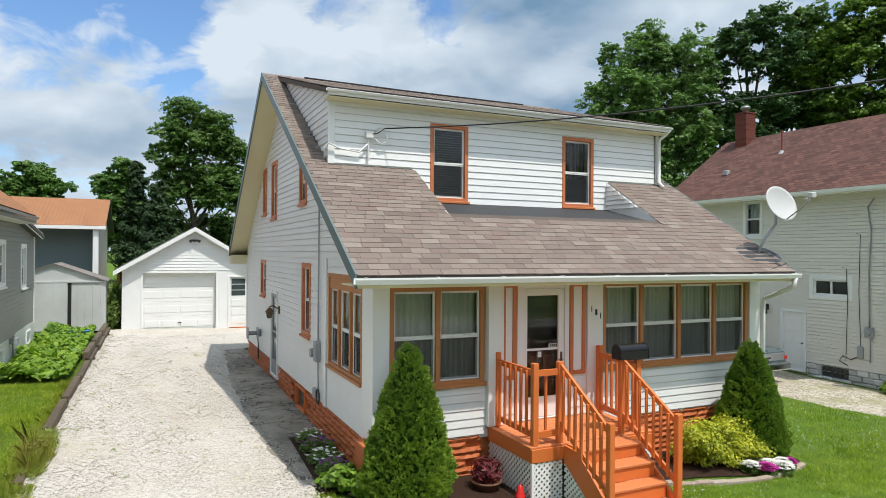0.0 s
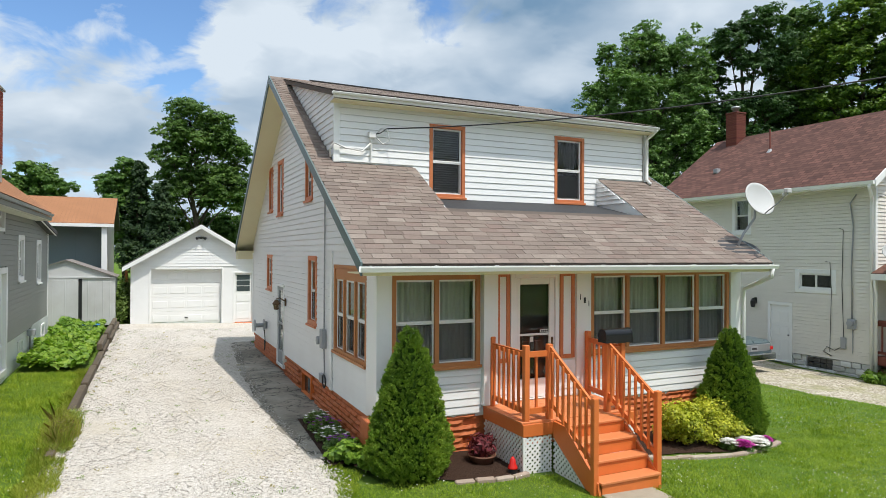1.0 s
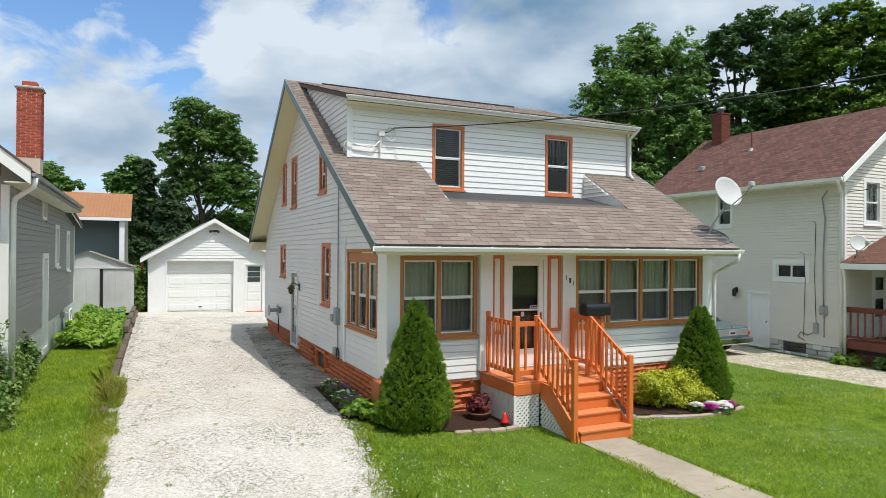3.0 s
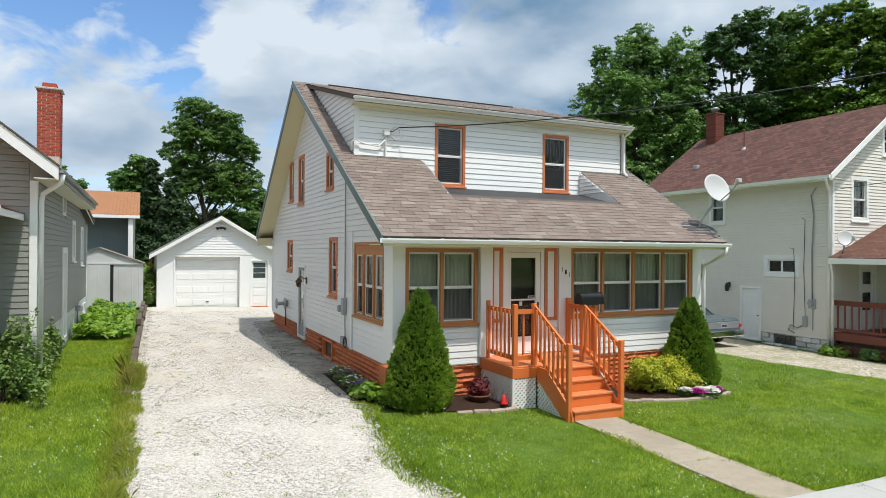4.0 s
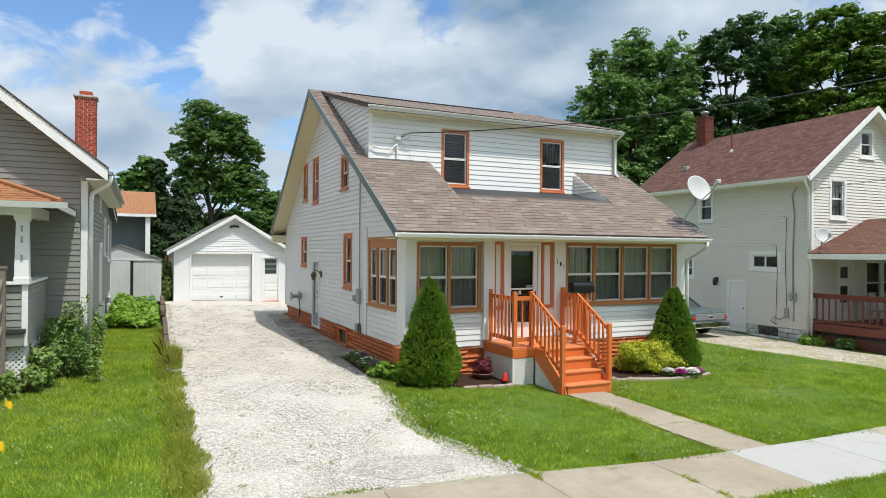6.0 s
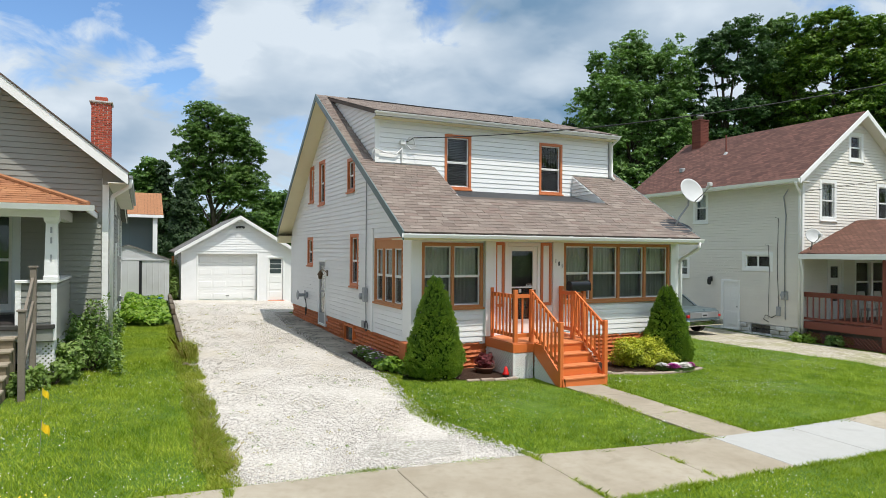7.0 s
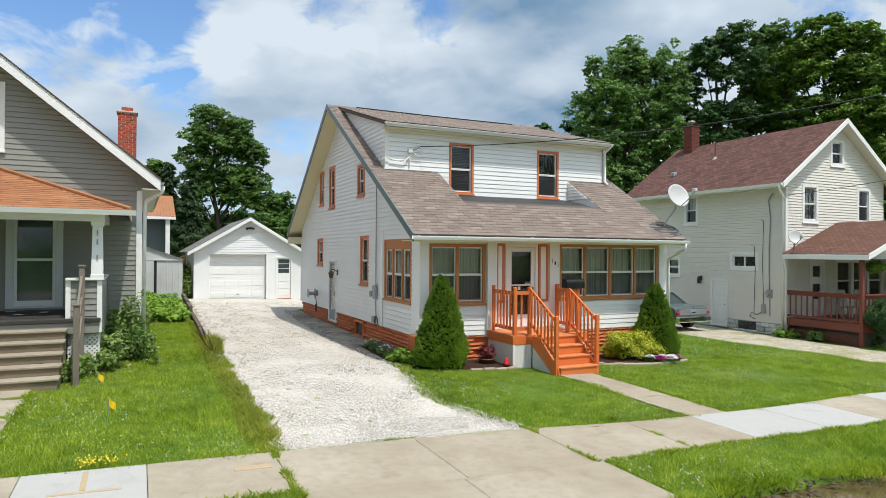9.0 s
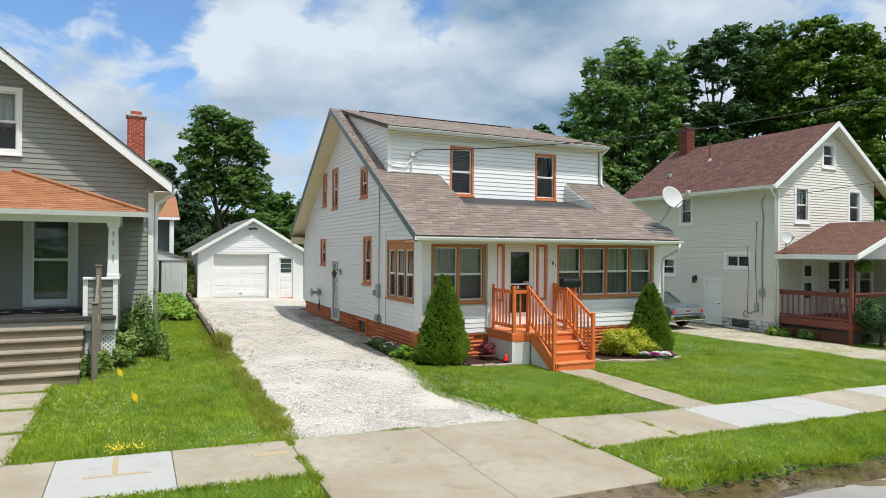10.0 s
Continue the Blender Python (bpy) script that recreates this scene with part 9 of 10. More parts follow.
tree("maple_tree", (46.3, 31.9), "tall dark green maple with a visible trunk", LEAF_DARK, DARK_MAPLE, 0.16, 0.95, 0.36, (0.72, -0.69), seed=23)
tree("maple_tree", (52.3, 30.5), "tall dark green maple in the row", LEAF_MAPLE, [(-0.4, 25.6, 1.7, 1.3), (1.5, 23.2, 2.0, 1.4), (-1.5, 22.2, 1.8, 1.3), (0.4, 20.0, 2.4, 1.3), (-1.6, 17.4, 2.2, 1.2), (1.6, 16.6, 2.4, 1.3), (0, 13.2, 2.8, 1.6), (0, 9.4, 3.0, 1.8)], 0.17, 1.1, 0.36, (0.65, -0.76), seed=24)
BROAD = [(0, 24.0, 2.2, 1.5), (-2.4, 22.4, 2.0, 1.3), (2.5, 23.4, 2.1, 1.4), (-3.8, 19.6, 1.7, 1.1), (0, 20.4, 2.8, 1.5), (3.6, 19.8, 2.3, 1.4), (-2.2, 16.8, 2.5, 1.3), (2.2, 16.4, 2.9, 1.5), (-3.2, 13.8, 2.2, 1.2), (0.6, 12.6, 3.2, 1.7), (3.4, 12.8, 2.4, 1.4), (0, 9.0, 3.6, 1.8)]
tree("maple_tree", (52.6, 25.0), "tall yellow-green maple with a broad crown", LEAF_BRIGHT, BROAD, 0.17, 1.1, 0.40, (0.58, -0.81), seed=27)
tree("maple_tree", (61.0, 22.5), "tall yellow-green maple with a broad crown", LEAF_BRIGHT, [(a, b * 1.02 - 0.3, c, d) for a, b, c, d in BROAD], 0.19, 0.9, 0.40, (0.5, -0.86), seed=28)
BEHIND = [(0, 15.5, 3.2, 2.4), (-3.4, 13.0, 3.0, 2.4), (3.4, 13.2, 3.0, 2.4), (0, 10.4, 4.4, 2.4), (-3.4, 7.4, 3.4, 2.4), (3.4, 7.2, 3.4, 2.4), (0, 4.0, 5.0, 2.6)]
for k, (x, y, zs) in enumerate(((48, 46, 1.15), (60, 38, 1.40), (36, 46, 0.95), (68, 31, 1.45), (54, 42, 1.25), (74, 24, 1.45))):
    tree("tree", (x, y), "dark tree in the row behind", LEAF_DARK, [(a, b * zs, c, d) for a, b, c, d in BEHIND], 0.29, 0.30, 0.32, (0.7, -0.7), seed=31 + k)


def far_woods():
    """A low line of woods at the end of the view, too far to count, and an unseen ring added behind the camera."""
    rng = np.random.default_rng(77)
    n = 30000
    ang = np.concatenate([rng.uniform(math.radians(38), math.radians(125), 170), rng.uniform(math.radians(125), math.radians(398), 170)])
    # added ring behind the camera, nearer and taller southward, blocks low sky light
    back = ang > math.radians(125)
    south = back & (np.sin(ang) < -0.35)
    far = np.where(south, 44, np.where(back, 62, 150))
    cx, cy = 2 + far * np.cos(ang), -4 + far * np.sin(ang)
    hz = np.where(south, rng.uniform(11, 17, 340), np.where(back, rng.uniform(8, 15, 340), rng.uniform(3.0, 8.0, 340)))
    k = rng.integers(0, 340, n)
    d = unit(rng.normal(0, 1, (n, 3)))
    r = rng.uniform(0.4, 1.0, (n, 1)) ** 0.5
    pos = np.stack([cx[k], cy[k], hz[k] * 0.5], 1) + d * r * np.stack([np.full(n, 4.5), np.full(n, 4.5), hz[k] * 0.62], 1)
    s = rng.uniform(0.6, 1.2, n)
    me = quads_mesh("far_woods", leaf_quads(pos, d + np.array([0, 0, 0.6]), s, s * 0.8, rng), LEAF_WOODS)
    solo("far_woods", me, None, "low distant green woods, with an unseen ring added behind the camera", "woods", kind="stuff")


far_woods()


def cone_spruce(at, height, rad, seed):
    rng = np.random.default_rng(seed)
    x, y = at
    z0 = G(x, y)
    t = thing("dwarf_spruce", "dense clipped cone-shaped dwarf spruce beside the house front", "conifer shrub", (x, y, z0), group="cone-shaped spruces")

    def radius(f):
        f = np.clip(f, 0.0, 1.0)
        return rad * np.where(f < 0.16, 0.86 + 0.14 * np.sin(np.minimum(f / 0.16, 1) * math.pi / 2), (1 - ((f - 0.16) / 0.84)) ** 0.66 * 0.985 + 0.015)

    part("trunk", Geo().tube([(x, y, z0 - 0.1), (x, y, z0 + height * 0.7)], 0.05, 8, r1=0.015), BARK, t)
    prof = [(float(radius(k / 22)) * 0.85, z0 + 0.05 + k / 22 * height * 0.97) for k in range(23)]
    part("core", Geo().lathe(prof, (x, y, 0), 30), SPRUCE_SHADE_CORE, t, smooth=True)
    # short upright tufts; the dark core painted behind them shades the gaps
    tn = 4200
    f = np.clip((1 - np.sqrt(rng.uniform(0.0006, 1, tn))) * 1.02, 0, 1)
    a = rng.uniform(0, 2 * math.pi, tn)
    lump = 1.0 + 0.07 * np.sin(a * 7 + f * 31) * np.sin(f * 29 + a * 3) + 0.045 * np.sin(a * 5 - f * 22 + seed) + 0.04 * np.sin(a * 17 + f * 9) * np.sin(f * 61 - a * 4)
    rr = radius(f) * lump * rng.uniform(0.90, 1.02, tn)
    tuft = np.stack([x + rr * np.cos(a), y + rr * np.sin(a), z0 + 0.04 + f * height], 1)
    up = unit(np.stack([np.cos(a) * 0.75, np.sin(a) * 0.75, np.full(tn, 0.75)], 1) + rng.normal(0, 0.15, (tn, 3)))
    size = rng.uniform(0.022, 0.048, tn)
    per = 32
    k = np.repeat(np.arange(tn), per)
    n = len(k)
    along = rng.uniform(-0.5, 0.8, (n, 1))
    pos = tuft[k] + up[k] * along * size[k][:, None] + rng.normal(0, 0.36, (n, 3)) * size[k][:, None] * (1.0 - 0.6 * np.maximum(along, 0))
    d = unit(up[k] + rng.normal(0, 0.42, (n, 3)))
    side = unit(np.cross(d, rng.normal(0, 1, (n, 3))))
    L, W = rng.uniform(0.018, 0.036, (n, 1)), rng.uniform(0.005, 0.009, (n, 1))
    v = np.stack([pos - side * W, pos + side * W, pos + d * L], 1)
    part("needles", quads_mesh("needles", v, SPRUCE, 3), None, t, kind="stuff")


cone_spruce((0.27, -0.64), 2.12, 0.60, 2)
cone_spruce((6.86, -0.66), 2.03, 0.63, 4)


def bush(name, label, at, size, mat, n=5000, leaf=0.05, seed=0, parts=14, cat="shrub", lump=0.42):
    """A low shrub: stems and a lumpy mass of leaves."""
    rng = np.random.default_rng(seed)
    x, y = at
    z0 = G(x, y)
    sx, sy, sz = size
    t = thing(name, label, cat, (x, y, z0))
    cs = np.stack([x + rng.uniform(-1, 1, parts) * (1.04 - lump) * sx, y + rng.uniform(-1, 1, parts) * (1.04 - lump) * sy, z0 + sz * rng.uniform(0.25, 1.06 - lump * 0.8, parts)], 1)
    far = np.hypot((cs[:, 0] - x) / sx, (cs[:, 1] - y) / sy)
    cs[:, 2] -= sz * 0.20 * np.clip(far, 0, 1) ** 2 * (cs[:, 2] - z0) / sz
    g = Geo()
    for c in cs:
        g.tube([(x + (c[0] - x) * 0.3, y + (c[1] - y) * 0.3, z0 - 0.02), tuple(c)], 0.012, 5, r1=0.005)
    part("stems", g, BARK, t, kind="stuff")
    k = rng.integers(0, parts, n)
    d = unit(rng.normal(0, 1, (n, 3)))
    r = rng.uniform(0.3, 1.0, (n, 1)) ** 0.5
    pos = cs[k] + d * r * np.array([max(sx, sy) * lump, max(sx, sy) * lump, sz * lump * 0.8])
    pos[:, 2] = np.maximum(pos[:, 2], z0 + 0.02)
    s = leaf * rng.uniform(0.6, 1.3, n)
    part("foliage", quads_mesh("foliage", leaf_quads(pos, d + np.array([0, 0, 0.7]), s, s * 0.62, rng), mat), None, t, kind="stuff")
    return t


bush("golden_shrub", "rounded golden-green leafy shrub beside the deck", (5.85, -0.86), (0.86, 0.44, 0.82), GOLD_LEAF, 15000, 0.055, 1, 120, lump=0.21)
for k, (x, y, sz, h, m, lf) in enumerate(((-6.75, 0.9, 0.42, 0.72, WEED_PALE, 0.10), (-6.45, 1.6, 0.46, 0.85, WEED_LEAF, 0.075), (-6.15, 1.9, 0.36, 0.6, WEED_PALE, 0.085), (-6.5, 2.5, 0.45, 1.15, WEED_LEAF, 0.08),
                                          (-6.95, 0.35, 0.4, 0.45, WEED_PALE, 0.09), (-6.2, 3.3, 0.34, 0.95, WEED_PALE, 0.08), (-6.15, 4.6, 0.32, 1.0, WEED_LEAF, 0.08), (-7.4, -0.30, 0.32, 0.34, WEED_PALE, 0.08), (-7.75, -0.5, 0.24, 0.28, WEED_LEAF, 0.07))):
    bush("weedy_shrub", "overgrown weedy green shrub by the porch corner", (x, y), (sz, sz, h), m, 1300, lf, 40 + k, 34, lump=0.27)


def leggy_weed(x, y, height, count, mat, leaf, seed):
    """Upright stalks with leaves all the way up, leaning apart."""
    rng = np.random.default_rng(seed)
    z0 = G(x, y)
    t = thing("tall_weed", "leggy green weed by the porch corner", "weed", (x, y, z0), group="tall weeds")
    pos, nrm = [], []
    for k in range(count):
        a, lean = rng.uniform(0, 6.28), rng.uniform(0.05, 0.30)
        h = height * rng.uniform(0.6, 1.0)
        foot = Vector((x + rng.normal(0, 0.12), y + rng.normal(0, 0.12), z0 - 0.02))
        head = foot + Vector((math.cos(a) * lean * h, math.sin(a) * lean * h, h))
        mid = foot.lerp(head, 0.5) - Vector((math.cos(a), math.sin(a), 0)) * lean * 0.12
        part("stalk", Geo().tube([foot, mid, head], 0.007, 5, r1=0.003), mat, t)
        for f in np.linspace(0.12, 1.0, int(h / 0.035)):
            c = foot.lerp(mid, f * 2) if f < 0.5 else mid.lerp(head, f * 2 - 1)
            b = rng.uniform(0, 6.28)
            r = leaf * (1.25 - 0.8 * f) * rng.uniform(0.4, 0.9)
            pos.append((c.x + math.cos(b) * r, c.y + math.sin(b) * r, c.z + rng.uniform(-0.02, 0.03)))
            nrm.append((math.cos(b) * 0.5, math.sin(b) * 0.5, 0.9))
    pos, nrm = np.array(pos), np.array(nrm)
    s = leaf * rng.uniform(0.7, 1.4, len(pos))
    part("foliage", quads_mesh("foliage", leaf_quads(pos, nrm, s, s * 0.5, rng), mat), None, t, kind="stuff")


for k, (x, y, h, n, m, lf) in enumerate(((-6.42, 2.35, 1.55, 9, WEED_LEAF, 0.10), (-6.65, 1.75, 1.25, 8, WEED_LEAF, 0.10), (-6.2, 2.75, 1.35, 7, WEED_PALE, 0.09), (-6.75, 0.75, 0.75, 9, WEED_PALE, 0.11), (-6.05, 1.55, 0.7, 9, WEED_LEAF, 0.10),
                                          (-5.85, 1.05, 0.5, 8, WEED_PALE, 0.09), (-7.15, 0.0, 0.45, 8, WEED_PALE, 0.10), (-7.5, -0.45, 0.4, 7, WEED_PALE, 0.10), (-6.05, 3.9, 1.0, 6, WEED_LEAF, 0.09))):
    leggy_weed(x, y, h, n, m, lf, 300 + k)
bush("dry_weed", "reddish drying weed clump on the timber edging", (-4.45, 2.75), (0.17, 0.36, 0.36), WEED_RED, 700, 0.05, 50, 16)
bush("dry_weed", "low yellow-green weed clump on the timber edging", (-4.42, 3.4), (0.16, 0.3, 0.28), WEED_PALE, 500, 0.05, 53, 12)
bush("weed_clump", "tall yellow-green weeds beside the garage", (-4.25, 19.2), (0.35, 0.5, 1.5), WEED_PALE, 2600, 0.10, 51, 20)
bush("weed_clump", "tall yellow-green weeds beside the garage", (-4.05, 20.6), (0.35, 0.5, 2.0), WEED_PALE, 2600, 0.10, 52, 20)
for k, (x, y, m) in enumerate(((15.75, 1.9, BED_LEAF), (16.35, 2.0, WEED_PALE), (16.1, 1.0, WEED_LEAF), (16.6, 0.7, WEED_LEAF), (16.9, 0.1, WEED_PALE), (17.4, -0.3, WEED_LEAF))):
    bush("hosta", "low leafy border plant beside the porch", (x, y), (0.36, 0.36, 0.36), m, 620, 0.15, 60 + k)


def topiary(x, y):
    rng = np.random.default_rng(70)
    z0 = G(x, y)
    t = thing("topiary_shrub", "clipped dark green shrub with a flat crown on a short trunk", "shrub", (x, y, z0))
    part("trunk", Geo().tube([(x, y, z0 - 0.1), (x + 0.04, y, z0 + 0.4), (x, y, z0 + 0.8)], 0.07, 8, r1=0.05), BARK, t, smooth=True)
    n = 9000
    d = unit(rng.normal(0, 1, (n, 3)))
    bumpy = 1 + 0.12 * np.sin(d[:, :1] * 9) * np.sin(d[:, 1:2] * 8 + 1)
    pos = np.array([x, y, z0 + 1.10]) + d * bumpy * rng.uniform(0.6, 1, (n, 1)) ** 0.4 * np.array([0.85, 0.8, 0.62])
    sz = rng.uniform(0.05, 0.10, n)
    part("foliage", quads_mesh("foliage", leaf_quads(pos, d + np.array([0, 0, 0.5]), sz, sz * 0.6, rng), LEAF_DARK), None, t, kind="stuff")


topiary(17.0, -1.15)


def basket(x, y, z):
    rng = np.random.default_rng(71)
    t = thing("hanging_basket", "bushy green plant in a hanging basket on the porch", "hanging plant", (x, y, z))
    part("pot", Geo().lathe([(0.09, z - 0.12), (0.15, z), (0.155, z + 0.01), (0.13, z + 0.01)], (x, y, 0), 16), GREY_PLASTIC, t, smooth=True)
    part("hanger", Geo().tube([(x, y, z), (x, y, 2.62)], 0.006, 5), STEEL, t)
    n = 900
    d = unit(rng.normal(0, 1, (n, 3)))
    pos = np.array([x, y, z + 0.06]) + d * np.array([0.33, 0.33, 0.24]) * rng.uniform(0.3, 1, (n, 1)) ** 0.5
    sz = rng.uniform(0.05, 0.11, n)
    part("leaves", quads_mesh("leaves", leaf_quads(pos, d + np.array([0, 0, 0.6]), sz, sz * 0.5, rng), BED_LEAF), None, t, kind="stuff")


basket(17.25, -0.42, 2.30)
# garden bed of broad leaves along the side
def garden():
    rng = np.random.default_rng(14)
    n = 5200
    x, y = rng.uniform(-6.05, -4.62, n), rng.uniform(8.8, 17.6, n)
    h = 0.12 + 0.28 * rng.uniform(0, 1, n) ** 0.7 * (0.7 + 0.5 * np.sin(x * 4) * np.sin(y * 2.3))
    pos = np.stack([x, y, G_np(x, y) + h], 1)
    nr = np.stack([rng.normal(0, 0.35, n), rng.normal(-0.2, 0.35, n), np.ones(n)], 1)
    s = rng.uniform(0.09, 0.24, n)
    solo("garden_plants", quads_mesh("garden_plants", leaf_quads(pos, nr, s, s * 0.75, rng), BED_LEAF), None, "bed of broad-leaved bright green garden plants", "garden bed", kind="stuff")
garden()


def flower_bed(name, label, spots, rng):
    """Low flowering plants: green leaves with petals on top. spots: (x, y, radius, petal material)."""
    for x, y, r, pm in spots:
        z0 = G(x, y)
        t = thing(name, label, "flowers", (x, y, z0))
        n = int(900 * r / 0.3)
        a, q = rng.uniform(0, 2 * math.pi, n), r * np.sqrt(rng.uniform(0, 1, n))
        hh = (0.15 if x > 1 else 0.22) * (1 - (q / r) ** 2 * 0.6) * rng.uniform(0.2, 1, n)
        pos = np.stack([x + q * np.cos(a), y + q * np.sin(a), z0 + hh + 0.02], 1)
        s = rng.uniform(0.03, 0.06, n)
        part("foliage", quads_mesh("foliage", leaf_quads(pos, np.array([[0, 0, 1.0]]) * np.ones((n, 1)), s, s * 0.6, rng), WEED_LEAF), None, t, kind="stuff")
        m = int((210 if x > 1 else 22) * r / 0.3)
        a, q = rng.uniform(0, 2 * math.pi, m), r * np.sqrt(rng.uniform(0, 1, m))
        c = np.stack([x + q * np.cos(a), y + q * np.sin(a), z0 + 0.06 + (0.13 if x > 1 else 0.18) * (1 - (q / r) ** 2 * 0.6)], 1)
        vs = []
        for k in range(5):
            b = 2 * math.pi * k / 5
            d1, d2 = np.array([math.cos(b - 0.5), math.sin(b - 0.5), 0.25]), np.array([math.cos(b + 0.5), math.sin(b + 0.5), 0.25])
            dm = np.array([math.cos(b), math.sin(b), 0.3])
            vs.append(np.stack([c, c + d1 * 0.026, c + dm * 0.042, c + d2 * 0.026], 1))
        part("petals", quads_mesh("petals", np.concatenate(vs), pm), None, t, kind="stuff")


frng = np.random.default_rng(5)
flower_bed("petunias", "low white and magenta petunias in the border", [(6.02, -1.36, 0.17, PETAL_WHITE), (6.20, -1.52, 0.17, PETAL_PINK), (6.40, -1.40, 0.20, PETAL_WHITE), (6.52, -1.56, 0.18, PETAL_WHITE), (6.72, -1.42, 0.16, PETAL_WHITE), (6.84, -1.46, 0.10, PETAL_PINK)], frng)
flower_bed("petunias", "white and purple petunias by the side wall", [(-0.36, 1.85, 0.3, PETAL_PURPLE), (-0.38, 1.25, 0.3, PETAL_WHITE), (-0.40, 0.7, 0.28, PETAL_PURPLE), (-0.35, 2.4, 0.26, PETAL_WHITE)], frng)
bush("border_plant", "pale green leafy plant at the house corner", (-0.45, 0.15), (0.32, 0.3, 0.34), BED_LEAF, 700, 0.11, 81)
bush("border_plant", "pale green leafy plant at the house corner", (-0.20, -0.38), (0.26, 0.25, 0.3), BED_LEAF, 500, 0.11, 82)


def potted():
    x, y = 1.50, -0.62
    z0 = G(x, y)
    p = thing("potted_plant", "dark red leafy plant in a brown clay pot", "potted plant", (x, y, z0))
    part("pot", Geo().lathe([(0.15, z0), (0.20, z0 + 0.12), (0.225, z0 + 0.13), (0.225, z0 + 0.155), (0.20, z0 + 0.155), (0.18, z0 + 0.11)], (x, y, 0), 22), TERRACOTTA, p, smooth=True)
    rng = np.random.default_rng(6)
    n = 520
    d = unit(rng.normal(0, 1, (n, 3)))
    pos = np.array([x, y, z0 + 0.29]) + d * np.array([0.25, 0.25, 0.19]) * rng.uniform(0.2, 1, (n, 1)) ** 0.7
    s = rng.uniform(0.06, 0.15, n)
    part("leaves", quads_mesh("leaves", leaf_quads(pos, d + np.array([0, 0, 0.3]), s, s * 0.28, rng), COLEUS_LEAF), None, p, kind="stuff")


potted()


# planting beds and edging
def bed(name, pts, label):
    g = Geo()
    cx, cy = sum(p[0] for p in pts) / len(pts), sum(p[1] for p in pts) / len(pts)
    g.v = [(cx, cy, G(cx, cy) + 0.045)] + [(x, y, G(x, y) + 0.012) for x, y in pts]
    for k in range(len(pts)):
        g.f.append((0, 1 + k, 1 + (k + 1) % len(pts)))
    solo(name, g, MULCH, label, "planting bed", kind="structure")


bed("mulch_bed", [(-0.45, 0.05), (-0.35, -0.45), (0.25, -0.85), (0.75, -1.20), (1.2, -1.34), (1.92, -1.28), (1.92, 0.05)], "bed of dark mulch before the house")
bed("mulch_bed", [(4.15, 0.05), (4.15, -1.2), (5.0, -1.25), (6.2, -1.55), (7.0, -1.45), (7.45, -1.2), (7.6, -0.6), (7.7, 0.05)], "bed of dark mulch before the house")
bed("mulch_bed", [(-0.75, 0.0), (-0.02, 0.0), (-0.02, 2.75), (-0.65, 2.75)], "narrow bed along the side wall")


def edging(curve, n, seed):
    rnd = random.Random(seed)
    me = Geo().cbox(-0.145, 0.145, -0.05, 0.05, -0.04, 0.075, 0.018).mesh("edging_stone")
    me.materials.append(EDGING)
    e = thing("bed_edging", "curved row of pale red edging stones", "edging", (*curve(0.5), G(*curve(0.5))), kind="structure")
    for k in range(n):
        f = (k + 0.5) / n
        (x0, y0), (x1, y1) = curve(max(0, f - 0.02)), curve(min(1, f + 0.02))
        x, y = curve(f)
        piece("edging_stone", me, e, Matrix.Translation((x, y, G(x, y) + rnd.uniform(-0.045, -0.015))) @ Matrix.Rotation(math.atan2(y1 - y0, x1 - x0) + rnd.uniform(-0.08, 0.08), 4, "Z"))


edging(lambda f: (0.72 + 1.2 * f, -1.24 - 0.12 * math.sin(f * math.pi * 0.8)), 4, 1)
edging(lambda f: (4.2 + 3.1 * f, -1.28 - 0.36 * math.sin(f * math.pi * 0.93)), 12, 2)


def red_lantern():
    x, y = 1.72, -1.18
    z0 = G(x, y) + 0.02
    b = thing("garden_light", "small red bell-shaped garden light", "garden light", (x, y, z0))
    part("stake", Geo().tube([(x, y, z0 - 0.05), (x, y, z0 + 0.10)], 0.012, 6), BLACK, b)
    part("base_ring", Geo().lathe([(0.07, z0), (0.07, z0 + 0.05), (0.05, z0 + 0.06)], (x, y, 0), 14), BLACK, b)
    part("bell", Geo().lathe([(0.08, z0 + 0.06), (0.075, z0 + 0.08), (0.05, z0 + 0.13), (0.042, z0 + 0.19), (0.026, z0 + 0.215), (0.01, z0 + 0.235)], (x, y, 0), 18), RED_PLASTIC, b, smooth=True)


red_lantern()


# ---- grass, clover, gravel ----
def drive_l(y):
    return np.interp(y, [-6, 2, 10, 19], [-4.55, -4.5, -4.35, -4.15])


def drive_r(y):
    return np.interp(y, [-6, -5.2, -4, -2.2, -0.6, 0.2, 3, 8, 13, 14, 18.6], [-0.75, -0.95, -1.25, -1.10, -0.72, -0.85, -1.05, -0.95, -0.55, 0.9, 1.6])


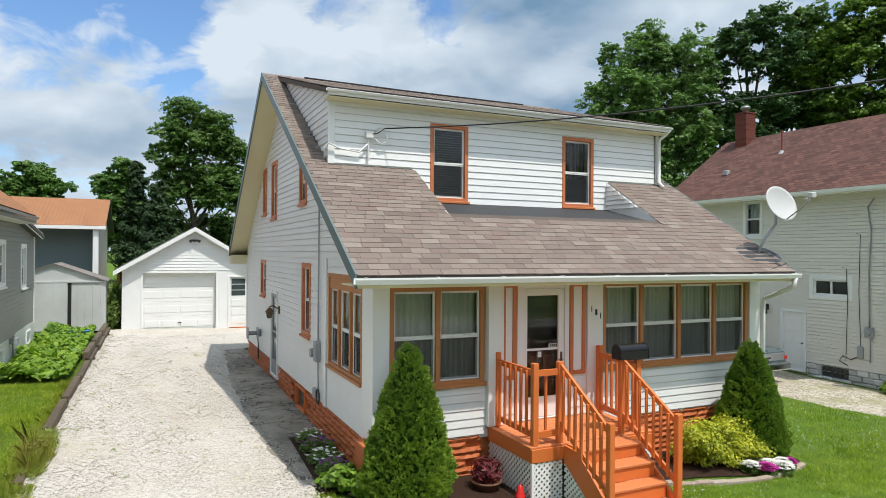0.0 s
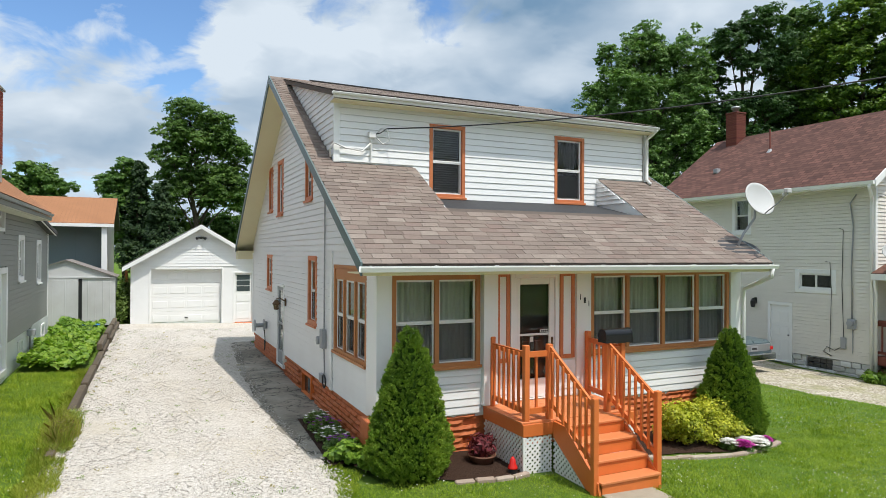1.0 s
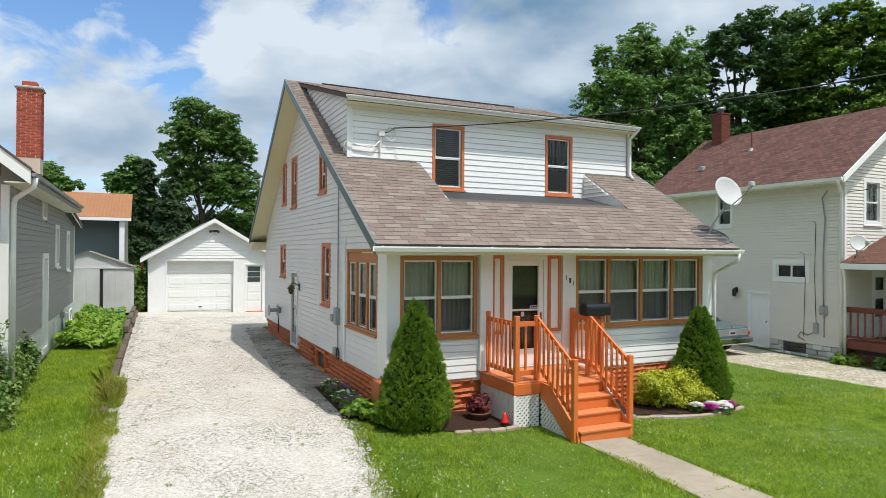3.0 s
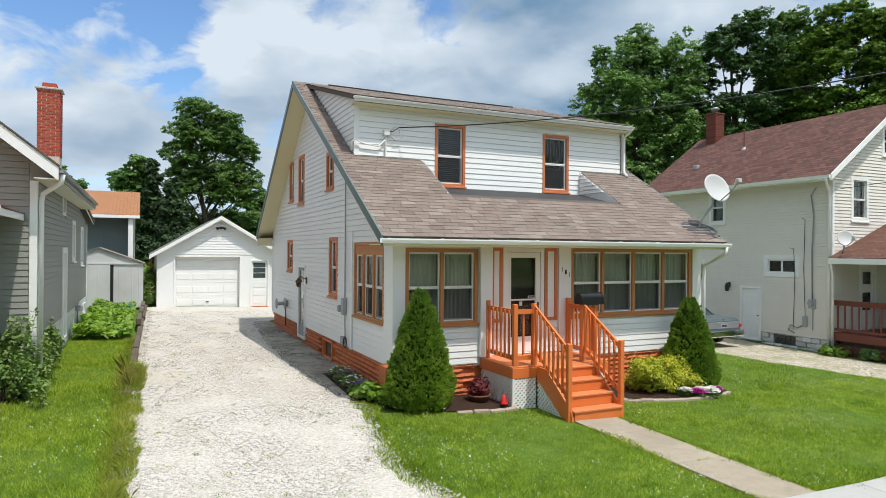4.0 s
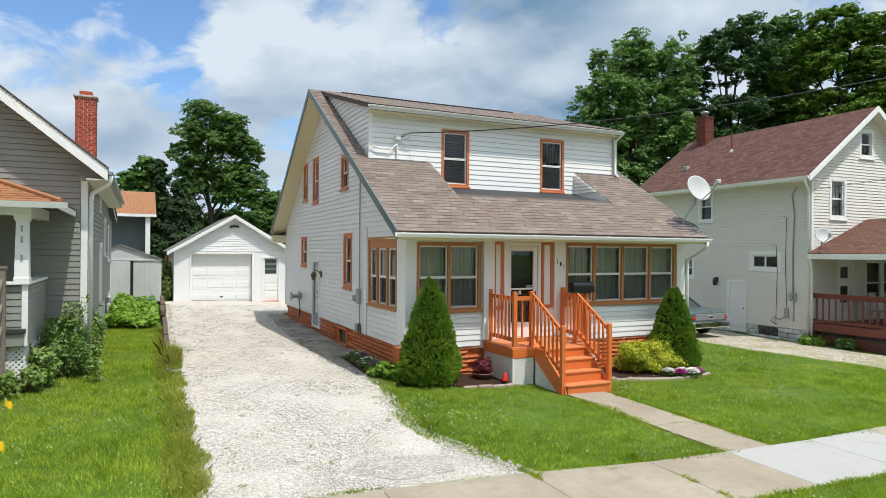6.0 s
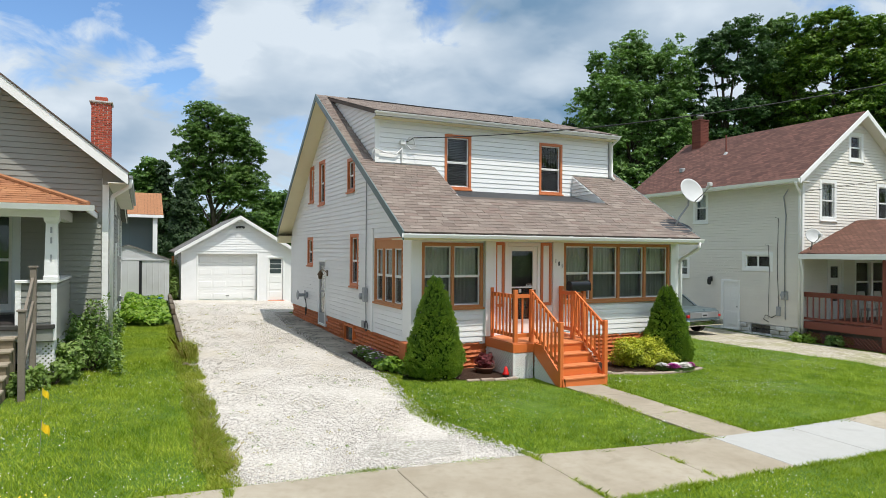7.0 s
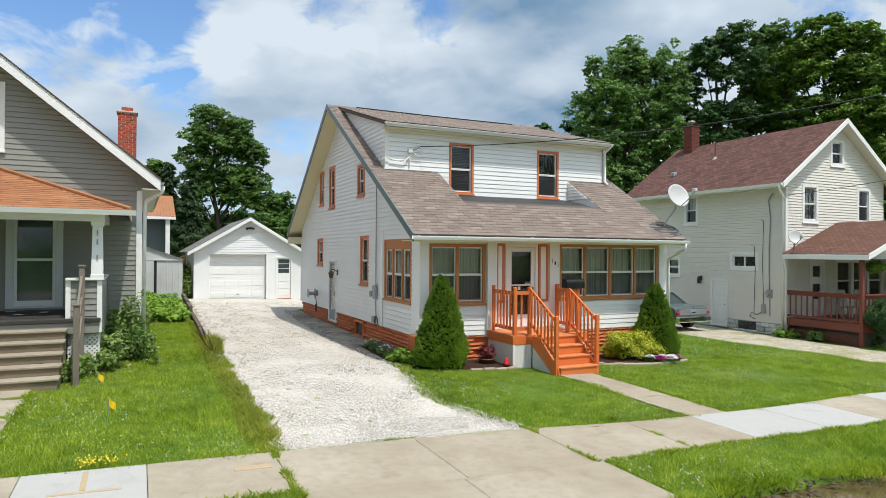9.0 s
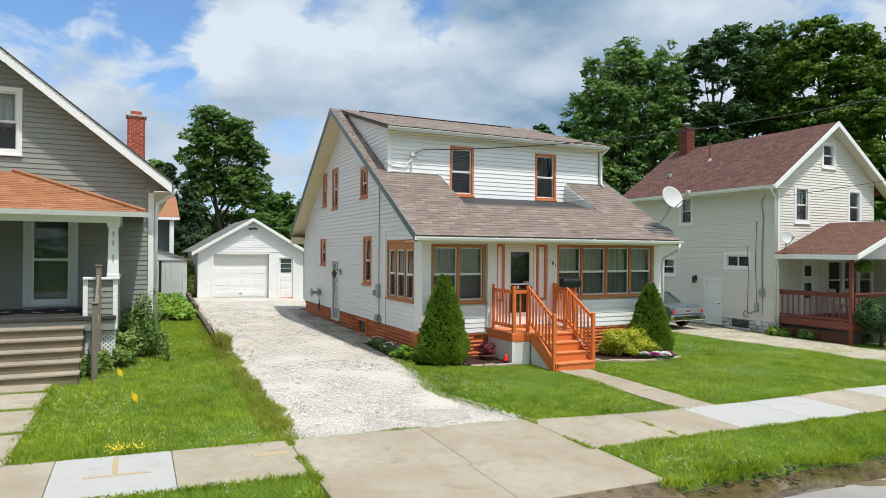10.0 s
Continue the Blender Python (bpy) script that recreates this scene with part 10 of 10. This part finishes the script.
def on_lawn(x, y, rng):
    """Where grass grows: not on paving, gravel, beds, buildings or the street."""
    j = rng.normal(0, 0.05, len(x))
    y = straight(x, y)
    ok = (y > -8.95 + 0.07 * np.sin(x * 1.3) + 0.05 * np.sin(x * 4.7) + j) & (y < 24)
    ok &= ~((y > -7.33 + j * 0.5) & (y < -5.82 + j * 0.5))
    ok &= ~((x > -4.62 + j) & (x < -0.68 + j) & (y < -5.5))
    ok &= ~((x > drive_l(y) - 0.12 + j * 2) & (x < drive_r(y) + j * 3) & (y > -6))
    ok &= ~((x > 2.44 + j) & (x < 3.32 + j) & (y > -6) & (y < -1.5))
    ok &= ~((x > -1.0) & (x < 8.1) & (y > -0.05) & (y < 14))
    ok &= ~((x > -0.5) & (x < 1.95) & (y > np.interp(x, [-0.5, -0.2, 0.3, 0.75, 1.2, 2], [-0.35, -0.6, -0.9, -1.25, -1.38, -1.3])))
    ok &= ~((x > 1.8) & (x < 4.2) & (y > -1.4))
    ok &= ~((x > 2.35) & (x < 3.55) & (y > -2.45) & (y < 0))
    ok &= ~((x > 4.15) & (x < 7.6) & (y > -1.32 - 0.3 * np.sin(np.clip((x - 4.2) / 3.4, 0, 1) * 3.14)))
    ok &= ~((x > -9.02) & (x < -7.82 + j * 0.6) & (y > -5.9) & (y < -0.5) & ~((y > -1.97) & (y < -1.73) | (y > -3.22) & (y < -2.98) | (y > -4.52) & (y < -4.33)))
    ok &= ~((x < -6.1) & (y > 2.7) & (y < 15.3)) & ~((x < -6.5) & (y > 0.2) & (y < 3))
    ok &= ~((x < -7.4) & (y > -1.4))
    east = np.interp(y, [-9, -5.8, -3.4, -1.3, 1, 3.4, 20], [14.2, 13.6, 13.25, 13.05, 12.5, 12.1, 11.8])
    ok &= ~((x > east + j * 6) & (x < 16.4) & (y > -5.8))
    ok &= ~((x > 15.4) & (y > -1.6))
    ok &= ~((x < -4.6) & (x > -6.1) & (y > 8.7) & (y < 18))
    ok &= ~((x > -4.4) & (x < 1.6) & (y > 18.5))
    return ok


def blades(name, box, count, hmin, hmax, width, mat, label, seed, test=None, lean=0.5, simple=False):
    rng = np.random.default_rng(seed)
    x, y = rng.uniform(box[0], box[1], count), rng.uniform(box[2], box[3], count)
    ok = on_lawn(x, y, rng) if test is None else test(x, y, rng)
    x, y = x[ok], y[ok]
    n = len(x)
    patch = 0.75 + 0.35 * np.sin(x * 1.7 + 1) * np.sin(y * 2.1) + 0.2 * np.sin(x * 5.1) * np.sin(y * 4.7)
    h = rng.uniform(hmin, hmax, n) * np.clip(patch, 0.45, 1.3)
    a = rng.uniform(0, 2 * math.pi, n)
    lip = np.interp(straight(x, y), [-7.75, -7.52, -7.40, -7.34, -7.33], [0.0, 0.03, 0.045, 0.045, 0.0]) * ((x < -4.63) | (x > -0.68))
    base = np.stack([x, y, G_np(x, y) - 0.015 + lip], 1)
    side = np.stack([np.cos(a), np.sin(a), np.zeros(n)], 1) * (width * rng.uniform(0.6, 1.3, (n, 1))) / 2
    b = rng.uniform(0, 2 * math.pi, n)
    bend = np.stack([np.cos(b), np.sin(b), np.zeros(n)], 1) * (h * rng.uniform(0.1, lean * 1.6, n))[:, None]
    tip = base + bend + np.stack([np.zeros(n), np.zeros(n), h], 1)
    mid = base + bend * 0.35 + np.stack([np.zeros(n), np.zeros(n), h * 0.6], 1)
    v = [base - side, base + side, tip] if simple else [base - side, base + side, mid + side * 0.8, tip, mid - side * 0.8]
    solo(name, quads_mesh(name, np.stack(v, 1), mat, len(v)), None, label, "grass", kind="stuff")


blades("lawn_grass", (-1.5, 14.5, -6.2, -0.9), 230000, 0.030, 0.066, 0.011, GRASS, "short mown lawn grass before the house", 1, None, 0.9, True)
blades("verge_grass", (-13, 15, -9.2, -7.32), 130000, 0.035, 0.085, 0.010, GRASS_LONG, "grass verge between sidewalk and street", 2, None, 0.9, True)
blades("side_lawn_grass", (-12, -4.4, -6.0, 8.8), 200000, 0.04, 0.105, 0.011, GRASS_LONG, "longer grass and clover of the neighbour's lawn", 3, None, 0.9, True)
blades("lawn_grass", (8, 14, -1.0, 8.0), 36000, 0.035, 0.065, 0.010, GRASS, "short lawn grass beside the gravel", 4)


def near_edge(x, y, rng):
    return (np.abs(x - (drive_l(y) - np.where(y < 1.5, 0.05, 0.22))) < np.where(y < 1.5, 0.20, 0.13) + 0.05 * np.sin(y * 2.3) + 0.03 * np.sin(y * 6.1)) & (rng.uniform(0, 1, len(x)) < 0.45 + 0.55 * (np.sin(y * 1.9) > 0.1))


blades("weedy_edge_grass", (-5.0, -4.1, -5.8, 6), 60000, 0.05, 0.15, 0.006, GRASS_EDGE, "yellowing grass over the driveway edge", 15, lambda x, y, r: (np.abs(x - drive_l(y) + 0.02 + 0.06 * np.sin(y * 1.7)) < (0.10 + 0.09 * np.sin(y * 2.9 + 1) + 0.06 * np.sin(y * 7.1))) & ((y < -2.6) | (np.abs(y - 2.8) < 0.9) | (np.abs(y + 0.6) < 0.3)), 0.8)
blades("tall_weeds", (-4.85, -4.15, 1.9, 3.9), 4600, 0.22, 0.62, 0.005, GRASS_EDGE, "tall yellowing weeds on the timber edging", 16, lambda x, y, r: np.hypot((x + 4.48) / 0.26, (y - 2.85) / 0.85) < r.uniform(0.2, 1.0, len(x)), 0.35)
blades("dry_stalks", (-4.85, -4.15, 1.9, 3.6), 1400, 0.25, 0.70, 0.004, GRASS_DRY, "dry stalks among the weeds", 17, lambda x, y, r: np.hypot((x + 4.50) / 0.24, (y - 2.65) / 0.7) < r.uniform(0.3, 1.0, len(x)), 0.7)
blades("edge_grass", (-5.2, -4.1, -5.95, 9), 70000, 0.05, 0.15, 0.008, GRASS_EDGE, "tall grass along the timber edging", 5, near_edge, 0.7)
blades("dry_grass", (-5.0, -4.2, -5.6, 4.5), 9000, 0.05, 0.14, 0.005, GRASS_DRY, "dry straw-coloured grass along the timbers", 6, lambda x, y, r: (np.abs(x - drive_l(y) + 0.08) < 0.22) & ((np.abs(y - 2.6) < 1.3) | (np.abs(y + 4.3) < 0.9) | (np.abs(y + 1.2) < 0.4) & (r.uniform(0, 1, len(x)) < 0.4)) & (r.uniform(0, 1, len(x)) < 0.6), 0.7)


blades("dry_grass", (-4.75, -4.1, -5.6, -1.4), 3600, 0.07, 0.18, 0.004, GRASS_DRY, "straw-coloured tufts leaning over the driveway edge", 61, lambda x, y, r: np.abs(x - drive_l(y) - 0.02 - 0.05 * np.sin(y * 2.1)) < 0.05 + 0.09 * np.maximum(0, np.sin(y * 1.7 + 0.6) * np.sin(y * 4.3)), 0.9)
blades("edge_grass", (-4.75, -4.1, -5.7, -1.0), 8000, 0.08, 0.20, 0.005, GRASS_EDGE, "tall yellow-green tufts at the driveway edge", 62, lambda x, y, r: np.abs(x - drive_l(y) + 0.03 - 0.05 * np.sin(y * 2.1)) < 0.03 + 0.10 * np.maximum(0, np.sin(y * 2.3 + 2) * np.sin(y * 5.1)), 0.9)
blades("red_stems", (-4.85, -4.2, 2.0, 3.6), 700, 0.20, 0.55, 0.005, RED_STEM, "reddish stems of tall weeds by the timber edging", 63, lambda x, y, r: np.hypot((x + 4.47) / 0.22, (y - 2.75) / 0.6) < r.uniform(0.3, 1.0, len(x)), 0.8)
blades("dead_litter", (-4.6, -3.6, 5.5, 17.5), 9000, 0.015, 0.05, 0.016, GRASS_DRY, "dry brown leaf litter along the driveway edge", 64, lambda x, y, r: (x - drive_l(y) > 0.08) & (x - drive_l(y) < r.exponential(0.18, len(x)) + 0.05 * np.sin(y * 2.3)), 2.0)


def path_edges(x, y, rng):
    """Grass that hangs over the rims of the paving, in uneven tufts."""
    y = straight(x, y)
    w = 0.07 + 0.08 * np.maximum(0, np.sin(x * 2.3 + 1) * np.sin(x * 5.9)) + 0.05 * np.maximum(0, np.sin(y * 3.1) * np.sin(y * 7.3 + 2))
    far, near = np.abs(y + 5.81) < w, np.abs(y + 7.38) < w + 0.02
    ok = (far | near) & ~((x > -4.5) & (x < -0.75)) & ~((x > 2.5) & (x < 3.25) & far) & ~((x > 12.6) & far)
    ww = 0.06 + 0.10 * np.maximum(0, np.sin(y * 3.1) * np.sin(y * 7.3 + 2)) + 0.05 * np.maximum(0, np.sin(y * 13))
    ok |= ((np.abs(x - 2.41) < ww) | (np.abs(x - 3.35) < ww)) & (y > -5.8) & (y < -2.3)
    ok |= (np.abs(y + 4.55) < 0.03) & (np.abs(x - 2.9) < 0.45) & (np.sin(x * 9) > 0)
    ok |= (np.abs(x + 7.82) < w) & (y > -5.8) & (y < -0.7)
    ok |= ((np.abs(x + 4.64) < w) | (np.abs(x + 0.66) < w)) & (y > -8.8) & (y < -7.3)
    ok |= (np.abs(x - drive_r(y) - 0.05) < 2.2 * w) & (y > -5.7) & (y < 0)
    return ok


blades("rim_grass", (-12, 14, -8.8, 0), 520000, 0.05, 0.10, 0.007, GRASS_LONG, "tufts of grass hanging over the paving", 8, path_edges, 0.8)
blades("gravel_rim_grass", (-4.6, -0.7, -6.2, -5.7), 20000, 0.03, 0.08, 0.007, GRASS_LONG, "patchy grass between gravel and sidewalk", 12, lambda x, y, r: (np.abs(straight(x, y) + 5.80 + 0.03 * np.sin(x * 3)) < 0.03 + 0.07 * np.maximum(0, np.sin(x * 3.7 + 1))) & ((np.sin(x * 3.7 + 1) > -0.2) | (np.sin(x * 11) > 0.3)), 0.8)
blades("mud_edge_grass", (-0.9, 14, -9.25, -8.65), 40000, 0.06, 0.17, 0.007, GRASS_LONG, "long grass at the muddy gutter", 9, lambda x, y, r: np.abs(y + 8.95 - 0.07 * np.sin(x * 1.3) - 0.05 * np.sin(x * 4.7) + r.normal(0, 0.05, len(x))) < 0.10 + 0.08 * np.sin(x * 3.3) + 0.06 * np.sin(x * 8.1), 0.9)


def clods():
    """Clumps of dark wet earth along the gutter."""
    rng = np.random.default_rng(44)
    g = Geo()
    for k in range(260):
        x, y = rng.uniform(-1.0, 9.0), -9.02 + rng.normal(0, 0.12)
        r = rng.uniform(0.012, 0.040) * (1.6 if k % 19 == 0 else 1.0)
        z = G(x, y) - 0.055
        prof = [(r * 0.9, z), (r, z + r * 0.25), (r * 0.6, z + r * 0.55), (0.004, z + r * 0.65)]
        g.lathe(prof, (x, y, 0), 7)
    solo("mud_clods", g, plain("wet_earth", (0.075, 0.052, 0.028), 0.75, var=0.5, scale=30), "clods of dark wet earth in the gutter", "earth", kind="stuff")


clods()


def gravel_weeds():
    """Small weeds and dead stalks standing in the gravel."""
    rng = np.random.default_rng(31)
    n = 280
    y = -5.4 + 22 * rng.uniform(0, 1, n) ** 1.1
    f = rng.uniform(0, 1, n)
    f = np.where(rng.uniform(0, 1, n) < 0.35, f ** 3 * 0.3, f)
    x = drive_l(y) + 0.1 + (drive_r(y) - drive_l(y) - 0.1) * f
    size = rng.uniform(0.03, 0.11, n) * np.where(rng.uniform(0, 1, n) < 0.12, 2.0, 1.0)
    k = np.repeat(np.arange(n), 26)
    m = len(k)
    a, q = rng.uniform(0, 2 * math.pi, m), np.sqrt(rng.uniform(0, 1, m)) * size[k]
    px, py = x[k] + q * np.cos(a), y[k] + q * np.sin(a)
    pos = np.stack([px, py, G_np(px, py) + 0.03 + rng.uniform(0, 0.5, m) * size[k]], 1)
    s = rng.uniform(0.012, 0.035, m)
    both = rng.uniform(0, 1, n)[k] < 0.5
    nr = np.array([[0, 0, 1.0]]) * np.ones((m, 1))
    v = leaf_quads(pos, nr, s, s * 0.45, rng)
    solo("gravel_weeds", quads_mesh("gravel_weeds", v[both], WEED_PALE), None, "small green weeds in the gravel", "weeds", kind="stuff")
    solo("dead_weeds", quads_mesh("dead_weeds", v[~both], GRASS_DRY), None, "brown dead weeds in the gravel", "weeds", kind="stuff")


gravel_weeds()


def joint_test(x, y, rng):
    near = np.zeros(len(x), bool)
    y = straight(x, y)
    for jx in (-4.61, -0.79, 0.97):
        near |= (np.abs(x - jx) < 0.03) & (y > -7.35) & (y < -5.8)
    near |= (np.abs(y + 5.80 + 0.05 * np.sin(x * 3)) < 0.07) & (x > -4.5) & (x < -0.7) & (np.sin(x * 4.1) > -0.4)
    near |= (np.abs(x - 0.2 * np.sin(y) + 2.4) < 0.9) & (rng.uniform(0, 1, len(x)) < 0.006) & (y > -5)
    return near


blades("joint_grass", (-5, 1.2, -7.6, -5.75), 150000, 0.065, 0.13, 0.007, GRASS_LONG, "grass growing in the sidewalk joints", 18, lambda x, y, r: ((np.abs(x + 4.61) < 0.035) & (np.sin(y * 4.3 + 1) > -0.5)) | ((np.abs(x + 0.79) < 0.026) & (np.sin(y * 3.1) > -0.5)) | ((np.abs(x - 0.97) < 0.022) & (np.sin(y * 6.7 + 2) > -0.5)), 0.8)
blades("crack_grass", (-5, 3, -7.6, 12), 240000, 0.02, 0.08, 0.008, GRASS, "tufts of grass in cracks and gravel", 7, joint_test)


def clover():
    rng = np.random.default_rng(19)
    n = 34000
    x, y = rng.uniform(-12, 14, n), rng.uniform(-8.9, 2, n)
    drift = np.sin(x * 0.9 + 2 + 0.7 * np.sin(y)) * np.sin(y * 1.3 + 0.5 * np.sin(x * 1.9)) + 0.5 * np.sin(x * 2.7 + 1) * np.sin(y * 3.3)
    ok = on_lawn(x, y, rng) & (rng.uniform(0, 1, n) < np.clip(0.22 + 0.55 * drift, 0.08, 0.85))
    x, y = x[ok], y[ok]
    n = len(x)
    c = np.stack([x, y, G_np(x, y) + rng.uniform(0.05, 0.10, n)], 1)
    s = rng.uniform(0.010, 0.018, n)
    solo("clover_flowers", quads_mesh("clover_flowers", leaf_quads(c, np.array([[0, -0.4, 1.0]]) * np.ones((n, 1)), s, s, rng), PETAL_WHITE), None, "tiny white clover flowers in the lawn", "clover", kind="stuff")
    m = 80
    x, y = rng.normal(-6.62, 0.15, m), rng.normal(-5.84, 0.05, m)
    c = np.stack([x, y, G_np(x, y) + rng.uniform(0.06, 0.14, m)], 1)
    s = rng.uniform(0.015, 0.026, m)
    solo("yellow_flowers", quads_mesh("yellow_flowers", leaf_quads(c, np.array([[0, -0.5, 1.0]]) * np.ones((m, 1)), s, s, rng), PETAL_YELLOW), None, "patch of small yellow wild flowers by the sidewalk", "wild flowers", kind="stuff")


clover()


def stones():
    rng = np.random.default_rng(23)
    n = 26000
    y = -6.0 + 23 * rng.uniform(0, 1, n) ** 1.7
    f = rng.uniform(-0.03, 1.03, n)
    x = drive_l(y) + 0.1 + (drive_r(y) - drive_l(y) - 0.1) * f
    # chips strewn over the rim of the bare patch
    a, q = rng.uniform(0, 6.28, 4200), rng.normal(0.95, 0.26, 4200)
    x = np.concatenate([x, -2.25 + 0.74 * q * np.cos(a)])
    y = np.concatenate([y, np.maximum(-5.75, -5.22 + 0.44 * q * np.sin(a))])
    n = len(x)
    s = rng.uniform(0.008, 0.021, n)
    base = np.array([[1, 0, 0], [0, 1, 0], [-1, 0, 0], [0, -1, 0], [0, 0, 1], [0, 0, -1]], float)
    tri = [(0, 1, 4), (1, 2, 4), (2, 3, 4), (3, 0, 4), (1, 0, 5), (2, 1, 5), (3, 2, 5), (0, 3, 5)]
    a = rng.uniform(0, 6.28, n)
    ca, sa = np.cos(a)[:, None], np.sin(a)[:, None]
    st = rng.uniform(0.6, 1.5, (n, 3)) * np.array([1, 1, 0.5])
    pts = base[None] * st[:, None] * s[:, None, None]
    px = pts[..., 0] * ca - pts[..., 1] * sa
    py = pts[..., 0] * sa + pts[..., 1] * ca
    pts = np.stack([px + x[:, None], py + y[:, None], pts[..., 2] + (G_np(x, y) + 0.019)[:, None]], -1)
    v = pts.reshape(-1, 3)
    off = (np.arange(n) * 6)[:, None, None]
    faces = (np.array(tri)[None] + off).reshape(-1, 3)
    me = bpy.data.meshes.new("gravel_stones")
    me.vertices.add(len(v))
    me.vertices.foreach_set("co", v.astype(np.float32).ravel())
    me.loops.add(faces.size)
    me.loops.foreach_set("vertex_index", faces.astype(np.int32).ravel())
    me.polygons.add(len(faces))
    me.polygons.foreach_set("loop_start", np.arange(0, faces.size, 3, dtype=np.int32))
    me.update(calc_edges=True)
    solo("gravel_stones", me, STONE_WHITE, "loose white limestone gravel stones", "gravel", kind="stuff")


stones()

# ---- timbers, flags and clutter ----
tie = Geo().cbox(-0.07, 0.07, -1.10, 1.10, -0.10, 0.10, 0.02).mesh("timber")
tie.materials.append(WOOD_GREY)
trnd = random.Random(3)
edge = thing("timber_edging", "weathered dark timbers edging the driveway", "timber edging", (-4.6, 6, G(-4.6, 6)), kind="structure")
y = -2.0
while y < 17.6:
    x = DRIVE_L(y) - 0.07
    dx = DRIVE_L(y + 1) - DRIVE_L(y - 1)
    rise = -0.09 if y < 1.5 else (-0.055 if y < 5 else 0.05)
    piece("timber", tie, edge, Matrix.Translation((x + trnd.uniform(-0.025, 0.025), y, G(x, y) + rise + trnd.uniform(-0.015, 0.015))) @ Matrix.Rotation(-dx / 2 + trnd.uniform(-0.018, 0.018), 4, "Z") @ Matrix.Rotation(trnd.uniform(-0.10, 0.10), 4, "Y") @ Matrix.Rotation(radians(0.7), 4, "X"))
    if y > 12:
        piece("timber", tie, edge, Matrix.Translation((x - 0.06, y - 0.3, G(x, y) + rise + 0.20)) @ Matrix.Rotation(-dx / 2 + 0.01, 4, "Z"))
    y += 2.40
for x, y, tilt in ((-6.80, -1.95, 12), (-6.56, -4.0, -14)):
    z0 = G(x, y)
    fl = thing("marker_flag", "small yellow survey flag on a wire in the lawn", "marker flag", (x, y, z0), group="survey flags")
    part("wire", Geo().tube([(x, y, z0 - 0.05), (x + 0.02, y, z0 + 0.42)], 0.003, 5), STEEL, fl)
    g = Geo()
    for i in range(5):
        for j in range(2):
            g.v.append((x + 0.015 + 0.022 * i + (0.01 if j else 0), y - 0.025 * math.sin(i * 1.9), z0 + (0.40 if j else 0.30) - 0.022 * i + 0.014 * math.sin(i * 2.4 + j)))
    for i in range(4):
        g.f.append((i * 2, i * 2 + 2, i * 2 + 3, i * 2 + 1))
    part("flag", g, YELLOW, fl)
paint = plain("faded_orange_marking", (0.47, 0.36, 0.215), 0.9, var=0.6, scale=24)
mk = thing("paint_mark", "faded orange survey paint on the sidewalk", "paint mark", (-6.6, -6.3, G(-6.6, -6.3)), kind="structure")
for x0, x1, y0, y1 in ((-6.72, -6.66, -6.62, -6.02), (-7.00, -6.32, -6.70, -6.65), (-5.15, -4.72, -6.52, -6.38)):
    zz = 0.0335
    part("stripe", Geo().hexa([(x0, y0, G(x0, y0) + 0.02), (x1, y0, G(x1, y0) + 0.02), (x1, y1, G(x1, y1) + 0.02), (x0, y1, G(x0, y1) + 0.02), (x0, y0, G(x0, y0) + zz), (x1, y0, G(x1, y0) + zz), (x1, y1, G(x1, y1) + zz), (x0, y1, G(x0, y1) + zz)]), paint, mk)
tarp = thing("blue_tub", "blue plastic tub among the garden plants", "tub", (-4.95, 15.6, G(-4.95, 15.6)))
zt = G(-4.95, 15.6) + 0.12
part("tub", Geo().lathe([(0.20, zt), (0.27, zt + 0.24), (0.29, zt + 0.25), (0.25, zt + 0.25), (0.18, zt + 0.03)], (-4.95, 15.6, 0), 18), BLUE, tarp, smooth=True)
